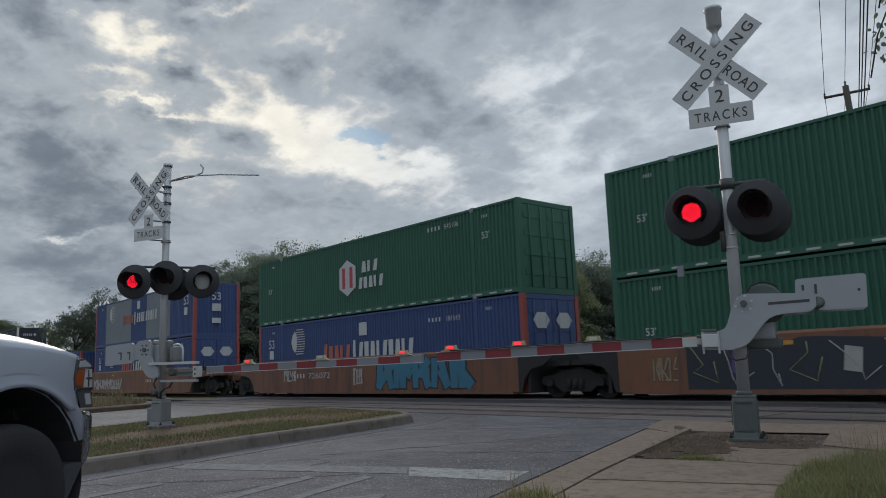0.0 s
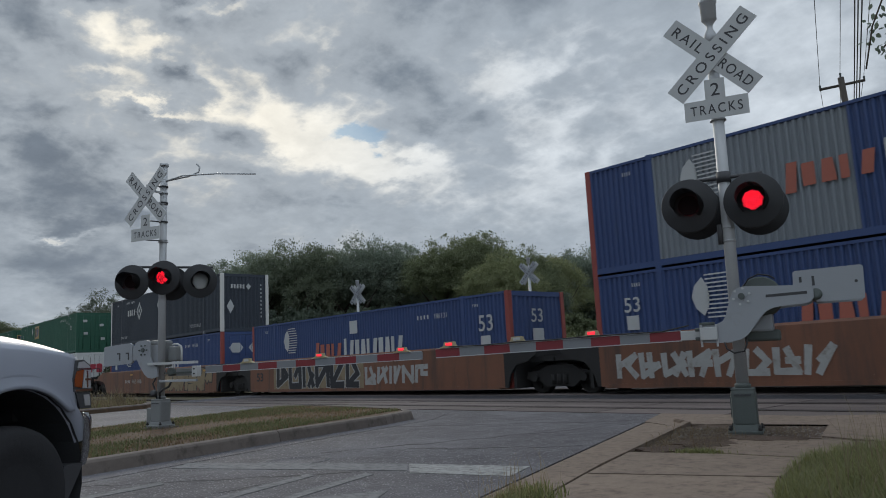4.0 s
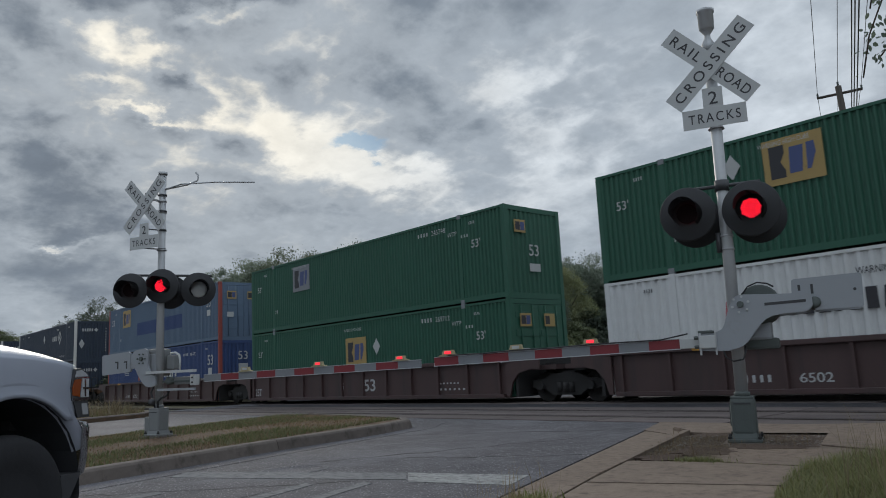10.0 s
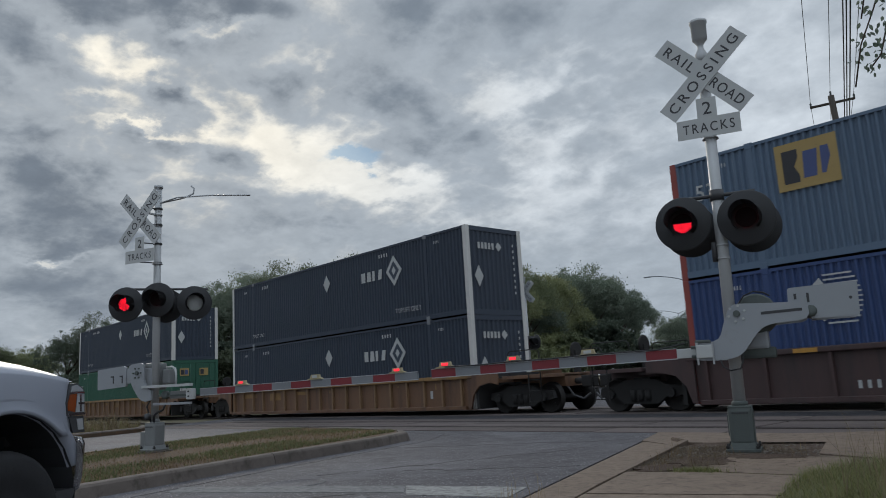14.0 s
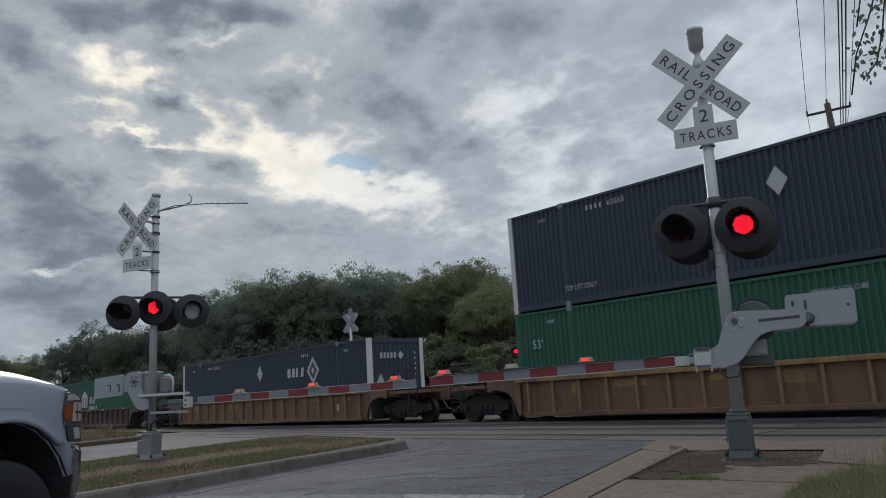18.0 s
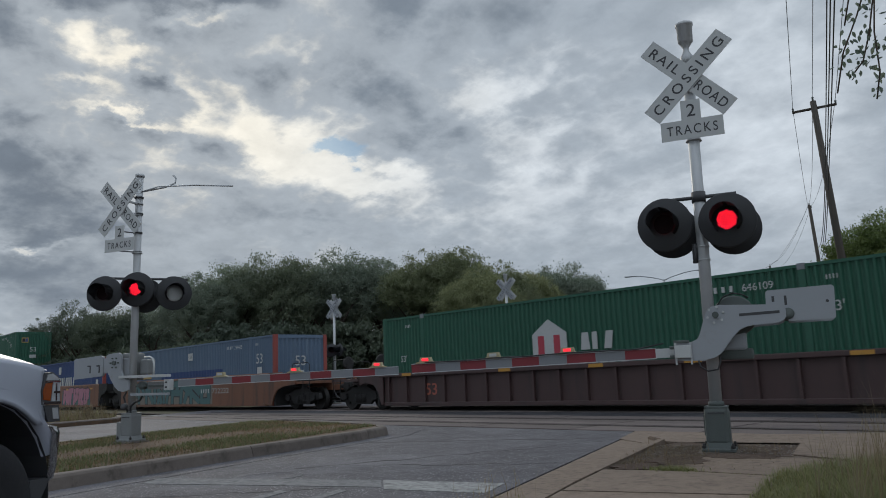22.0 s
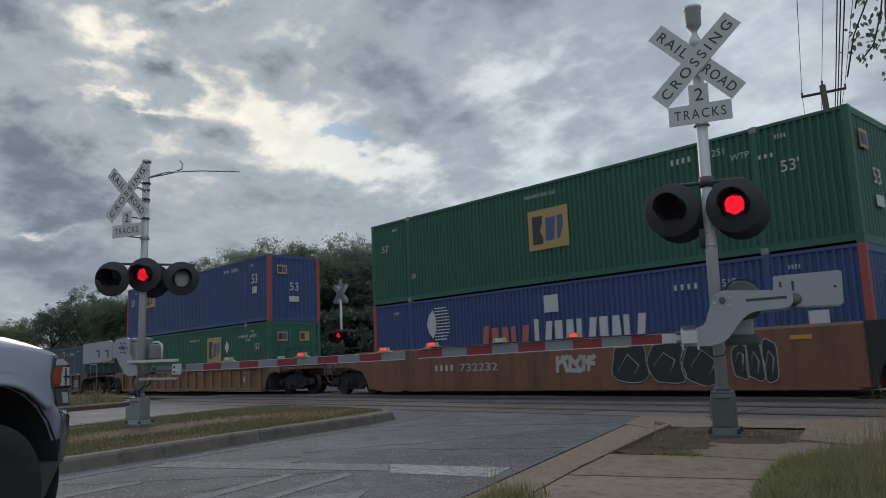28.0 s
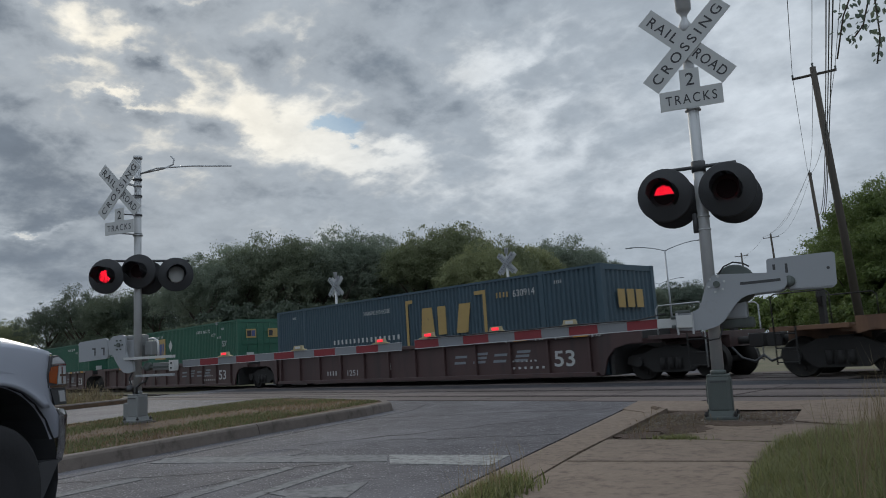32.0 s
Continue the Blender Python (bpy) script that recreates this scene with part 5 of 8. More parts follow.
def block_name(c, x, z, w, h, n, mat="lettering", tall_first=False):
    """An owner's name drawn as plain upright shapes of its size and colour."""
    p = w / n
    for i in range(n):
        bm = bmesh.new()
        hh = h * (1.35 if tall_first and i == 0 else 1.0)
        zz = z - (0.2 * h if tall_first and i == 0 else 0)
        a, b = x + i * p, x + i * p + p * 0.8
        kind = (i * 3 + n) % 4
        if kind == 0:
            box(bm, a, a + 0.7 * p, -0.012, -0.008, zz, zz + hh)
        elif kind == 1:
            slab(bm, [(a, zz), (a + 0.6 * p, zz), (b, zz + hh), (a + 0.2 * p, zz + hh)], -0.012, -0.008, "y")
        elif kind == 2:
            box(bm, a, a + 0.45 * p, -0.012, -0.008, zz, zz + hh)
        else:
            slab(bm, [(a, zz), (b, zz), (b - 0.12 * p, zz + hh), (a + 0.12 * p, zz + hh)], -0.012, -0.008, "y")
        part("name_shape", bm, M[mat], c)


def size_marks(c, paint):
    lt = "letter_dark" if paint == "white_box" else "lettering"
    for x in (-1.55, -CL + 1.2):
        bars(c, x, 2.5, 0.28, 0.12, 4, lt)
    return lt


def hub_box(front, level, number, wide_mark):
    c = container(front, level, "green", "dark green ribbed steel container with a white emblem", door=True)
    size_marks(c, "green")
    bars(c, -4.2, 2.45, 0.75, 0.17, 4)
    outline_word(c, number, -3.35, 2.45, 0.17)
    outline_word(c, "53'", -1.6, 1.85, 0.22, bold=0.01)
    outline_word(c, "53'", -CL + 0.9, 1.4, 0.2, bold=0.01)
    if level == 1:
        for i in range(24):
            piece("reflector_strip", shared_box("reflector_strip", M["lettering"], 0, 0.3, -0.008, -0.004, 0.09, 0.14), None, c, "", pose(-CL + 0.5 + i * 0.65, 0, 0))
    if wide_mark == "hex":
        s = slab(bmesh.new(), [(-9.6, 1.05), (-9.05, 0.75), (-8.5, 1.05), (-8.5, 1.85), (-9.05, 2.15), (-9.6, 1.85)], -0.01, -0.006, "y")
        part("hexagon_emblem", s, M["lettering"], c, "white hexagon emblem")
        bm = bmesh.new()
        for a, b, d, e in ((-9.4, -9.2, 1.05, 1.85), (-8.9, -8.7, 1.05, 1.85)):
            box(bm, a, b, -0.014, -0.0105, d, e)
        part("emblem_shape", bm, M["letter_red"], c)
        block_name(c, -8.1, 1.55, 1.1, 0.42, 3)
        block_name(c, -8.3, 0.95, 1.6, 0.42, 5)
    return c


def stack_box(front, level, number=None, faded=False, door=True):
    c = container(front, level, "blue", "faded blue ribbed container with red-orange corner posts", post="post_red", door=door)
    size_marks(c, "blue")
    if door:
        outline_word(c, "53", -CL + 0.9, 1.88, 0.38, bold=0.012)
        plate("label_panel", c, "lettering", -CL + 0.97, 1.42, 0.36, 0.36)
    else:
        outline_word(c, "53", -1.35, 1.75, 0.5, bold=0.012)
        plate("label_panel", c, "lettering", -1.25, 1.2, 0.42, 0.4)
    bars(c, -4.3, 2.3, 0.7, 0.17, 4)
    if number:
        outline_word(c, number, -3.45, 2.3, 0.17)
    globe_mark(c, -CL + 2.85, 2.08)
    block_name(c, -CL + 5.35, 1.3, 1.95, 0.5, 5, "letter_orange", True)
    block_name(c, -CL + 7.4, 1.3, 3.7, 0.56, 10, "lettering", True)
    plate("square_label", c, "lettering", -CL + 7.8, 2.1, 0.5, 0.48)
    if door:
        for y in (0.45, 1.5):
            s = slab(bmesh.new(), [(y - 0.06, 2.1), (y + 0.13, 2.34), (y + 0.51, 2.34), (y + 0.7, 2.1), (y + 0.51, 1.86), (y + 0.13, 1.86)], 0.012, 0.015, "x")
            part("hexagon_label", s, M["lettering"], c)
        end_plate("placard", c, "lettering", 1.95, 0.75, 0.35, 0.25, 0.012)
    else:
        end_word(c, "53", 0.95, 1.95, 0.42)
        end_plate("placard", c, "lettering", 1.0, 1.35, 0.5, 0.4, 0.02)
        end_plate("placard", c, "lettering", 1.0, 0.7, 0.5, 0.28, 0.02)
    if faded:
        fold = (CL - 0.32) / FOLDS
        for k, n in ((12, 29), (57, 22)):
            sheet = painted(corrugated(fold * n, CH - 0.3, fold, 0.048), M["grey_patch"])
            piece("replaced_sheet", sheet, None, c, "pale grey replacement side sheet", pose(-CL + 0.16 + k * fold, 0.008, 0.21))
    return c


def umax_box(front, level, paint="navy", number=None, mark_back=True, ends=True):
    c = container(front, level, paint, "dark blue-grey ribbed container with white corner posts", post="post_white", door=False)
    size_marks(c, paint)
    x = -CL + 3.1 if mark_back else -5.7
    block_name(c, x, 1.75, 1.35, 0.36, 4)
    bm = slab(bmesh.new(), [(x + 1.5, 1.95), (x + 1.95, 2.5), (x + 2.4, 1.95), (x + 1.95, 1.4)], -0.01, -0.006, "y")
    part("diamond_emblem", bm, M["lettering"], c)
    bm = slab(bmesh.new(), [(x + 1.66, 1.95), (x + 1.95, 2.3), (x + 2.24, 1.95), (x + 1.95, 1.6)], -0.014, -0.0105, "y")
    part("emblem_core", bm, M[paint], c)
    bm = slab(bmesh.new(), [(x + 1.83, 1.95), (x + 1.95, 2.1), (x + 2.07, 1.95), (x + 1.95, 1.8)], -0.018, -0.0145, "y")
    part("emblem_dot", bm, M["lettering"], c)
    diamond(c, -CL + 8.1, 2.05, 0.34)
    outline_word(c, "TOP LIFT ONLY", -CL + 1.95, 0.42, 0.15, 1.1)
    outline_word(c, "TOP LIFT ONLY", -3.75, 0.42, 0.17, 1.4)
    bars(c, -CL + 2.9, 2.5, 0.6, 0.16, 4)
    if number:
        outline_word(c, number, -CL + 3.6, 2.5, 0.16)
    bars(c, -4.3 if mark_back else -4.6, 2.5, 0.6, 0.16, 4)
    # end wall marks
    bm = bmesh.new()
    for i in range(5):
        box(bm, 0.012, 0.016, 0.5 + i * 0.16, 0.6 + i * 0.16, 2.15, 2.36)
    tagged(part("name_shape", bm, M["lettering"], c), kind="stuff")
    part("diamond_mark", slab(bmesh.new(), [(1.32, 2.26), (1.46, 2.42), (1.6, 2.26), (1.46, 2.1)], 0.012, 0.016, "x"), M["lettering"], c)
    bm = bmesh.new()
    for i in range(9):
        box(bm, 0.012, 0.016, 2.12, 2.18, 0.7 + i * 0.2, 0.79 + i * 0.2)
    tagged(part("marking", bm, M["lettering"], c), kind="stuff")
    part("diamond_mark", slab(bmesh.new(), [(0.28, 1.25), (0.48, 1.6), (0.68, 1.25), (0.48, 0.9)], 0.012, 0.016, "x"), M["lettering"], c)
    return c


def square_box(front, level, paint, number=None, x=-7.0, z=1.05, s=1.05, ground="yellow", post=None, stripe=False, door=True, dia=1.85, late=0.0, emblem_ends=True):
    looks = {"green": "green ribbed steel container with a square yellow emblem", "blue": "blue ribbed container with a yellow square emblem", "pale_blue": "faded light blue ribbed container with a yellow square emblem"}
    c = container(front, level, paint, looks[paint], post=post, door=door)
    size_marks(c, paint)
    two_tone_square(c, x, z, s, ground)
    if number:
        bars(c, -4.1 + late, 2.45 - 0.1 * late, 0.6, 0.17, 4)
        outline_word(c, number, -3.4 + late, 2.45 - 0.1 * late, 0.17)
    outline_word(c, "53'" if paint == "green" else "53", -1.5 + 0.2 * late, 1.75, 0.26 if paint == "green" else 0.42, bold=0.012)
    outline_word(c, "53'" if paint == "green" else "53", -CL + 0.6, 1.85, 0.24 if paint == "green" else 0.38, bold=0.01)
    bars(c, -CL + 2.2, 0.75, 0.22, 0.2, 2)
    if paint == "green":
        outline_word(c, "WARNING HIGH CUBE", x - 2.1 if late else x - 0.2, 2.35 if late else 2.5, 0.11, 1.15)
        outline_word(c, "WTP", x + 2.95 if late else -2.6, 2.25, 0.15)
        if dia:
            diamond(c, x + dia, z + 0.65, 0.3)
        bars(c, -1.95, 2.12, 0.4, 0.12, 3)
    if stripe:
        fold = (CL - 0.32) / FOLDS
        sheet = painted(corrugated(fold * 41, 0.74, fold, 0.048), M["blue"])
        piece("painted_stripe", sheet, None, c, "darker blue repainted band", pose(-CL + 0.16 + 30 * fold, 0.008, 0.98 if stripe == 1 else 0.9))
        plate("label_panel", c, "lettering", -CL + 8.1, 2.15, 0.5, 0.35)
        outline_word(c, '110"', -CL + 8.14, 2.24, 0.17, 0.42, "letter_dark")
    if post == "post_red":
        plate("label_panel", c, "lettering", -1.4, 1.3, 0.4, 0.3)
    # end marks
    if emblem_ends == "plain":
        end_word(c, "53", 0.95, 1.6, 0.42)
        end_plate("placard", c, "lettering", 1.0, 1.15, 0.4, 0.25, 0.02)
        return c
    if not emblem_ends:
        for y, z in ((0.45, 2.2), (0.5, 1.3), (1.6, 1.9), (1.7, 0.9)):
            end_plate("placard", c, "lettering", y, z, 0.28, 0.18, 0.02)
        return c
    end_plate("square_mark", c, "yellow", 0.4, 2.05, 0.5, 0.4, 0.02)
    if door:
        end_plate("square_mark", c, "yellow", 1.5, 2.05, 0.5, 0.4, 0.02)
        end_plate("mark_shape", c, "letter_dark", 1.55, 2.12, 0.2, 0.26, 0.024)
        end_plate("placard", c, "lettering", 1.75, 0.85, 0.35, 0.22, 0.02)
        end_plate("placard", c, "lettering", 0.4, 1.15, 0.35, 0.25, 0.02)
    else:
        end_word(c, "53", 1.0, 1.35, 0.36)
        end_plate("placard", c, "lettering", 1.0, 0.85, 0.5, 0.25, 0.02)
    end_plate("mark_shape", c, "letter_dark", 0.45, 2.12, 0.2, 0.26, 0.024)
    end_plate("mark_shape", c, "letter_blue", 0.67, 2.12, 0.18, 0.26, 0.024)
    return c


def load_train():
    hub_box(4.39, 1, "516", None)
    hub_box(4.39, 0, "514", None)
    hub_box(-14.95, 1, "545106", "hex")
    stack_box(-14.95, 0, "181543", door=True)
    stack_box(-38.28, 1, "188102", faded=True, door=False)
    stack_box(-38.28, 0, "181875", door=True)
    stack_box(-57.6, 0, "186131", door=False)
    umax_box(-76.95, 1, "charcoal", "256946", True)
    stack_box(-76.95, 0, "181034", door=True)
    square_box(-100.63, 1, "green", "269713", x=-11.45, z=1.6, dia=-0.85, emblem_ends=False)
    w = container(-100.63, 0, "white_box", "white ribbed container with red and black lettering", door=True, folds=65)
    size_marks(w, "white_box")
    block_name(w, -CL + 3.3, 1.62, 1.4, 0.46, 3, "letter_red")
    block_name(w, -CL + 4.75, 1.64, 2.85, 0.44, 9, "letter_dark")
    bars(w, -3.45, 2.35, 0.75, 0.22, 4, "letter_dark")
    outline_word(w, "410499", -2.55, 2.35, 0.22, None, "letter_dark", 0.008)
    outline_word(w, "WARNING HIGH CUBE", -CL + 6.2, 2.35, 0.15, 1.6, "letter_dark")
    # the name on the doors: three heavy red shapes, a dark diamond beside them
    part("name_shape", slab(bmesh.new(), [(0.5, 1.45), (0.72, 1.45), (0.78, 1.65), (0.84, 1.45), (0.95, 1.45), (0.95, 2.05), (0.72, 2.05), (0.68, 1.9), (0.62, 2.05), (0.5, 2.05)], 0.022, 0.026, "x"), M["letter_red"], w, "heavy red shape of the owner's name")
    part("name_shape", slab(bmesh.new(), [(1.0, 1.45), (1.15, 1.45), (1.15, 1.65), (1.38, 1.72), (1.38, 2.05), (1.0, 2.05)], 0.022, 0.026, "x"), M["letter_red"], w)
    part("name_shape", slab(bmesh.new(), [(1.43, 1.5), (1.5, 1.43), (1.75, 1.43), (1.82, 1.5), (1.82, 2.0), (1.75, 2.07), (1.5, 2.07), (1.43, 2.0)], 0.022, 0.026, "x"), M["letter_red"], w)
    part("diamond_mark", slab(bmesh.new(), [(1.95, 1.55), (2.07, 1.73), (2.19, 1.55), (2.07, 1.37)], 0.022, 0.026, "x"), M["letter_dark"], w)
    for y in (0.5, 1.0, 1.6, 2.05):
        end_plate("door_line", w, "letter_dark", y, 0.3, 0.02, 2.3, 0.018)
    square_box(-120.23, 1, "green", "245748", x=-12.35, z=1.55, dia=None, ground="white", door=False)
    square_box(-120.23, 0, "green", "269713", x=-8.55, z=1.2, door=True)
    square_box(-139.75, 1, "pale_blue", "294485", x=-13.45, z=1.6, post="post_red", stripe=1, door=True)
    stack_box(-139.75, 0, "187672", door=False)
    umax_box(-163.3, 1, "navy", None, False)
    umax_box(-163.3, 0, "navy", None, False)
    umax_box(-186.5, 1, "navy", "63655", False)
    square_box(-186.5, 0, "green", "644041", x=-5.6, z=1.55, s=1.0, dia=1.83, late=1.75)
    umax_box(-209.9, 0, "navy", "258428", False)
    h = hub_box(-233.0, 0, "646109", None)
    bm = slab(bmesh.new(), [(-CL + 6.65, 1.2), (-CL + 6.65, 1.9), (-CL + 7.24, 2.3), (-CL + 7.85, 1.9), (-CL + 7.85, 1.2)], -0.01, -0.006, "y")
    part("emblem", bm, M["lettering"], h, "white house-shaped emblem")
    for dx in (6.85, 7.4):
        part("emblem_shape", boxed(-CL + dx, -CL + dx + 0.22, -0.014, -0.0105, 1.25, 1.85), M["letter_red"], h, "faded red block of the emblem")
    block_name(h, -CL + 8.3, 1.4, 1.1, 0.45, 3)
    block_name(h, -CL + 8.2, 0.85, 1.6, 0.42, 5)
    part("hexagon_label", slab(bmesh.new(), [(0.4, 1.7), (0.65, 1.9), (0.9, 1.7), (0.9, 1.35), (0.65, 1.15), (0.4, 1.35)], 0.02, 0.024, "x"), M["lettering"], h)
    square_box(-256.3, 0, "pale_blue", "284485", x=-13.6, z=1.4, post="post_red", stripe=2, door=False, emblem_ends="plain")
    stack_box(-275.75, 0, "185176", door=False)
    square_box(-295.1, 1, "green", "261251", x=-8.65, z=0.98, s=1.15, dia=None, door=False)
    stack_box(-295.1, 0, "181518", door=False)
    square_box(-318.52, 1, "blue", "200860", x=-13.2, z=1.6, s=0.95, post="post_red", door=False)
    square_box(-318.52, 0, "green", "664041", x=-5.65, z=1.3, s=1.15, dia=1.88, door=True, late=1.75)
    c = container(-341.85, 0, "slate", "dark slate-blue ribbed container with yellow lettering", door=False)
    size_marks(c, "slate")
    block_name(c, -CL + 8.98, 1.4, 2.5, 0.9, 3, "yellow")
    for x, d in ((-CL + 8.25, 1), (-CL + 11.85, -1)):
        bm = bmesh.new()
        box(bm, x, x + 0.12, -0.012, -0.008, 1.0, 2.5)
        box(bm, min(x, x + 0.35 * d), max(x, x + 0.35 * d) + 0.12 * (d < 0), -0.012, -0.008, 2.5, 2.62)
        part("bracket_mark", bm, M["yellow"], c)
    bars(c, -3.75, 2.3, 0.55, 0.2, 4, "yellow")
    outline_word(c, "630914", -3.1, 2.3, 0.2)
    outline_word(c, "WARNING HIGH CUBE", -CL + 5.9, 2.3, 0.15, 1.5)
    bars(c, -CL + 4.0, 1.35, 4.0, 0.2, 16, "lettering")
    for k in range(3):
        end_plate("square_mark", c, "yellow", 0.62 + 0.44 * k, 1.72, 0.34, 0.5, 0.05)
    square_box(-361.4, 0, "green", "664172", x=-9.0, z=1.4)
    square_box(-380.8, 0, "green", "664390", x=-9.0, z=1.4)


# well cars: list of (style, container fronts, number)
CARS = [
    ("orange", [23.75, 4.39, -14.95], "726072"),
    ("orange", [-38.28, -57.6, -76.95], "765106"),
    ("maroon", [-100.63, -120.23, -139.75], "6502"),
    ("yellow", [-163.3], ""),
    ("yellow", [-186.5], ""),
    ("yellow", [-209.9], ""),
    ("brown", [-233.0], ""),
    ("orange", [-256.3, -275.75, -295.1], "732232"),
    ("yellow", [-318.52], ""),
    ("maroon", [-341.85, -361.4, -380.8], "1251"),
]
LOOK = {"orange": ("car_orange", 1.5, "rusty orange smooth-sided well car with painted tags"), "maroon": ("car_maroon", 1.3, "dark maroon well car with white numbers"),
        "yellow": ("car_yellow", 1.22, "weathered yellow ribbed well car"), "brown": ("car_maroon", 1.22, "dark brown ribbed well car")}
AXLES = []


def truck_meshes():
    if "truck_frame" not in SHARED:
        bm = bmesh.new()
        for y in (-1.0, 1.0):
            out = [(-1.25, 0.42), (-1.2, 0.62), (-0.75, 0.66), (-0.45, 0.8), (0.45, 0.8), (0.75, 0.66), (1.2, 0.62), (1.25, 0.42), (1.05, 0.36), (0.72, 0.36), (0.5, 0.2), (-0.5, 0.2), (-0.72, 0.36), (-1.05, 0.36)]
            slab(bm, out, y - 0.07, y + 0.07, "y")
            for x in (-0.22, 0.0, 0.22):
                rod(bm, (x, y * 1.07, 0.27), (x, y * 1.07, 0.55), 0.08, sides=10)
            for x in (-0.89, 0.89):
                rod(bm, (x, y * 1.06, 0.46), (x, y * 1.16, 0.46), 0.12, sides=12)
        box(bm, -0.25, 0.25, -0.95, 0.95, 0.5, 0.85)
        me = bpy.data.meshes.new("truck_frame")
        bm.to_mesh(me)
        bm.free()
        me.materials.append(M["iron"])
        SHARED["truck_frame"] = me
        bm = bmesh.new()
        rod(bm, (0, -0.8, 0), (0, 0.8, 0), 0.08, sides=12)
        for s in (-1, 1):
            lathe(bm, [(0.1, s * 0.8), (0.2, s * 0.78), (0.36, s * 0.76), (0.4, s * 0.82), (0.42, s * 0.82), (0.42, s * 0.7), (0.455, s * 0.695), (0.455, s * 0.67), (0.1, s * 0.68)], axis="y", sides=28)
            for i in range(3):
                a = 2 * math.pi * i / 3
                rod(bm, (0.24 * math.cos(a), s * 0.76, 0.24 * math.sin(a)), (0.24 * math.cos(a), s * 0.81, 0.24 * math.sin(a)), 0.05, sides=8)
        me = bpy.data.meshes.new("wheelset")
        bm.to_mesh(me)
        bm.free()
        me.materials.append(M["wheel"])
        SHARED["wheelset"] = me
    return SHARED["truck_frame"], SHARED["wheelset"]


def bogie(car, x):
    f, w = truck_meshes()
    b = piece("truck_frame", f, None, car, "black cast iron truck frame", pose(x, 0, 0))
    for k, dx in enumerate((-0.89, 0.89)):
        ws = piece("wheelset", w, None, b, "worn steel wheels on an axle", pose(dx, 0, 0.42))
        AXLES.append((ws, k))


def well(car, x, paint, top, style, rnd, first, last):
    """One well unit, its container's front end at x in the car's space."""
    P = M[paint]
    w = 1.5                      # half width outside
    x0, x1 = x - CL - 0.35, x + 0.35
    for s in (-1, 1):
        y = s * w
        if style in ("orange",):
            prof = [(y, 0.2), (y, top - 0.06), (y - s * 0.04, top), (y - s * 0.2, top), (y - s * 0.2, top - 0.05), (y - s * 0.03, top - 0.08), (y - s * 0.03, 0.2)]
            part("side_sheet", slab(bmesh.new(), prof, x0 + 0.5, x1 - 0.5, "x"), P, car)
            part("bottom_chord", boxed(x0 + 0.7, x1 - 0.7, min(y + s * 0.02, y - s * 0.15), max(y + s * 0.02, y - s * 0.15), 0.16, 0.26), P, car)
        else:
            part("side_sheet", boxed(x0 + 0.5, x1 - 0.5, min(y - s * 0.12, y - s * 0.09), max(y - s * 0.12, y - s * 0.09), 0.22, top - 0.08), P, car)
            part("top_chord", boxed(x0 + 0.3, x1 - 0.3, min(y + s * 0.03, y - s * 0.17), max(y + s * 0.03, y - s * 0.17), top - 0.12, top, bevel=0.02), M["chord_yellow"] if style == "yellow" else P, car, "top chord with chipped paint")
            part("bottom_chord", boxed(x0 + 0.6, x1 - 0.6, min(y + s * 0.03, y - s * 0.17), max(y + s * 0.03, y - s * 0.17), 0.16, 0.27, bevel=0.015), P, car)
            gap = 0.92 if style != "maroon" else 1.35
            n = round((x1 - x0 - 1.6) / gap)
            key = ("rib", paint, top, s)
            if key not in SHARED:
                bm = slab(bmesh.new(), [(s * 0.0, 0.27), (s * 0.0, top - 0.12), (s * -0.09, top - 0.12), (s * -0.09, 0.27)], -0.035, 0.035, "x")
                me = bpy.data.meshes.new("rib")
                bm.to_mesh(me)
                bm.free()
                me.materials.append(M["car_rib"] if style == "yellow" else P)
                SHARED[key] = me
            for i in range(n + 1):
                piece("rib", SHARED[key], None, car, "", pose(x0 + 0.8 + (x1 - x0 - 1.6) * i / n, y, 0))
        # side sheet ends swept up over the trucks
        for e, xe in ((1, x1 - 0.5), (-1, x0 + 0.5)):
            outer = last if e > 0 else first
            if style == "orange" and outer:
                # the outer ends run on over the truck and slope down
                o = [(xe, 0.2), (xe, top), (xe + e * 0.9, top), (xe + e * 2.0, top - 0.28), (xe + e * 2.0, top - 0.5), (xe + e * 1.1, 0.93), (xe + e * 0.65, 0.8), (xe + e * 0.4, 0.55), (xe + e * 0.25, 0.2)]
                part("end_sheet", slab(bmesh.new(), o, y - s * 0.001, y - s * 0.06, "y"), P, car)
                continue
            o = [(xe, 0.2), (xe, top), (xe + e * 1.3, top), (xe + e * 1.3, top - 0.35), (xe + e * 0.95, 0.95), (xe + e * 0.5, 0.85), (xe + e * 0.25, 0.6), (xe + e * 0.12, 0.2)]
            # on orange cars dark iron paints in the shade of the open gap between wells
            part("end_sheet", slab(bmesh.new(), o, y - s * 0.001, y - s * 0.06, "y"), M["iron"] if style == "orange" else P, car)
    part("floor", boxed(x0 + 0.5, x1 - 0.5, -1.38, 1.38, 0.15, 0.178), P, car)
    for e, xe in ((1, x1), (-1, x0)):
        # end bulkhead and the platform over the truck
        part("bulkhead", boxed(min(xe - e * 0.2, xe - e * 0.1), max(xe - e * 0.2, xe - e * 0.1), -1.42, 1.42, 0.17, top - 0.02), M["iron"], car, "dark end wall of the well")
        # orange cars: platform coloured dark as well, for the shade in that gap
        part("platform", boxed(min(xe, xe + e * 1.2), max(xe, xe + e * 1.2), -1.25, 1.25, 0.92, 1.05), M["iron"] if style == "orange" else P, car)


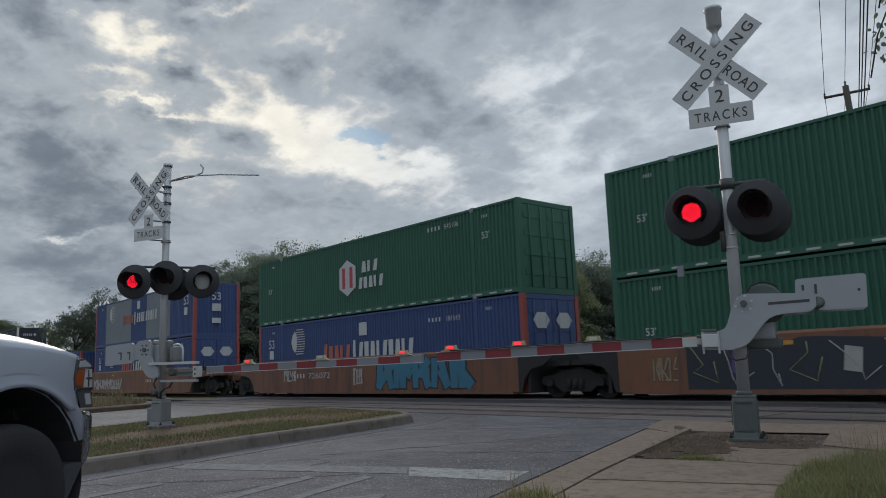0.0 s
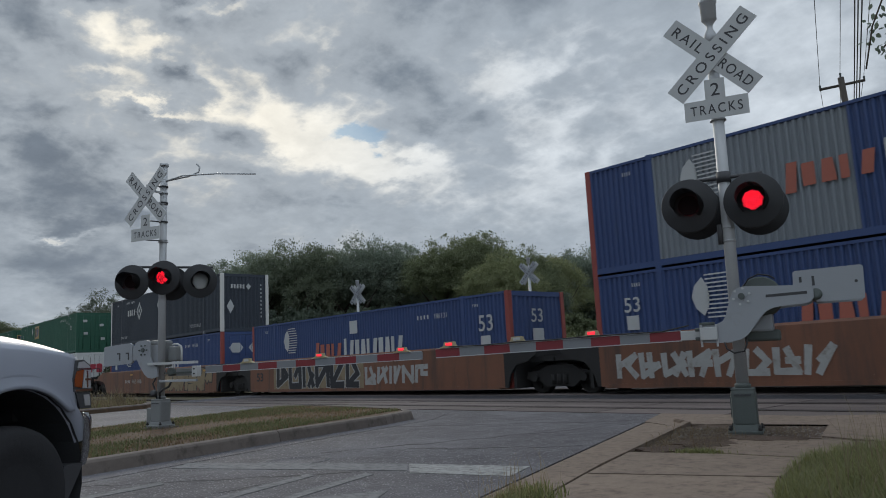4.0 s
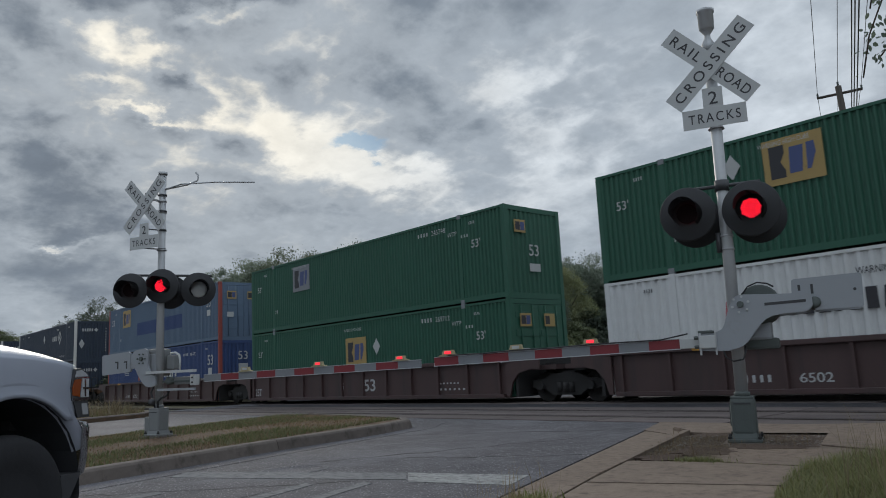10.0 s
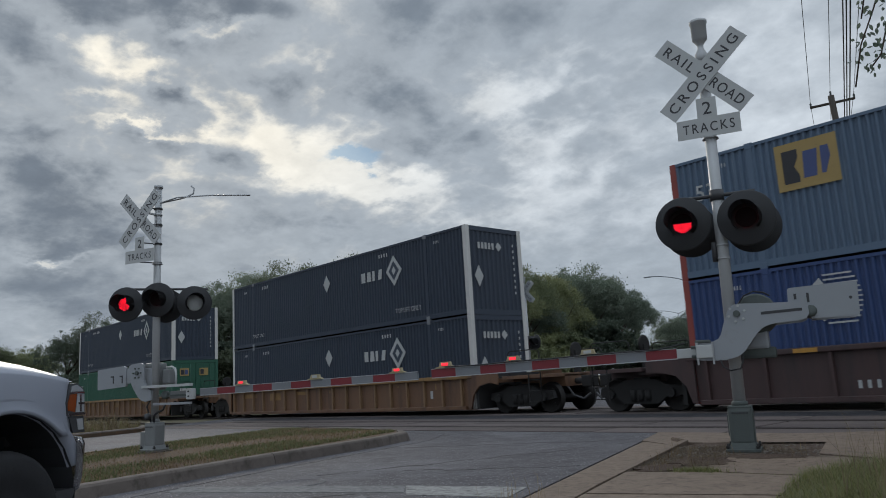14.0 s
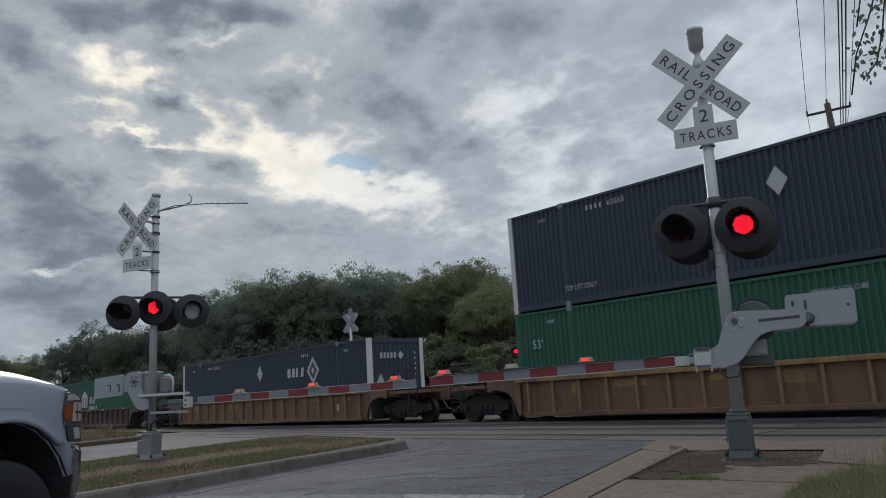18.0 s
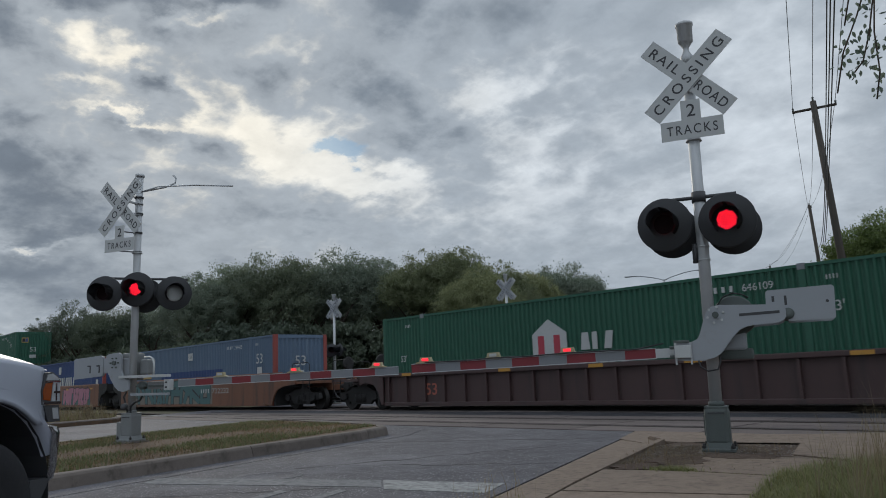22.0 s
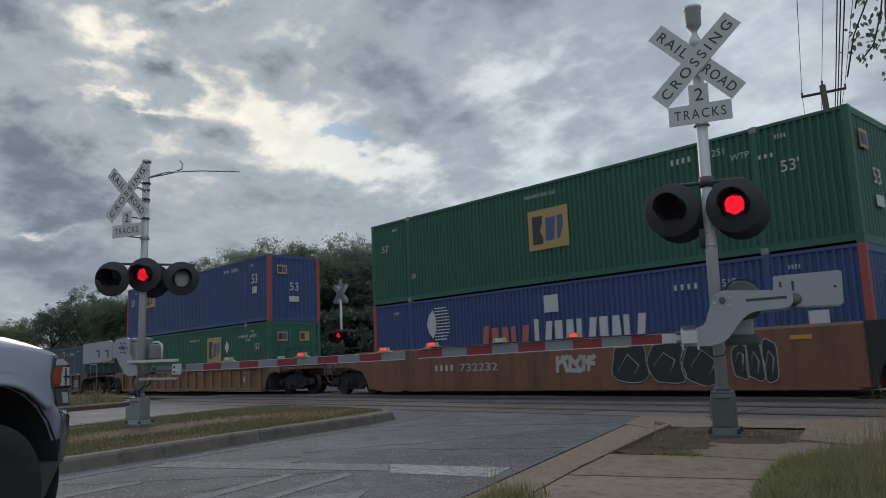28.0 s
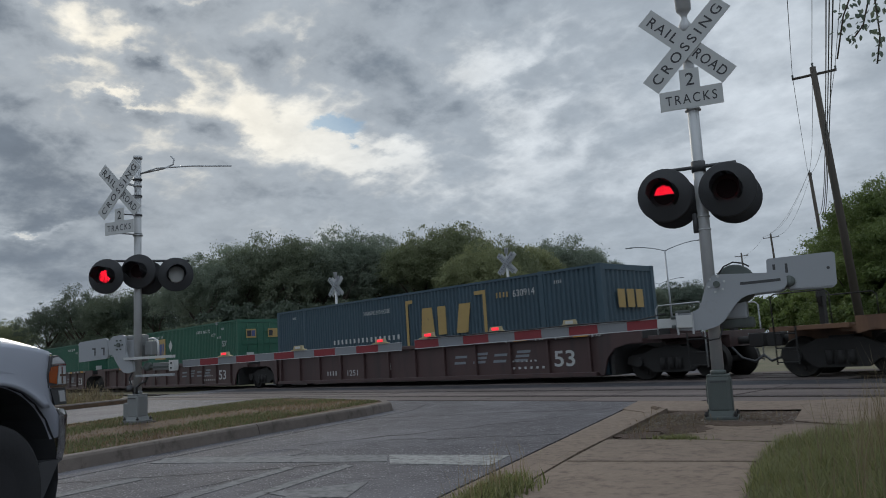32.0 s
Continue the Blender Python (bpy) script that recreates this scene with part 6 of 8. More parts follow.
def tag_shapes(car, kind, x, z, w, h, rnd):
    """Spray-painted lettering drawn as abstract bulging shapes in its colours."""
    cols = {"blue": "tag_blue", "black": "tag_black", "cream": "tag_cream", "grey": "tag_white", "pink": "tag_pink", "teal": "tag_teal", "swirl": "tag_black", "violet": "tag_night"}
    n = max(3, round(w / (h * 0.95)))
    y = -1.506

    def blob(cx, cz, rx, rz, lump, seed):
        r = random.Random(seed)
        ph = [r.uniform(0, 6.28) for _ in range(3)]
        pts = []
        sharp = kind in ("teal", "cream", "pink", "grey", "blue")
        m = 11 if sharp else 22
        for i in range(m):
            a = 2 * math.pi * (i + (r.uniform(-0.25, 0.25) if sharp else 0)) / m
            k = 1 + lump * (math.sin(2 * a + ph[0]) * 0.6 + math.sin(3 * a + ph[1]) * 0.5 + math.sin(5 * a + ph[2]) * 0.3)
            if sharp:
                k *= r.choice((0.72, 0.95, 1.05, 1.15))
            ca, sa = math.cos(a), math.sin(a)
            # squarish letters
            q = (abs(ca) ** 4 + abs(sa) ** 4) ** -0.25
            zz = min(max(cz + rz * k * sa * q, 0.23), 1.40)
            pts.append((cx + rx * k * ca * q, zz))
        return pts
    a = cols[kind]

    def stroke(bm, p, q, wd, y0, y1):
        """One thick sprayed bar from p to q, kept on the sheet."""
        dx, dz = q[0] - p[0], q[1] - p[1]
        ln = math.hypot(dx, dz) or 1.0
        ux, uz = dx / ln, dz / ln
        pts = [(p[0] - ux * wd * 0.4 - uz * wd / 2, p[1] - uz * wd * 0.4 + ux * wd / 2), (p[0] - ux * wd * 0.4 + uz * wd / 2, p[1] - uz * wd * 0.4 - ux * wd / 2),
               (q[0] + ux * wd * 0.4 + uz * wd * 0.6, q[1] + uz * wd * 0.4 - ux * wd * 0.6), (q[0] + ux * wd * 0.4 - uz * wd * 0.6, q[1] + uz * wd * 0.4 + ux * wd * 0.6)]
        slab(bm, [(u, min(max(v, 0.23), 1.42)) for u, v in pts], y0, y1, "y")
    if kind == "violet":
        # a dark sprayed ground with thin angular pale outlines and a few filled patches
        m = 18
        edge = [(x + w * i / m, 0.24) for i in range(m + 1)] + [(x + w * (m - i) / m, z + h - rnd.uniform(0, 0.1)) for i in range(m + 1)]
        ground = part("tag_ground", slab(bmesh.new(), edge, y - 0.002, y, "y"), M["tag_night"], car, "dark sprayed ground of a tag")
        for i in range(9):
            cx = x + 0.35 + (w - 0.6) * i / 8
            pts = [(cx + rnd.uniform(-0.3, 0.1), z + h * 0.9), (cx + rnd.uniform(-0.1, 0.15), z + h * rnd.uniform(0.5, 0.7)), (cx + rnd.uniform(-0.35, 0.35), z + h * rnd.uniform(0.25, 0.45)), (cx + rnd.uniform(-0.05, 0.5), z + h * rnd.uniform(0.04, 0.2)), (cx + rnd.uniform(0.2, 0.7), z + h * rnd.uniform(0.3, 0.6))]
            part("tag_outline", pipe(bmesh.new(), [(u, y - 0.004, v) for u, v in pts], 0.013, 4), M["tag_white" if i % 3 else "tag_lime"], ground, "thin sprayed outline")
            if i % 3 == 1:
                q = [(cx - 0.05, z + 0.35 * h), (cx + 0.3, z + 0.3 * h), (cx + 0.36, z + 0.75 * h), (cx + 0.02, z + 0.8 * h)]
                part("tag_patch", slab(bmesh.new(), q, y - 0.0035, y - 0.0022, "y"), M["tag_violet" if i % 2 else "tag_white"], ground, "sprayed patch of colour")
        return
    bold = kind == "black"
    if kind in ("teal", "pink", "swirl") and h > 0.8:
        m = 16
        edge = [(x - 0.2 + (w + 0.4) * i / m, z - 0.02 + rnd.uniform(0, 0.06)) for i in range(m + 1)] + [(x - 0.2 + (w + 0.4) * (m - i) / m, z + h - rnd.uniform(0, 0.14)) for i in range(m + 1)]
        part("tag_ground", slab(bmesh.new(), [(u, min(max(v, 0.23), 1.42)) for u, v in edge], y - 0.001, y, "y"), M["tag_cream" if kind == "swirl" else "tag_tan" if kind == "teal" else "tag_teal"], car, "sprayed ground of a tag")
    for i in range(n):
        cx = x + w * (i + 0.5) / n
        rx, rz = w / n * 0.48 * rnd.uniform(0.9, 1.15), h * 0.46 * rnd.uniform(0.88, 1.05)
        seed = int(cx * 13) + i
        d = 0.0003 * (i % 4)
        zc = z + h * 0.5
        if bold:
            lump = rnd.uniform(0.08, 0.2)
            letter = part("tag_letter", slab(bmesh.new(), blob(cx, zc, rx * 1.1, rz * 1.05, lump, seed), y - 0.0035 - d, y - 0.0005, "y"), M[a], car, "sprayed letter-like shape")
            o = blob(cx, zc, rx * 1.05, rz * 1.0, lump, seed)
            part("tag_outline", pipe(bmesh.new(), [(p[0], y - 0.005, p[1]) for p in o + o[:1]], 0.012, 4), M["tag_white"], letter, "thin sprayed outline")
            curl = [(cx - rx * 0.7, zc + rz * rnd.uniform(-0.5, 0.2)), (cx - rx * 0.1, zc + rz * 0.5), (cx + rx * 0.5, zc + rz * rnd.uniform(-0.2, 0.4)), (cx + rx * 0.2, zc - rz * 0.6)]
            part("tag_outline", pipe(bmesh.new(), [(u, y - 0.005, v) for u, v in curl], 0.014, 4), M["tag_white"], letter)
            continue
        lean = rnd.uniform(-0.1, 0.3)
        spot = [[(cx + rx * (u + lean * v * 0.5), zc + rz * v) for v in (-0.8, 0.0, 0.8)] for u in (-0.7, 0.05, 0.75)]
        bars_ = [(spot[0][0], spot[0][2])] + [(spot[rnd.randrange(2)][rnd.randrange(3)], spot[2][rnd.randrange(3)]) for _ in range(2)] + [(spot[rnd.choice((1, 2))][rnd.randrange(2)], spot[rnd.choice((1, 2))][2])]
        wd = (0.2 if kind == "swirl" else 0.24 if kind == "teal" else 0.3 if h > 0.8 else 0.2) * min(h, 2.2 * rx)
        back, face = bmesh.new(), bmesh.new()
        for j, (p, q) in enumerate(bars_):
            stroke(back, p, q, wd * 1.4, y - 0.0014 - d - 0.00005 * j, y - 0.0008)
            stroke(face, p, q, wd, y - 0.0036 - d - 0.0002 * j, y - 0.0020)
        letter = part("tag_letter", face, M[a], car, "sprayed letter-like shape")
        part("tag_shadow", back, M["car_orange" if kind == "grey" else "tag_white" if kind == "swirl" else "tag_black"], letter, "dark sprayed edge of a painted letter")


def block_bars(car, x, z, w, h, n, y):
    """A wide-set owner's name as plain pale blocks."""
    p = w / n
    for i in range(n):
        bm = bmesh.new()
        a, w1 = x + i * p, p * 0.6
        for k in range(2 + i % 2):
            v = z + k * h / (2 + i % 2)
            slab(bm, [(a + 0.06 * k, v), (a + 0.06 * k + w1, v), (a + 0.06 * k + w1 + 0.02, v + h * 0.2), (a + 0.06 * k + 0.02, v + h * 0.2)], y - 0.004, y, "y")
        part("name_shape", bm, M["grey_patch"], car)


def build_cars():
    rnd = random.Random(11)
    for style, fronts, number in CARS:
        paint, top, label = LOOK[style]
        x_ref = fronts[0]
        car = empty("well_car", pose(x_ref, TRACK_Y[1], 0), label, "rail car", "well cars of the train")
        MOVERS.append((car, Vector((x_ref, TRACK_Y[1], 0))))
        for i, f in enumerate(fronts):
            x = f - x_ref
            well(car, x, paint, top, style, rnd, i == len(fronts) - 1, i == 0)
            if i + 1 < len(fronts):
                nx = fronts[i + 1] - x_ref
                bogie(car, (x - CL + nx) / 2)
                # deck coloured dark to stand for shade in the recess between wells
                part("joint_deck", boxed(nx + 0.5, x - CL - 0.5, -0.45, 0.45, 0.8, 1.1), M["iron"], car)
        # ends: trucks, sills, couplers, ladders
        for e, xe in ((1, 0.0), (-1, fronts[-1] - x_ref - CL)):
            bogie(car, xe + e * 1.65)
            part("end_sill", boxed(min(xe + e * 1.2, xe + e * 2.9), max(xe + e * 1.2, xe + e * 2.9), -0.5, 0.5, 0.72, 1.05), M[paint], car)
            part("end_deck", boxed(min(xe + e * 1.3, xe + e * 2.9), max(xe + e * 1.3, xe + e * 2.9), -1.45, 1.45, 1.0, 1.1, bevel=0.01), M[paint], car, "end platform")
            bm = bmesh.new()
            rod(bm, (xe + e * 2.7, 0, 0.85), (xe + e * 3.3, 0, 0.85), 0.09, sides=10)
            box(bm, min(xe + e * 3.2, xe + e * 3.55), max(xe + e * 3.2, xe + e * 3.55), -0.17, 0.17, 0.68, 1.0, bevel=0.03)
            part("coupler", bm, M["iron"], car, "rusty knuckle coupler")
            bm = bmesh.new()
            pipe(bm, [(xe + e * 2.8, -0.4, 0.8), (xe + e * 3.1, -0.4, 0.45), (xe + e * 3.4, -0.35, 0.35), (xe + e * 3.6, -0.3, 0.5)], 0.03, 8)
            part("air_hose", bm, M["black"], car)
            for s in (-1, 1):
                iron = M["iron"]
                for z in (0.35, 0.65, 0.95):
                    part("ladder_rung", rod(bmesh.new(), (xe + e * 2.35, s * 1.47, z), (xe + e * 2.8, s * 1.47, z), 0.014, sides=6), iron, car)
                part("ladder_rail", rod(bmesh.new(), (xe + e * 2.35, s * 1.46, 0.3), (xe + e * 2.35, s * 1.46, 1.1), 0.02, sides=6), iron, car)
                part("hand_rail", pipe(bmesh.new(), [(xe + e * 2.8, s * 1.46, 0.3), (xe + e * 2.8, s * 1.46, 1.72), (xe + e * 2.72, s * 1.46, 1.8), (xe + e * 1.68, s * 1.46, 1.8), (xe + e * 1.6, s * 1.46, 1.72), (xe + e * 1.6, s * 1.46, 1.1)], 0.016, 6), M["galv"] if number == "1251" else iron, car)
            part("brake_wheel_post", boxed(xe + e * 2.5 - 0.06, xe + e * 2.5 + 0.06, 0.5, 0.7, 1.1, 1.75), M["iron"], car)
            part("brake_wheel", lathe(bmesh.new(), [(0.2, -0.02), (0.26, -0.02), (0.26, 0.02), (0.2, 0.02)], (xe + e * 2.5, 0.6, 1.75), "x", 20), M["iron"], car)
        # markings on the near side
        y = -1.512
        for i, f in enumerate(fronts):
            x = f - x_ref
            if style == "orange":
                nx = x + {-38.28: -6.08, -256.3: -6.2}.get(f, -12.75)
                if f not in (23.75, 4.39, -57.6):
                    bars(car, nx, 0.74, 0.95, 0.22, 4, "lettering", y, "marking")
                    word(number, M["tag_white"], car, nx + 1.1, y - 0.004, 0.74, 0.23, 1.6, 0.01)
                for dx in (-CL + 4.2, -6.0, -1.6):
                    part("amber_reflector", boxed(x + dx, x + dx + 0.45, y - 0.004, y, 1.2, 1.29), M["amber_mark"], car)
                if f == -57.6:
                    word("53", M["letter_dark"], car, x - CL + 0.75, y - 0.004, 0.62, 0.36, 0.62, 0.02)
            elif style == "maroon":
                if f == -120.23:
                    word("125T", M["lettering"], car, x - CL + 0.32, y + 0.098, 0.36, 0.3, 0.75, 0.02)
                word("53", M["lettering"], car, x - 7.43 if number == "6502" else x - 1.7, y + 0.098, 0.45, 0.42, 0.72, 0.02)
                if number != "6502":
                    block_bars(car, x - 5.6, 0.62, 3.3, 0.36, 4, y + 0.1)
                if f != -120.23:
                    word("6502" if number == "6502" else "1251", M["lettering"], car, x - 11.3, y + 0.098, 0.4, 0.2, 0.7, 0.01)
                    bars(car, x - 12.5, 0.4, 0.7, 0.2, 4, "lettering", y + 0.1)
                bars(car, x - 8.9, 0.5, 0.25, 0.3, 2, "lettering", y + 0.1)
                for dx, s in ((-3.3, "40"), (-2.2, "45"), (-1.5, "48"), (-0.3, "53")):
                    part("length_mark", boxed(x + dx, x + dx + 0.05, y - 0.024, y - 0.02, top - 0.13, top + 0.0), M["lettering"], car)
                    word(s, M["lettering"], car, x + dx + 0.09, y - 0.025, top - 0.12, 0.1, 0.2)
                bars(car, x - 3.2, 0.4, 1.3, 0.08, 6, "lettering", y + 0.1)
                bars(car, x - 3.2, 0.6, 1.0, 0.06, 6, "lettering", y + 0.1)
                for dx in (-CL + 2.5, -CL + 7.2, -3.0, -0.9):
                    part("amber_reflector", boxed(x + dx, x + dx + 0.5, y - 0.024, y - 0.02, top - 0.11, top - 0.02), M["amber_mark"], car)
            elif style == "yellow":
                for k in range(7):
                    part("paint_patch", boxed(x - CL + 1.1 + k * 2.1 + rnd.uniform(0, 1), x - CL + 1.6 + k * 2.1 + rnd.uniform(0.2, 1.1), y + 0.098, y + 0.1015, rnd.uniform(0.7, 0.95), rnd.uniform(0.98, 1.05)), M["chord_yellow"], car, "remnant of yellow paint")
                if f == -186.5:
                    word("53", M["faded_mark"], car, x - 4.4, y + 0.098, 0.6, 0.3, 0.55, 0.02)
                    bars(car, x - 3.75, 0.65, 0.2, 0.3, 1, "faded_mark", y + 0.1)
                bars(car, x - 2.0, 0.5, 0.3, 0.3, 1, "lettering", y + 0.1)
            else:
                word("53", M["letter_orange"], car, x - CL + 2.2, y + 0.098, 0.5, 0.36, 0.55, 0.02)
                for dx in (-CL + 1.2, -CL + 5.5, -7.5, -4.8, -1.2):
                    part("amber_reflector", boxed(x + dx, x + dx + 0.45, y - 0.024, y - 0.02, top - 0.11, top - 0.02), M["amber_mark"], car)
        tags = {
            "726072": ((2, "blue", -6.99, 0.28, 4.9, 1.1), (2, "grey", -13.6, 0.6, 1.0, 0.5), (2, "grey", -8.5, 0.4, 0.6, 0.75), (1, "violet", -14.05, 0.26, 7.0, 1.1), (1, "cream", -15.0, 0.4, 0.7, 0.7)),
            "765106": ((0, "grey", -15.5, 0.35, 5.4, 0.7), (1, "swirl", -13.65, 0.25, 6.2, 1.12), (1, "grey", -7.2, 0.35, 3.6, 0.7), (2, "cream", -6.93, 0.26, 6.2, 1.12)),
            "732232": ((0, "teal", -14.76, 0.25, 9.5, 1.12), (1, "pink", -6.53, 0.25, 4.8, 1.05), (1, "grey", -9.26, 0.6, 1.5, 0.36), (2, "black", -6.07, 0.26, 3.0, 1.1), (2, "black", -2.9, 0.3, 1.0, 0.95), (2, "grey", -7.9, 0.6, 1.3, 0.5)),
        }
        for unit, kind, dx, z, w, h in tags.get(number, ()):
            tag_shapes(car, kind, fronts[unit] - x_ref + dx, z, w, h, rnd)


load_train()
build_cars()

# ---- pickup ----


def build_pickup():
    """A silver pickup waiting in the lane; local x forward, y left, origin on the ground under the right front corner."""
    head = radians(36)
    t = empty("pickup_truck", Matrix.Translation((-4.93, 1.53, -0.012)) @ Matrix.Rotation(math.pi / 2 + head, 4, "Z"), "silver pickup truck with chrome bumper waiting at the gate", "truck")
    W, HX, HZ, AR = 2.0, -0.66, 0.46, 0.532
    for y0, y1 in ((-0.0, 0.06), (W - 0.06, W)):
        # the outer skin, crowned over the arch and tucked in towards the hood
        bm = bmesh.new()
        sgn0 = 1 if y0 == 0 else -1
        cols = []
        for i in range(41):
            px = -0.205 - 1.545 * i / 40
            tops = [(-1.75, 1.24), (-0.8, 1.22), (-0.51, 1.205), (-0.29, 1.185), (-0.18, 1.16)]
            zt = next(za + (zb - za) * (px - xa) / (xb - xa) for (xa, za), (xb, zb) in zip(tops, tops[1:]) if xa <= px <= xb)
            off = abs(px - HX)
            zl = HZ + math.sqrt(AR * AR - off * off) if off < AR else 0.5
            zl = max(zl, 0.845) if px > HX + 0.3 else max(zl, 0.5)
            col = []
            for j in range(13):
                zz = zl + (zt - zl) * j / 12
                away = math.hypot(px - HX, zz - HZ) - AR
                yy = 0.03 * max(0.0, (zz - 0.99) / 0.23) ** 2 - 0.02 * math.exp(-max(0.0, away) / 0.05) + 0.006 * max(0.0, (px + 0.34) / 0.13) ** 2
                col.append(bm.verts.new((px, (0.0 if sgn0 > 0 else W) + sgn0 * yy, zz)))
            cols.append(col)
        for ca, cb in zip(cols, cols[1:]):
            for j in range(12):
                bm.faces.new((ca[j], ca[j + 1], cb[j + 1], cb[j])).smooth = True
        bmesh.ops.recalc_face_normals(bm, faces=bm.faces[:])
        bmesh.ops.solidify(bm, geom=bm.faces[:], thickness=0.02)
        part("fender", bm, M["car_paint"], t)
        # the flare round the arch turns inwards and under
        lip = bmesh.new()
        sgn = 1 if y0 == 0 else -1
        yb = 0.0 if y0 == 0 else W
        rings = []
        for i in range(25):
            a = math.radians(22 + 150 * i / 24)
            rings.append([lip.verts.new((HX + (AR + dr) * math.cos(a), yb + sgn * dy, HZ + (AR + dr) * math.sin(a))) for dr, dy in ((0.075, -0.003), (0.055, -0.004), (0.035, 0.002), (0.015, 0.016), (-0.003, 0.045))])
        for ra, rb in zip(rings, rings[1:]):
            for j in range(4):
                lip.faces.new((ra[j], ra[j + 1], rb[j + 1], rb[j])).smooth = True
        bmesh.ops.recalc_face_normals(lip, faces=lip.faces[:])
        part("arch_flare", lip, M["car_paint"], t, "rounded flare of the wheel arch")
        bm = bmesh.new()
        tube = [(HX + (AR + 0.004) * math.cos(a), HZ + (AR + 0.004) * math.sin(a)) for a in [math.radians(-32 + 244 * i / 18) for i in range(19)]]
        ya, yb = (0.02, 0.55) if y0 == 0 else (W - 0.02, W - 0.55)
        va = [bm.verts.new((x, ya, z)) for x, z in tube]
        vb = [bm.verts.new((x, yb, z)) for x, z in tube]
        for i in range(18):
            bm.faces.new((va[i], va[i + 1], vb[i + 1], vb[i]))
        bm.faces.new(vb)
        part("wheel_well", bm, M["black"], t, "dark inner wheel well")
    # hood: rounded shoulders, then a gentle crown across
    bm = bmesh.new()
    nx = 18
    across = [0.022, 0.026, 0.035, 0.05, 0.075, 0.11, 0.16, 0.23, 0.32, 0.45, 0.62, 0.8, 1.0]
    across += [2.0 - y for y in across[-2::-1]]
    grid = []
    for i in range(nx + 1):
        u = i / nx
        row = []
        for y in across:
            d = min(y, W - y) - 0.022
            c = math.sqrt(max(0.0, 1 - (1 - min(1.0, d / 0.42)) ** 2))
            edge = 1.15 + 0.062 * (1 - (1 - u) ** 2.4)
            nose = (1 - (1 - min(1.0, u * 3.2)) ** 2) ** 0.5
            row.append(bm.verts.new((-0.19 - 1.66 * u + 0.1 * c * (1 - u) ** 2, y, edge + (0.012 + 0.098 * nose + 0.03 * u) * c + 0.025 * min(1.0, d / 0.9) * nose)))
        grid.append(row)
    for ra, rb in zip(grid, grid[1:]):
        for j in range(len(across) - 1):
            bm.faces.new((ra[j], ra[j + 1], rb[j + 1], rb[j])).smooth = True
    bmesh.ops.recalc_face_normals(bm, faces=bm.faces[:])
    if sum(f.normal.z for f in bm.faces) < 0:
        bmesh.ops.reverse_faces(bm, faces=bm.faces[:])
    part("hood", bm, M["car_paint"], t, "silver hood with rounded shoulders")
    part("hood_badge", boxed(-1.28, -1.0, -0.012, 0.02, 1.265, 1.315, bevel=0.01), M["chrome"], t, "chrome badge on the hood side")
    part("grille", slab(bmesh.new(), [(-0.1, 0.8), (-0.04, 0.9), (-0.1, 1.1), (-0.3, 1.14), (-0.3, 0.8)], 0.36, W - 0.36, "y"), M["black"], t)
    part("grille_frame", slab(bmesh.new(), [(-0.08, 0.96), (0.0, 0.98), (-0.01, 1.04), (-0.09, 1.04)], 0.36, W - 0.36, "y"), M["chrome"], t)
    for sgn in (1, -1):
        def flat(pts, depth, off):
            """A lamp panel wrapped round the corner: its front runs inwards, its side lies on the fender."""
            y0, y1 = (-off, depth) if sgn > 0 else (W + off, W - depth)
            return slab(bmesh.new(), pts, y0, y1, "y")
        h = part("headlamp", flat([(-0.09, 0.955), (-0.095, 1.085), (-0.11, 1.112), (-0.165, 1.142), (-0.213, 1.137), (-0.232, 1.085), (-0.25, 1.03), (-0.24, 0.955)], 0.12, 0.003), M["black"], t, "headlamp with amber side lens")
        part("lamp_lens", flat([(-0.098, 0.972), (-0.1, 1.078), (-0.158, 1.083), (-0.17, 0.972)], 0.1, 0.007), M["lamp_lens"], h, "clear headlamp lens")
        part("lamp_rib", flat([(-0.125, 0.975), (-0.13, 1.075), (-0.142, 1.075), (-0.138, 0.975)], 0.01, 0.010), M["chrome"], h)
        part("lamp_rib", flat([(-0.102, 1.018), (-0.102, 1.03), (-0.155, 1.03), (-0.155, 1.018)], 0.01, 0.011), M["chrome"], h)
        part("side_lens", flat([(-0.178, 0.975), (-0.165, 1.081), (-0.222, 1.075), (-0.24, 1.03), (-0.236, 0.984)], 0.1, 0.007), M["amber"], h, "amber side lens")
        part("top_lens", flat([(-0.108, 1.093), (-0.12, 1.108), (-0.165, 1.132), (-0.207, 1.127), (-0.217, 1.093)], 0.1, 0.007), M["lamp_lens"], h, "clear upper lens")
        part("lamp_trim", flat([(-0.09, 0.956), (-0.09, 0.968), (-0.238, 0.968), (-0.238, 0.956)], 0.08, 0.010), M["chrome"], h)
        part("lamp_trim", flat([(-0.1, 1.083), (-0.1, 1.09), (-0.222, 1.09), (-0.222, 1.083)], 0.08, 0.010), M["chrome"], h)
        part("lower_bezel", flat([(-0.085, 0.854), (-0.1, 0.95), (-0.225, 0.95), (-0.185, 0.854)], 0.12, 0.003), M["black"], h, "dark bezel under the lamp")
        part("fog_lens", flat([(-0.1, 0.87), (-0.112, 0.935), (-0.16, 0.935), (-0.145, 0.87)], 0.05, 0.007), M["lamp_lens"], h)
        part("lamp_front", flat([(-0.12, 0.86), (-0.11, 0.95), (-0.13, 1.1), (-0.2, 1.14), (-0.22, 0.86)], 0.36, -0.1), M["black"], h)
    # bumper wraps round the corner
    bm = bmesh.new()
    sec = [(-0.05, 0.5), (-0.01, 0.53), (0.005, 0.6), (0.012, 0.7), (0.016, 0.79), (0.0, 0.825), (-0.06, 0.838)]
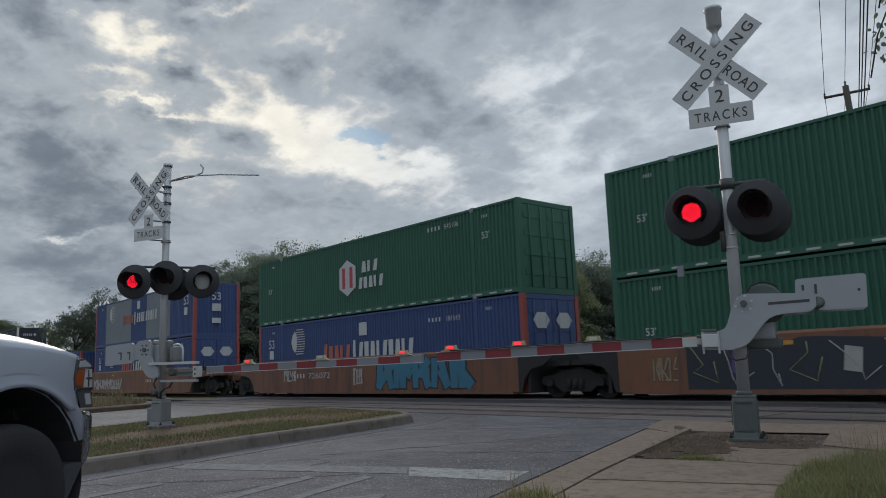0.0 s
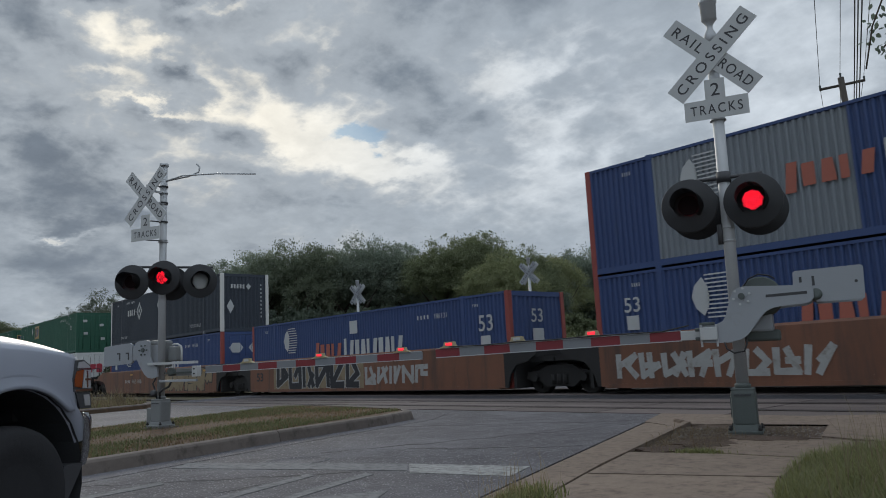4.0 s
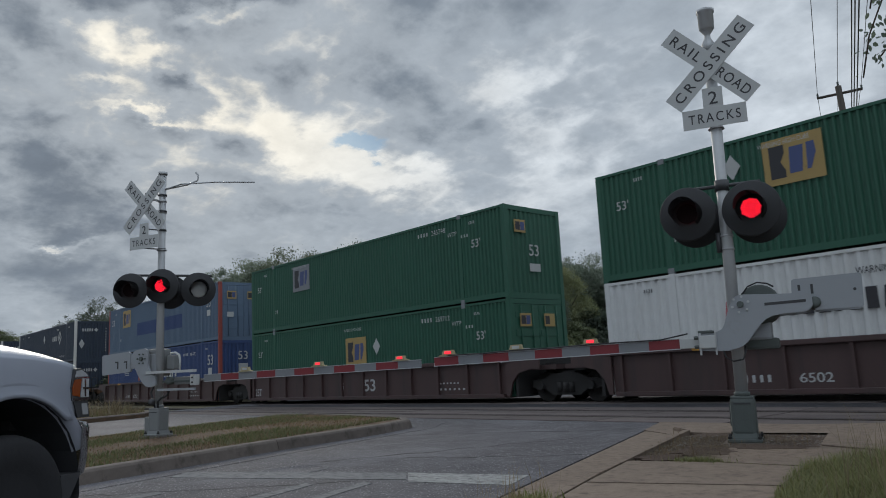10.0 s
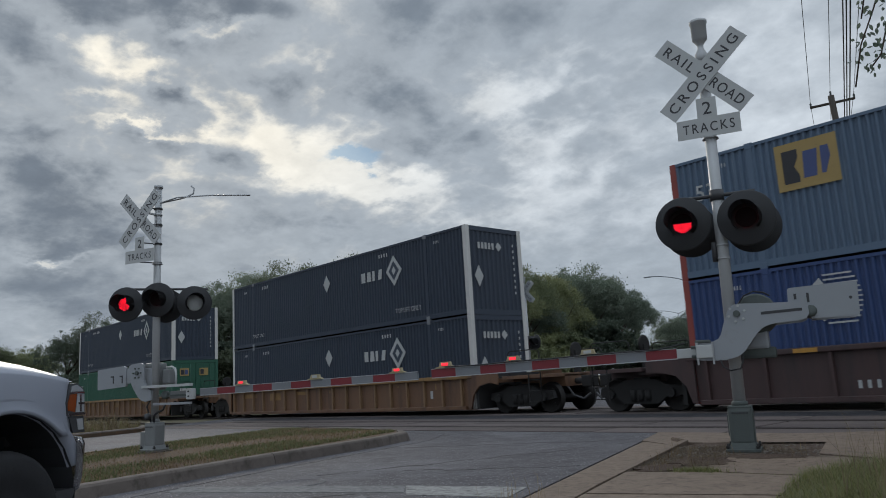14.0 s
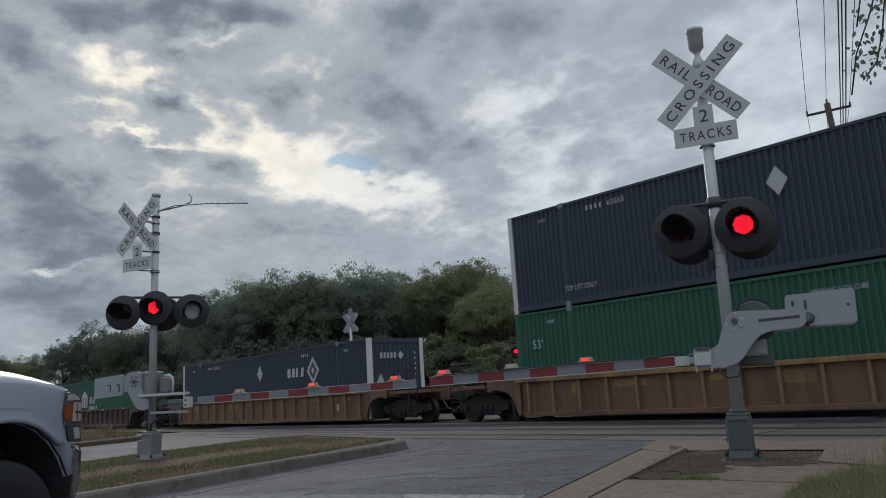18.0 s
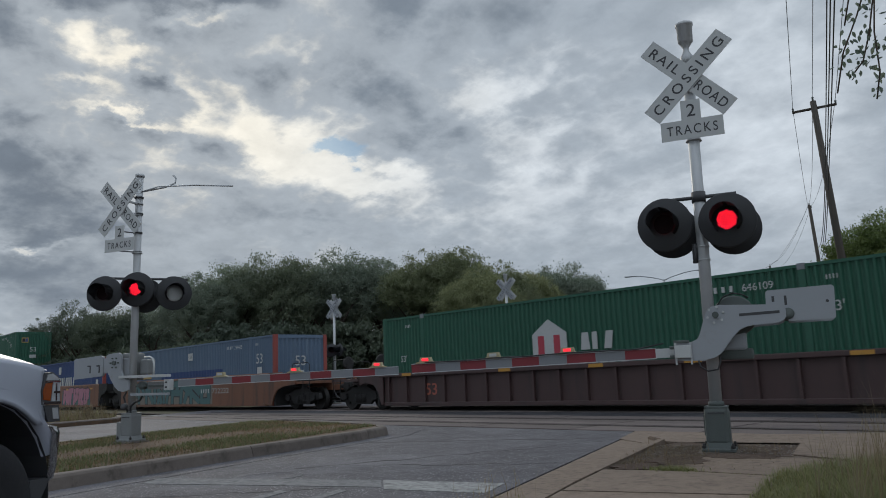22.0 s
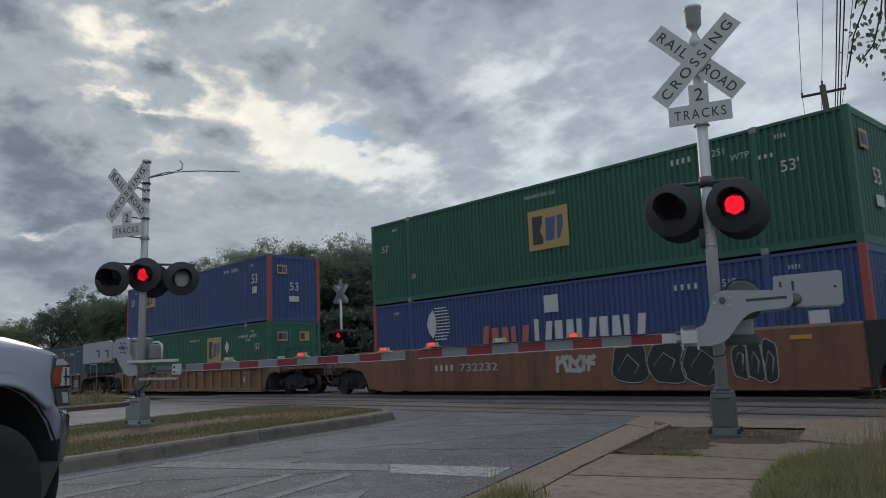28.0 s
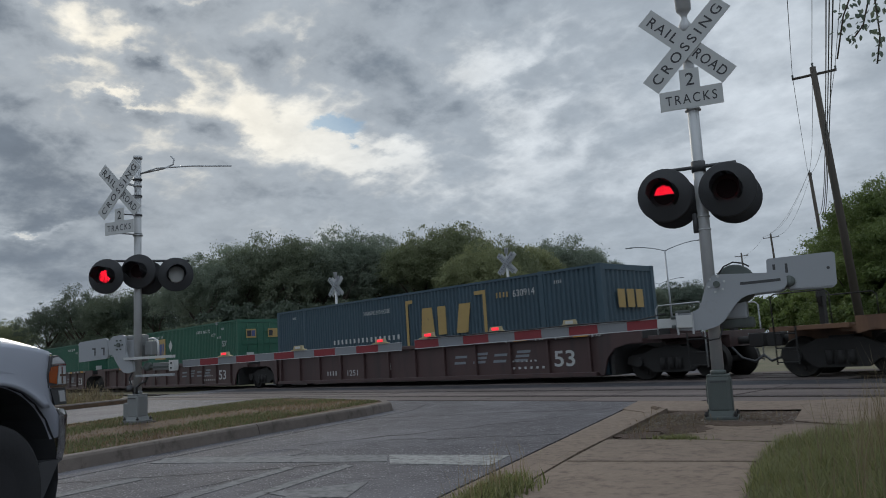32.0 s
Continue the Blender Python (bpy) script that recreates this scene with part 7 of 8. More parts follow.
    path = [(-0.165, 0.0, 0.02, -1), (-0.12, -0.002, 0.1, -1), (-0.075, 0.02, 0.6, -0.8), (-0.01, 0.12, 0.95, -0.3), (0.03, 0.35, 1, 0), (0.05, W / 2, 1, 0), (0.03, W - 0.35, 1, 0), (-0.01, W - 0.12, 0.95, 0.3), (-0.075, W - 0.02, 0.6, 0.8), (-0.12, W + 0.002, 0.1, 1), (-0.165, W, 0.02, 1)]
    rings = [[bm.verts.new((x + nxv * d, y + nyv * d, z)) for d, z in sec] for x, y, nxv, nyv in path]
    for a, b in zip(rings, rings[1:]):
        for i in range(len(sec) - 1):
            bm.faces.new((a[i], b[i], b[i + 1], a[i + 1])).smooth = True
    bmesh.ops.solidify(bm, geom=bm.faces[:], thickness=0.015)
    part("bumper", bm, M["chrome"], t, "chrome front bumper")
    part("air_dam", slab(bmesh.new(), [(-0.3, 0.3), (-0.24, 0.38), (-0.16, 0.5), (-0.14, 0.54), (-0.3, 0.54)], 0.005, W - 0.04, "y"), M["black"], t)
    # cab and bed
    side = [(-1.75, 0.45), (-1.75, 1.22), (-2.1, 1.25), (-2.75, 1.82), (-3.1, 1.9), (-4.5, 1.9), (-4.85, 1.3), (-6.0, 1.3), (-6.05, 0.5), (-5.2, 0.5), (-5.1, 0.85), (-4.8, 1.0), (-4.35, 0.98), (-4.05, 0.78), (-4.0, 0.45)]
    bm = slab(bmesh.new(), side, 0.0, W, "y")
    for v in bm.verts:
        if v.co.z > 1.3:
            v.co.y = 1.0 + (v.co.y - 1.0) * 0.8
    bmesh.ops.bevel(bm, geom=bm.edges[:], offset=0.03, segments=2, affect="EDGES")
    part("cab_body", bm, M["car_paint"], t)
    part("side_window", slab(bmesh.new(), [(-2.2, 1.3), (-2.78, 1.75), (-3.2, 1.82), (-3.2, 1.3)], 0.02, 0.14, "y"), M["glass"], t)
    part("windscreen", slab(bmesh.new(), [(-2.09, 1.27), (-2.7, 1.8), (-2.74, 1.8), (-2.13, 1.27)], 0.3, W - 0.3, "y"), M["glass"], t)
    part("underbody", boxed(-5.9, -0.3, 0.3, W - 0.3, 0.28, 0.5), M["black"], t)
    for x in (HX, -4.5):
        for y, s in ((0.12, -1), (W - 0.12, 1)):
            wh = part("wheel", lathe(bmesh.new(), [(0.2, -0.12), (0.25, -0.135), (0.35, -0.137), (0.385, -0.11), (0.4, -0.06), (0.4, 0.06), (0.385, 0.11), (0.35, 0.137), (0.25, 0.135), (0.2, 0.12)], axis="y", sides=40), M["tyre"], t, "black rubber tyre", pose(x, y, 0.40))
            part("rim", lathe(bmesh.new(), [(0.001, s * 0.06), (0.07, s * 0.07), (0.09, s * 0.1), (0.16, s * 0.05), (0.215, s * 0.11), (0.235, s * 0.125), (0.235, -s * 0.1), (0.001, -s * 0.1)], axis="y", sides=32), M["base_grey"], wh, "dark wheel rim")
            for i in range(8):
                a = 2 * math.pi * i / 8
                part("lug_nut", rod(bmesh.new(), (0.115 * math.cos(a), s * 0.06, 0.115 * math.sin(a)), (0.115 * math.cos(a), s * 0.1, 0.115 * math.sin(a)), 0.014, sides=6), M["galv"], wh)


# ---- poles, wires, street lamps ----


def utility_pole(base, top, arms, label):
    p = empty("utility_pole", Matrix.Translation(base), label, "utility pole", "wooden utility poles")
    q = Vector(top) - Vector(base)
    part("pole", rod(bmesh.new(), (0, 0, -0.3), q, 0.19, 0.13, 14), M["wood"], p)
    d = q.normalized()
    hooks = []
    for drop, half, turn in arms:
        c = q - d * drop
        u = Vector((math.cos(radians(turn)), math.sin(radians(turn)), 0))
        bm = bmesh.new()
        rod(bm, c - u * half, c + u * half, 0.06, sides=6)
        part("cross_arm", bm, M["wood"], p)
        for e in (c - u * half * 0.96, c + u * half * 0.96, q + d * 0.02):
            part("insulator", lathe(bmesh.new(), [(0.03, 0.0), (0.05, 0.06), (0.035, 0.1), (0.055, 0.15), (0.03, 0.2), (0.0, 0.21)], e, sides=10), M["base_grey"], p)
            hooks.append(Vector(base) + e + Vector((0, 0, 0.2)))
    return hooks


def wire(a, b, sag, r=0.012, label="black overhead cable strung between poles"):
    bm = bmesh.new()
    a, b = Vector(a), Vector(b)
    pts = []
    for i in range(17):
        t = i / 16
        pts.append(a.lerp(b, t) - Vector((0, 0, sag * 4 * t * (1 - t))))
    pipe(bm, pts, r, 5)
    tagged(part("overhead_wire", bm, M["wire"]), label, "cable", "overhead wires")


def street_lamp(x, y, tall, half, turn, label):
    s = empty("street_lamp", pose(x, y, 0, 0, 0, turn), label, "street lamp", "street lamps beyond the crossing")
    part("post", rod(bmesh.new(), (0, 0, -0.1), (0, 0, tall - 0.4), 0.11, 0.07, 12), M["gate_and_shaded_sign"], s)
    for k in (-1, 1):
        bm = bmesh.new()
        pipe(bm, [(0, 0, tall - 0.5)] + [(k * half * u, 0, tall - 0.45 + 0.65 * math.sin(u * math.pi / 2)) for u in (0.15, 0.35, 0.6, 0.8, 1.0)], 0.045, 8)
        part("bracket_arm", bm, M["gate_and_shaded_sign"], s)
        part("lamp_head", boxed(k * half - 0.1 + (0 if k > 0 else -0.5), k * half + 0.1 + (0.5 if k > 0 else 0), -0.13, 0.13, tall + 0.12, tall + 0.24, bevel=0.04), M["gate_and_shaded_sign"], s)


def build_poles():
    a = utility_pole((-11.3, 35.2, 0), (-11.9, 35.2, 12.8), [(0.35, 0.92, 15)], "tall leaning wooden utility pole with a cross-arm")
    b = utility_pole((-23.8, 68, 0), (-24.4, 68, 14.6), [(0.25, 0.12, 15)], "wooden utility pole in the distance")
    c = utility_pole((-45.5, 110, 0), (-46.0, 110, 15.2), [(0.5, 1.1, 15)], "wooden utility pole far down the road")
    d = utility_pole((-58.8, 128, 0), (-59.0, 128, 15.0), [(0.5, 1.1, 15)], "wooden utility pole far down the road")
    e = utility_pole((-71, 140, 0), (-71, 140, 13.5), [(0.5, 1.1, 15), (1.4, 1.1, 15)], "wooden utility pole far down the road")
    f = utility_pole((5.9, -12.0, 0), (5.9, -12.0, 12.9), [(0.35, 0.66, 15)], "wooden utility pole beside the footway")
    for i in range(3):
        wire(a[i], f[i], 0.5)
        wire(a[i], b[i], 0.9)
        wire(b[i], c[i], 1.2)
    for k in range(3):
        z = 9.6 - 0.5 * k
        wire((-11.75, 35.2, z), (5.62 + 0.05 * k, -12.0, z + 2.4), 0.6, 0.018)
        wire((-11.75, 35.2, z), (-24.1, 68, z + 1.2), 0.9, 0.022)
    wire(c[0], d[0], 1.0)
    wire(d[1], e[1], 1.0)
    street_lamp(-38.0, 66.0, 10.0, 3.2, 20, "grey double-armed street lamp")
    street_lamp(-62.0, 105.0, 10.0, 3.2, 20, "grey double-armed street lamp in the distance")


# ---- trees and grass ----


def crown_mesh(seed, rx, rz, clumps, leaf, per=46, lobes=9, open_=0.0):
    """Leaves in many small clumps on a handful of rounded lobes: billowing outline, gaps between the lobes."""
    r = np.random.RandomState(seed)
    heads = []
    for i in range(lobes):
        a = 2.4 * i + r.uniform(-0.5, 0.5)
        k = (i / max(1, lobes - 1)) ** 0.5
        size = r.uniform(0.36, 0.52)
        c = np.array([math.cos(a) * k * (1 - size) * rx * 1.15, math.sin(a) * k * (1 - size) * rx * 1.15, rz * (1.0 - size) * (r.uniform(0.6, 1.0) - 1.15 * k * r.uniform(0.3, 1.0))])
        heads.append((c, size))
    heads[0] = (np.array([0, 0, rz * 0.5]), 0.5)
    c0 = np.array([h[0] for h in heads])[np.arange(clumps) % lobes]
    size = np.array([h[1] for h in heads])[np.arange(clumps) % lobes]
    d = r.normal(size=(clumps, 3))
    d /= np.linalg.norm(d, axis=1)[:, None]
    d[:, 2] = np.where(d[:, 2] < -0.5, d[:, 2] * -0.5, d[:, 2])
    c = c0 + d * (r.uniform(0.58 + 0.2 * open_, 1.0, clumps) ** 0.5 * size)[:, None] * np.array([rx, rx, rz])
    blob = r.uniform(0.4, 1.1, clumps) * rx * 0.07
    n = clumps * per
    p = np.repeat(c, per, 0) + r.normal(size=(n, 3)) * np.repeat(blob, per)[:, None] * np.array([1, 1, 0.65])
    u = r.normal(size=(n, 3))
    u /= np.linalg.norm(u, axis=1)[:, None]
    w = np.cross(u, r.normal(size=(n, 3)))
    w /= np.linalg.norm(w, axis=1)[:, None] + 1e-9
    s = (leaf * r.uniform(0.6, 1.3, n))[:, None]
    v = np.stack([p - u * s, p + w * s * 0.6, p + u * s, p - w * s * 0.6], 1).reshape(-1, 3)
    faces = np.arange(4 * n).reshape(-1, 4).tolist()
    top = np.sort(v[:, 2])[-60]
    v[:, 2] *= rz / top
    me = bpy.data.meshes.new("crown")
    me.from_pydata(v.tolist(), [], faces)
    return me


def trunk_mesh(seed, tall, r0):
    rnd = random.Random(seed)
    bm = bmesh.new()
    top = Vector((rnd.uniform(-0.5, 0.5), rnd.uniform(-0.5, 0.5), tall * 0.55))
    rod(bm, (0, 0, -0.2), top, r0, r0 * 0.6, 10)
    for _ in range(7):
        a = rnd.uniform(0, 6.28)
        start = top * rnd.uniform(0.6, 1.0)
        mid = start + Vector((math.cos(a) * tall * 0.16, math.sin(a) * tall * 0.16, tall * 0.18))
        end = mid + Vector((math.cos(a + 0.4) * tall * 0.14, math.sin(a + 0.4) * tall * 0.14, tall * 0.16))
        rod(bm, start, mid, r0 * 0.4, r0 * 0.25, 7)
        rod(bm, mid, end, r0 * 0.25, r0 * 0.08, 6)
    me = bpy.data.meshes.new("trunk")
    bm.to_mesh(me)
    bm.free()
    me.materials.append(M["bark"])
    return me


TREE_KINDS = {}


def tree(x, y, tall, kind, turn, label, group="trees beyond the tracks", wide=1.0):
    """kind: leaf material and seed."""
    if kind not in TREE_KINDS:
        mat, seed = kind
        thin = seed in (1, 7)
        cm = crown_mesh(seed, 4.2, 3.6, 420 if thin else 900, 0.062, 60, 9 + seed % 4, 0.9 if thin else 0.25)
        cm.materials.append(M[mat])
        TREE_KINDS[kind] = (trunk_mesh(seed, 9.0, 0.26), cm)
    tm, cm = TREE_KINDS[kind]
    s = tall / 9.4
    t = empty("tree", pose(x, y, -0.1, 0, 0, turn) @ Matrix.Diagonal((s * wide, s * wide, s, 1)), label, "tree", group)
    piece("trunk", tm, None, t)
    piece("crown", cm, None, t, "", pose(0, 0, 5.8))
    return t


def bush(x, y, tall, turn, leaf="leaf_a"):
    """Undergrowth that reaches down to the ground."""
    key = ("bush", leaf)
    if key not in TREE_KINDS:
        cm = crown_mesh(31, 2.6, 1.9, 150, 0.085, 80, 6)
        cm.materials.append(M["leaf_d" if leaf == "leaf_a" else leaf])
        TREE_KINDS[key] = (trunk_mesh(31, 2.2, 0.1), cm)
    tm, cm = TREE_KINDS[key]
    t = empty("bush", pose(x, y, -0.1, 0, 0, turn) @ Matrix.Scale(tall / 3.6, 4), "dark bush at the edge of the wood" if leaf == "leaf_a" else "green bush beside the road", "bush", "undergrowth beyond the tracks")
    piece("stem", tm, None, t)
    piece("foliage", cm, None, t, "", pose(0, 0, 1.75))


def polar(az, d):
    return math.sin(radians(az)) * d, math.cos(radians(az)) * d


def build_trees():
    rnd = random.Random(21)
    dark, olive, bright = "dense dark green tree behind the tracks", "olive green leafy tree behind the tracks", "bright green leafy tree beside the road"
    # azimuth, distance, height, width, leaf, seed
    wood = [(-81.4, 118, 10.2, 1.2, "b", 3), (-79.2, 116, 9.6, 1.2, "b", 4), (-77, 118, 9.4, 1.2, "b", 3), (-74.3, 72, 7.7, 0.9, "d", 1), (-72.4, 70, 8.8, 0.9, "d", 1), (-69.9, 66, 8.0, 1.0, "d", 2),
            (-67.4, 64, 8.2, 1.0, "d", 1), (-64.7, 54, 9.0, 0.8, "a", 8), (-62.0, 56, 10.0, 0.9, "a", 2), (-59.4, 54, 10.3, 0.85, "d", 2), (-56.9, 57, 10.2, 0.85, "a", 8), (-54.3, 55, 10.7, 0.85, "a", 2)]
    wood += [(-51.4, 58, 10.6, 0.85, "a", 8), (-48.0, 53, 10.2, 0.8, "b", 3), (-45.2, 54, 10.4, 0.95, "b", 4), (-43.6, 48, 8.2, 0.9, "b", 3), (-42.0, 54, 9.3, 0.85, "b", 3), (-39.8, 60, 9.2, 0.8, "b", 4), (-37.4, 68, 10.9, 0.95, "a", 2),
             (-35.4, 71, 9.6, 0.8, "a", 8), (-31.2, 120, 9.2, 0.9, "a", 2), (-29.8, 125, 10.2, 0.9, "a", 8), (-28.3, 122, 9.8, 0.9, "a", 2)]
    for az, d, h, w, leaf, seed in wood:
        x, y = polar(az, d)
        tree(x, y, h, ("leaf_" + leaf, seed), rnd.uniform(0, 360), olive if leaf == "b" else dark, wide=w)
        if -75 < az < -35:
            low = 0.75 if az < -66 else 0.9
            x, y = polar(az + 1.3, d + 8)
            tree(x, y, h * rnd.uniform(low, low + 0.08), ("leaf_a", 8 if seed != 8 else 2), rnd.uniform(0, 360), dark, wide=w * 1.15)
            for k in (-1.0, 0.0, 1.0):
                x, y = polar(az + k + rnd.uniform(-0.3, 0.3), d - rnd.uniform(3, 7))
                bush(x, y, h * rnd.uniform(0.38, 0.5), rnd.uniform(0, 360), "leaf_b" if leaf == "b" else "leaf_a")
    for az in (-33.5, -32, -30.5, -29, -27.5):
        x, y = polar(az, 112)
        bush(x, y, rnd.uniform(4.5, 6), rnd.uniform(0, 360))
    for az, d, h, seed in ((-21.2, 68, 5.4, 6), (-19.3, 60, 6.9, 5), (-17.0, 54, 9.2, 6), (-15.2, 52, 10.0, 5), (-13.2, 54, 10.8, 6), (-10.5, 55, 11, 5), (-17.6, 50, 6.2, 5)):
        x, y = polar(az, d)
        tree(x, y, h, ("leaf_c", seed), rnd.uniform(0, 360), bright, "trees beside the road")
    for az, d, h in ((-26.6, 74, 3.2), (-25, 72, 3.8), (-23.4, 68, 4.0), (-22, 62, 4.0), (-20.4, 58, 4.2), (-19, 54, 4.0), (-17.4, 50, 4.2), (-15.8, 48, 4.4), (-14.2, 48, 4.4)):
        x, y = polar(az, d)
        bush(x, y, h, rnd.uniform(0, 360), "leaf_c")


def build_street_tree():
    """A small tree beside the footway, outside the view; a drooping twig of it hangs into the picture."""
    bx, by = polar(-7, 7.4)
    t = empty("street_tree", Matrix.Translation((bx, by, 0.1)), "small tree with thin drooping leafy twigs beside the footway", "tree")
    rnd = random.Random(8)

    def spot(az, d, z):
        x, y = polar(az, d)
        return Vector((x - bx, y - by, z - 0.1))
    fork = Vector((0.1, -0.1, 3.4))
    bm = rod(bmesh.new(), (0, 0, -0.1), fork, 0.13, 0.09, 12)
    part("trunk", bm, M["bark"], t)
    limb = [fork, spot(-9, 6.9, 4.6), spot(-10.5, 6.4, 4.85), spot(-11.6, 6.0, 4.6)]
    part("limb", pipe(bmesh.new(), limb, 0.035, 8), M["bark"], t)
    for az, z in ((4, 5.5), (-6, 6.2), (12, 5.2)):
        part("limb", pipe(bmesh.new(), [fork, spot(az, 7.6, z - 0.9), spot(az * 1.5, 8.2, z)], 0.03, 8), M["bark"], t)
    crown = crown_mesh(77, 1.5, 0.9, 90, 0.05, 40, 5)
    crown.materials.append(M["leaf_a"])
    piece("crown", crown, None, t, "", Matrix.Translation(spot(3, 8.2, 6.6)))

    def leaf(bm, p):
        u = Vector((rnd.gauss(0, 1), rnd.gauss(0, 1), rnd.gauss(-0.9, 0.9))).normalized()
        v = u.orthogonal().normalized()
        w = u.cross(v)
        s = rnd.uniform(0.03, 0.055)
        a = [p, p + u * s * 0.35 + v * s * 0.3, p + u * s * 0.75 + v * s * 0.26, p + u * s * 1.15 + w * s * 0.12, p + u * s * 0.75 - v * s * 0.26, p + u * s * 0.35 - v * s * 0.3]
        bm.faces.new([bm.verts.new(q) for q in a])
    runs = [[(-14.5, 5.1), (-15.6, 4.75), (-16.6, 4.3), (-17.3, 3.95), (-17.9, 3.75), (-18.5, 3.68)],
            [(-14.5, 5.1), (-16.0, 4.95), (-17.2, 4.6), (-18.1, 4.3), (-18.7, 4.05)],
            [(-16.6, 4.3), (-17.0, 3.95), (-17.0, 3.65), (-17.4, 3.45)],
            [(-14.5, 5.1), (-15.2, 4.6), (-16.0, 4.1), (-16.4, 3.8)],
            [(-14.5, 5.1), (-14.9, 4.8), (-15.2, 4.4), (-15.3, 4.1), (-15.6, 3.85)],
            [(-15.6, 4.75), (-16.8, 4.4), (-17.9, 4.1), (-19.0, 3.85), (-19.7, 3.55)]]
    for run_ in runs:
        pts = [spot(a + 2.6, 6.0, z - 0.62) for a, z in run_]
        tw = part("twig", pipe(bmesh.new(), pts, 0.006, 5), M["bark"], t)
        lv = bmesh.new()
        for p, q in zip(pts[1:], pts[2:]):
            for _ in range(12):
                leaf(lv, p.lerp(q, rnd.random()) + Vector((rnd.gauss(0, 0.03), rnd.gauss(0, 0.03), rnd.gauss(0, 0.03))))
        tagged(part("leaves", lv, M["leaf_a"], tw, "small dark leaves"), kind="stuff")


def blades(name, spots, tall, mat, label, seed, lean=0.35, width=0.006):
    """Grass as single blades on given spots (x, y, z, factor)."""
    r = np.random.RandomState(seed)
    n = len(spots)
    s = np.array(spots)
    a = r.uniform(0, 2 * math.pi, n)
    h = tall * s[:, 3] * r.uniform(0.45, 1.15, n)
    d = np.stack([np.cos(a), np.sin(a), np.zeros(n)], 1)
    side = np.stack([-np.sin(a), np.cos(a), np.zeros(n)], 1)
    b = s[:, :3]
    up = np.array([0, 0, 1.0])
    wv = width * (0.6 + 0.8 * r.rand(n))[:, None]
    lk = (lean * h * r.uniform(0.3, 1.3, n))[:, None]
    v = np.empty((n, 5, 3))
    v[:, 0], v[:, 1] = b - side * wv, b + side * wv
    m = b + d * lk * 0.35 + up * (h * 0.6)[:, None]
    v[:, 2], v[:, 3] = m + side * wv * 0.7, m - side * wv * 0.7
    v[:, 4] = b + d * lk + up * h[:, None]
    faces = []
    for i in range(n):
        k = 5 * i
        faces += [(k, k + 1, k + 2, k + 3), (k + 3, k + 2, k + 4)]
    me = bpy.data.meshes.new(name)
    me.from_pydata(v.reshape(-1, 3).tolist(), [], faces)
    me.materials.append(M[mat])
    return tagged(new(name, me), label, "grass", kind="stuff")


def scatter(n, fn, seed):
    r = random.Random(seed)
    out = []
    while len(out) < n:
        q = fn(r)
        if q:
            out.append(q)
    return out


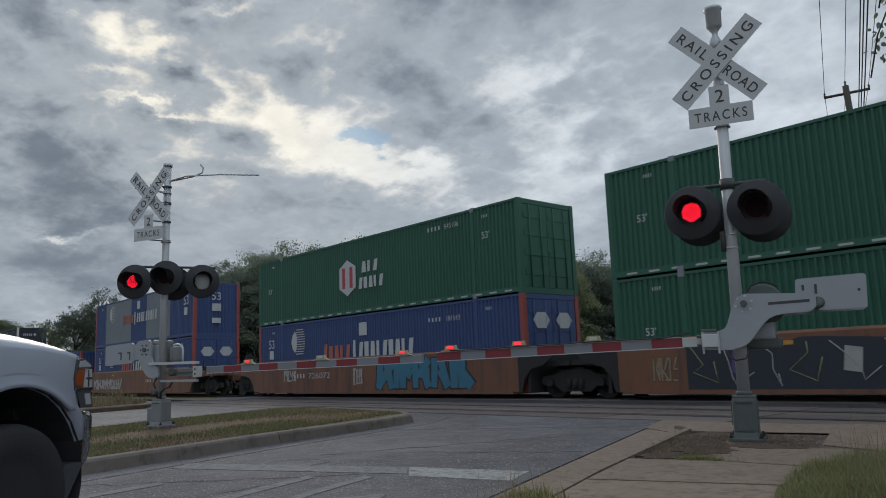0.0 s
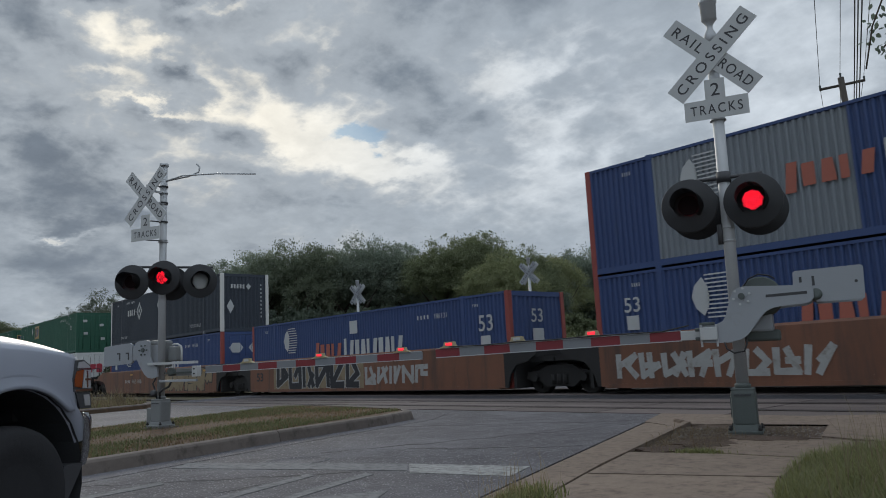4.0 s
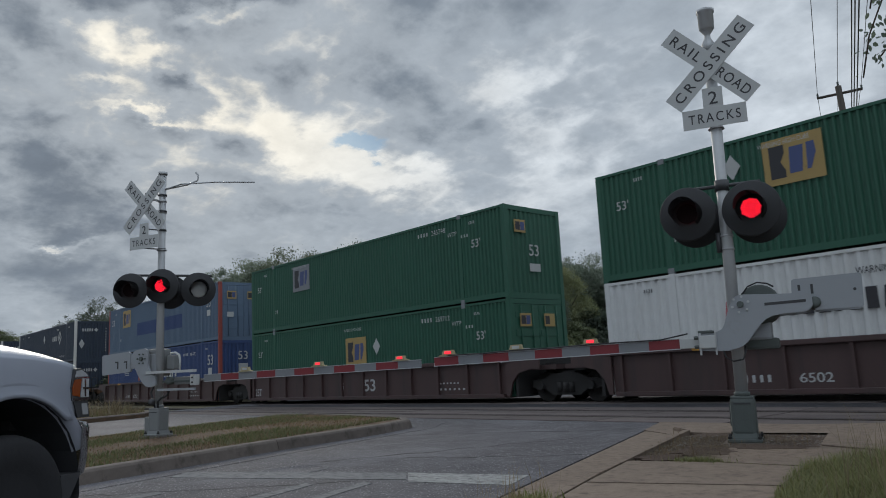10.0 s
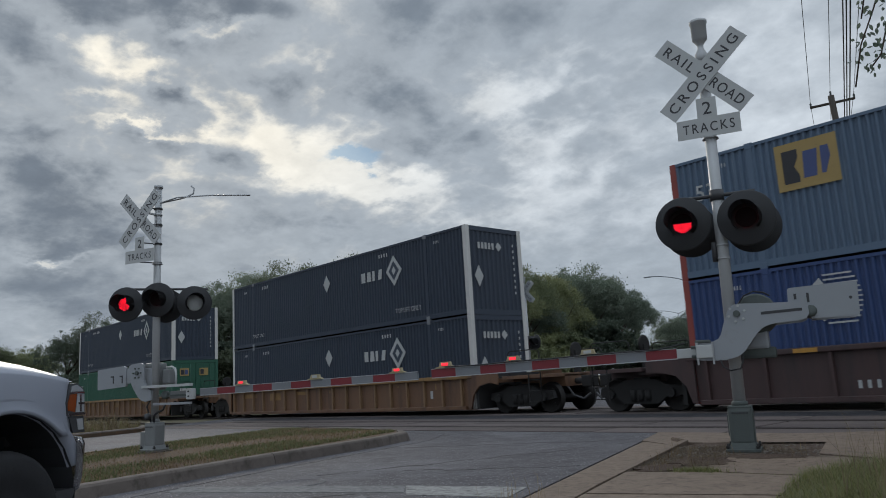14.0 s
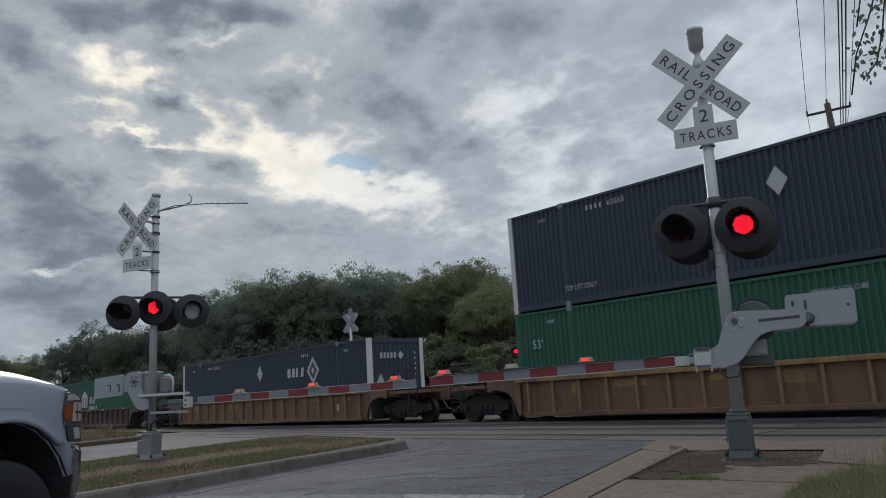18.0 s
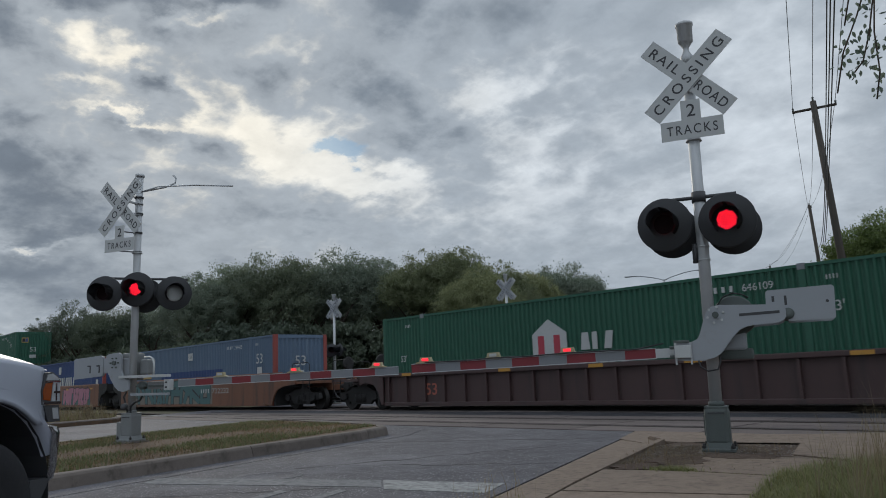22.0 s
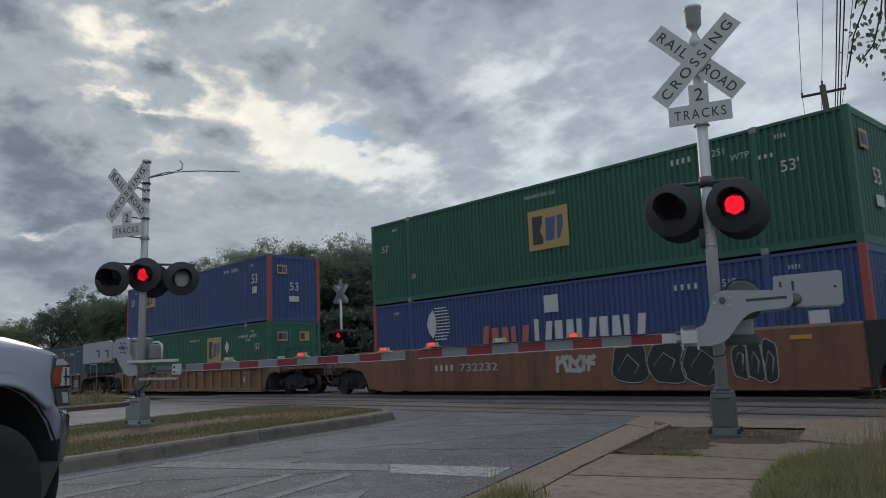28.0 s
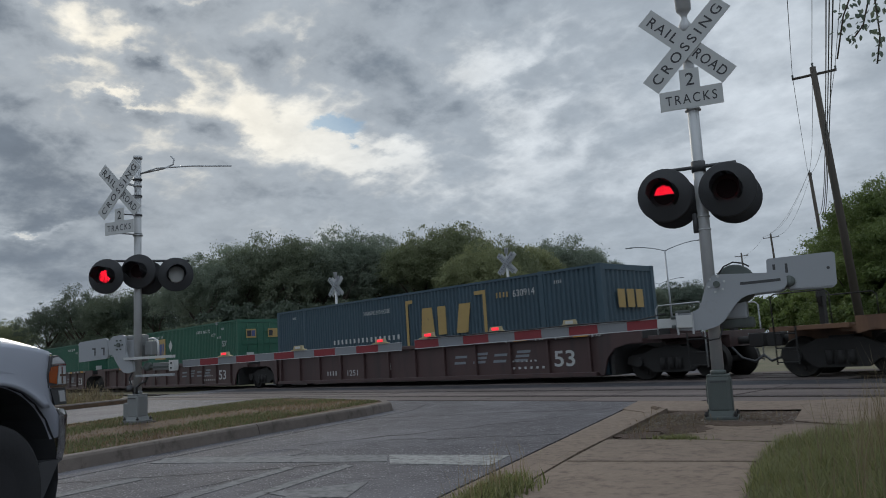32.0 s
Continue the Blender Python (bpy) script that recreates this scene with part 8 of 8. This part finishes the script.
def build_grass():
    def lawn(r):
        a, b = r.uniform(1.8, 8.3), r.uniform(-0.32, 4.0)
        lo = -0.3 if a < 5.7 else -0.3 + (a - 5.7) * 0.17 if a < 6.7 else -0.13 + (a - 6.7) * 1.1 if a < 7.6 else 0.86 + (a - 7.6) * 2.4
        lo += 0.14 * noise.noise((a * 2.2, 0.0, 3.0)) + 0.09 * noise.noise((a * 7.0, 0.0, 9.0))
        if b < lo:
            return None
        p = road_point(a, b, 0.12)
        return (p.x, p.y, p.z, (0.45 + min(1.0, (b - lo) * 1.2) * 0.65) * (1.0 + 0.55 * noise.noise((a * 4.0, b * 4.0, 5.0))))
    blades("grass", scatter(85000, lawn, 1), 0.2, "grass", "long green grass beside the footway", 1, 0.85, 0.0026)

    def behind(r):
        p = road_point(r.uniform(-9, 2.0), r.uniform(-0.2, 6.0), 0.12)
        return (p.x, p.y, p.z, 1.0)
    blades("short_grass", scatter(45000, behind, 21), 0.1, "grass", "short green grass on the verge", 21, 0.8, 0.009)

    def stems(r):
        q = lawn(r)
        return q if q and q[3] > 0.8 else None
    blades("dry_grass", scatter(4200, stems, 2), 0.6, "grass_dry", "tall dry grass stems with seed heads", 2, 0.45, 0.002)

    def island(r):
        a, b = r.uniform(-1, 15.4), r.uniform(-12.1, -7.45)
        if a > 13.2 + (-7.4 - b) * 0.5 or a > 15.3:
            return None
        p = road_point(a, b, 0.125)
        f = noise.noise((a * 0.45, b * 0.9, 2.0)) - 0.6 * math.exp(-((a - 9.4) / 2.6) ** 2 - ((b + 9.6) / 1.1) ** 2)
        return (p.x, p.y, p.z, 1.0) if f > -0.1 + r.uniform(-0.3, 0.3) else None
    blades("median_grass", scatter(38000, island, 3), 0.06, "grass", "short patchy grass on the median", 3, 0.6, 0.006)

    def island_dry(r):
        a, b = r.uniform(-1, 15.2), r.uniform(-12.1, -7.45)
        if a > 13.2 + (-7.4 - b) * 0.5:
            return None
        p = road_point(a, b, 0.125)
        bare = math.exp(-((a - 9.4) / 2.6) ** 2 - ((b + 9.6) / 1.1) ** 2)
        return (p.x, p.y, p.z, 1.0 - 0.5 * bare) if r.random() > 0.75 * bare else None
    blades("median_dry_grass", scatter(26000, island_dry, 4), 0.055, "grass_brown", "dry brown grass on the median", 4, 0.9, 0.006)

    def far(r):
        a, b = r.uniform(4, 21.5), r.uniform(-34, -20.8)
        p = road_point(a, b, 0.1)
        return (p.x, p.y, p.z, 0.35 + 1.3 * max(0.0, 0.25 + noise.noise((a * 0.9, b * 0.7, 7.0)))) if a < 18.6 + min(1.8, (-20.6 - b) * 1.1) else None
    blades("far_grass", scatter(30000, far, 5), 0.44, "grass_dry", "dry grass verge across the road", 5, 0.9, 0.009)
    blades("far_green_grass", scatter(9000, far, 6), 0.26, "grass", "green weeds in the far verge", 6, 0.9, 0.009)

    def kerbside(r):
        a = r.choice((4.1, 4.35, 4.6)) + r.gauss(0, 0.17)
        b = -1.76 + r.gauss(0, 0.09)
        p = road_point(a, b, 0.02 if b < -1.85 else 0.12)
        return (p.x, p.y, p.z, 1.0)
    blades("kerb_weeds", scatter(2200, kerbside, 7), 0.095, "grass", "tuft of weeds growing at the kerb", 7, 0.5, 0.005)
    blades("kerb_dry_weeds", scatter(90, kerbside, 8), 0.3, "grass_dry", "dry weed stems at the kerb", 8, 0.35, 0.002)

    def joint(r):
        tuft = r.random() < 0.7
        b = r.gauss(-1.0, 0.1) if tuft else r.uniform(-1.25, -0.1)
        p = road_point(7.0 + (b + 1.0) * -0.3 * (b > -1.0) + r.gauss(0, 0.05 if tuft else 0.02), b, 0.1)
        return (p.x, p.y, p.z, 1.0 if tuft else 0.45)
    blades("joint_grass", scatter(900, joint, 9), 0.06, "grass", "short grass in the slab joint", 9, 0.6, 0.005)

    def patch(r):
        a, b = r.uniform(7.0, 9.4), r.uniform(-1.62, -0.15)
        p = road_point(a, b, 0.123 if a < 8.2 and b > -1.2 else 0.1)
        thin = (b + 1.5) * 0.55 + 0.5 * noise.noise((a * 3.0, b * 3.0, 1.0))
        if a < 8.2 and b > -0.9 and r.random() > 0.12:
            return None
        return (p.x, p.y, p.z, 1.0) if r.random() > thin else None
    blades("patch_dry_grass", scatter(6500, patch, 10), 0.018, "grass_brown", "thin dead grass lying on the soil", 10, 5.0, 0.0022)
    blades("patch_dry_stems", scatter(160, patch, 11), 0.1, "grass_brown", "dead brown grass stems on the soil", 11, 0.9, 0.003)


def build_gravel():
    """Loose stones on the bare soil round the mast."""
    r = random.Random(12)
    bm = bmesh.new()
    for _ in range(760):
        a, b = r.uniform(7.1, 9.5), r.uniform(-1.6, 0.0)
        if b > -0.95 and a < 8.2:
            continue
        p = road_point(a, b, 0.102)
        s = r.uniform(0.006, 0.019) * (1.0 if r.random() > 0.1 else 1.6)
        vs = [bm.verts.new(p + Vector((x * r.uniform(0.6, 1), y * r.uniform(0.6, 1), z * r.uniform(0.4, 0.7))) * s) for x, y, z in ((1, 0, 0), (0, 1, 0), (-1, 0, 0), (0, -1, 0), (0, 0, 1), (0, 0, -0.5))]
        for i in range(4):
            bm.faces.new((vs[i], vs[(i + 1) % 4], vs[4]))
            bm.faces.new((vs[(i + 1) % 4], vs[i], vs[5]))
    tagged(part("gravel", bm, M["gravel"]), "loose grey gravel on bare soil", "gravel", kind="stuff")


build_gravel()
build_pickup()
build_poles()
build_trees()
build_street_tree()
build_grass()

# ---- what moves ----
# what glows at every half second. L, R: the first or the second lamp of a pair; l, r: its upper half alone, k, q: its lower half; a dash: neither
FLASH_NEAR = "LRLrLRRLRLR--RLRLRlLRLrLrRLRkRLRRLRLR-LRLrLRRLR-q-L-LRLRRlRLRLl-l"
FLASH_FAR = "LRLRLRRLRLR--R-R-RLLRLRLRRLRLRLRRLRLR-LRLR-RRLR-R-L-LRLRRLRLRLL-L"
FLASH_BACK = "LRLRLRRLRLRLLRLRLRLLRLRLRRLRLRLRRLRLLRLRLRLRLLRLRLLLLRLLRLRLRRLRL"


def motions():
    stops = [0, 2, 4, 6, 8, 10, 11, 11.25, 11.5, 12, 13, 13.4, 13.7, 14, 15, 16, 18, 20, 22, 24, 26, 28, 30, 32]
    for ob, at in MOVERS:
        walk(ob, [(t, Matrix.Translation(at + Vector((run(t), 0, 0)))) for t in stops])
    # wheels roll: the two wheelsets of a truck are keyed once, and their like share the keys
    first = {}
    for ws, k in AXLES:
        if k not in first:
            place = ws.matrix_basis.translation.copy()
            walk(ws, [(i / FPS, Matrix.Translation(place) @ Matrix.Rotation(run(i / FPS) / 0.42, 4, "Y")) for i in range(32 * FPS + 1)])
            first[k] = ws
        else:
            ws.rotation_mode = "QUATERNION"
            ws.animation_data_create()
            ws.animation_data.action = first[k].animation_data.action
            ws.animation_data.action_slot = first[k].animation_data.action_slot
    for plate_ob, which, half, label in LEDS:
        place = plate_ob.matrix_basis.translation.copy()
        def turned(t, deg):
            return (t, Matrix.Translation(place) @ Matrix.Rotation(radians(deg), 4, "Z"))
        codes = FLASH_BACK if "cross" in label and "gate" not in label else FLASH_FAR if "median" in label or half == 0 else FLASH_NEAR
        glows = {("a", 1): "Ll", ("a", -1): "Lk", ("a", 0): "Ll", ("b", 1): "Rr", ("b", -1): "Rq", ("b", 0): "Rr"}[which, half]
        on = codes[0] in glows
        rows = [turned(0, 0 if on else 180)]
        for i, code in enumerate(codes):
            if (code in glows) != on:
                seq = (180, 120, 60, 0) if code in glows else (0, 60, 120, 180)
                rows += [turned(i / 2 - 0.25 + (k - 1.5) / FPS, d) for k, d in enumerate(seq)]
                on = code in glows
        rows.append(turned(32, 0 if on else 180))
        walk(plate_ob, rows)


motions()
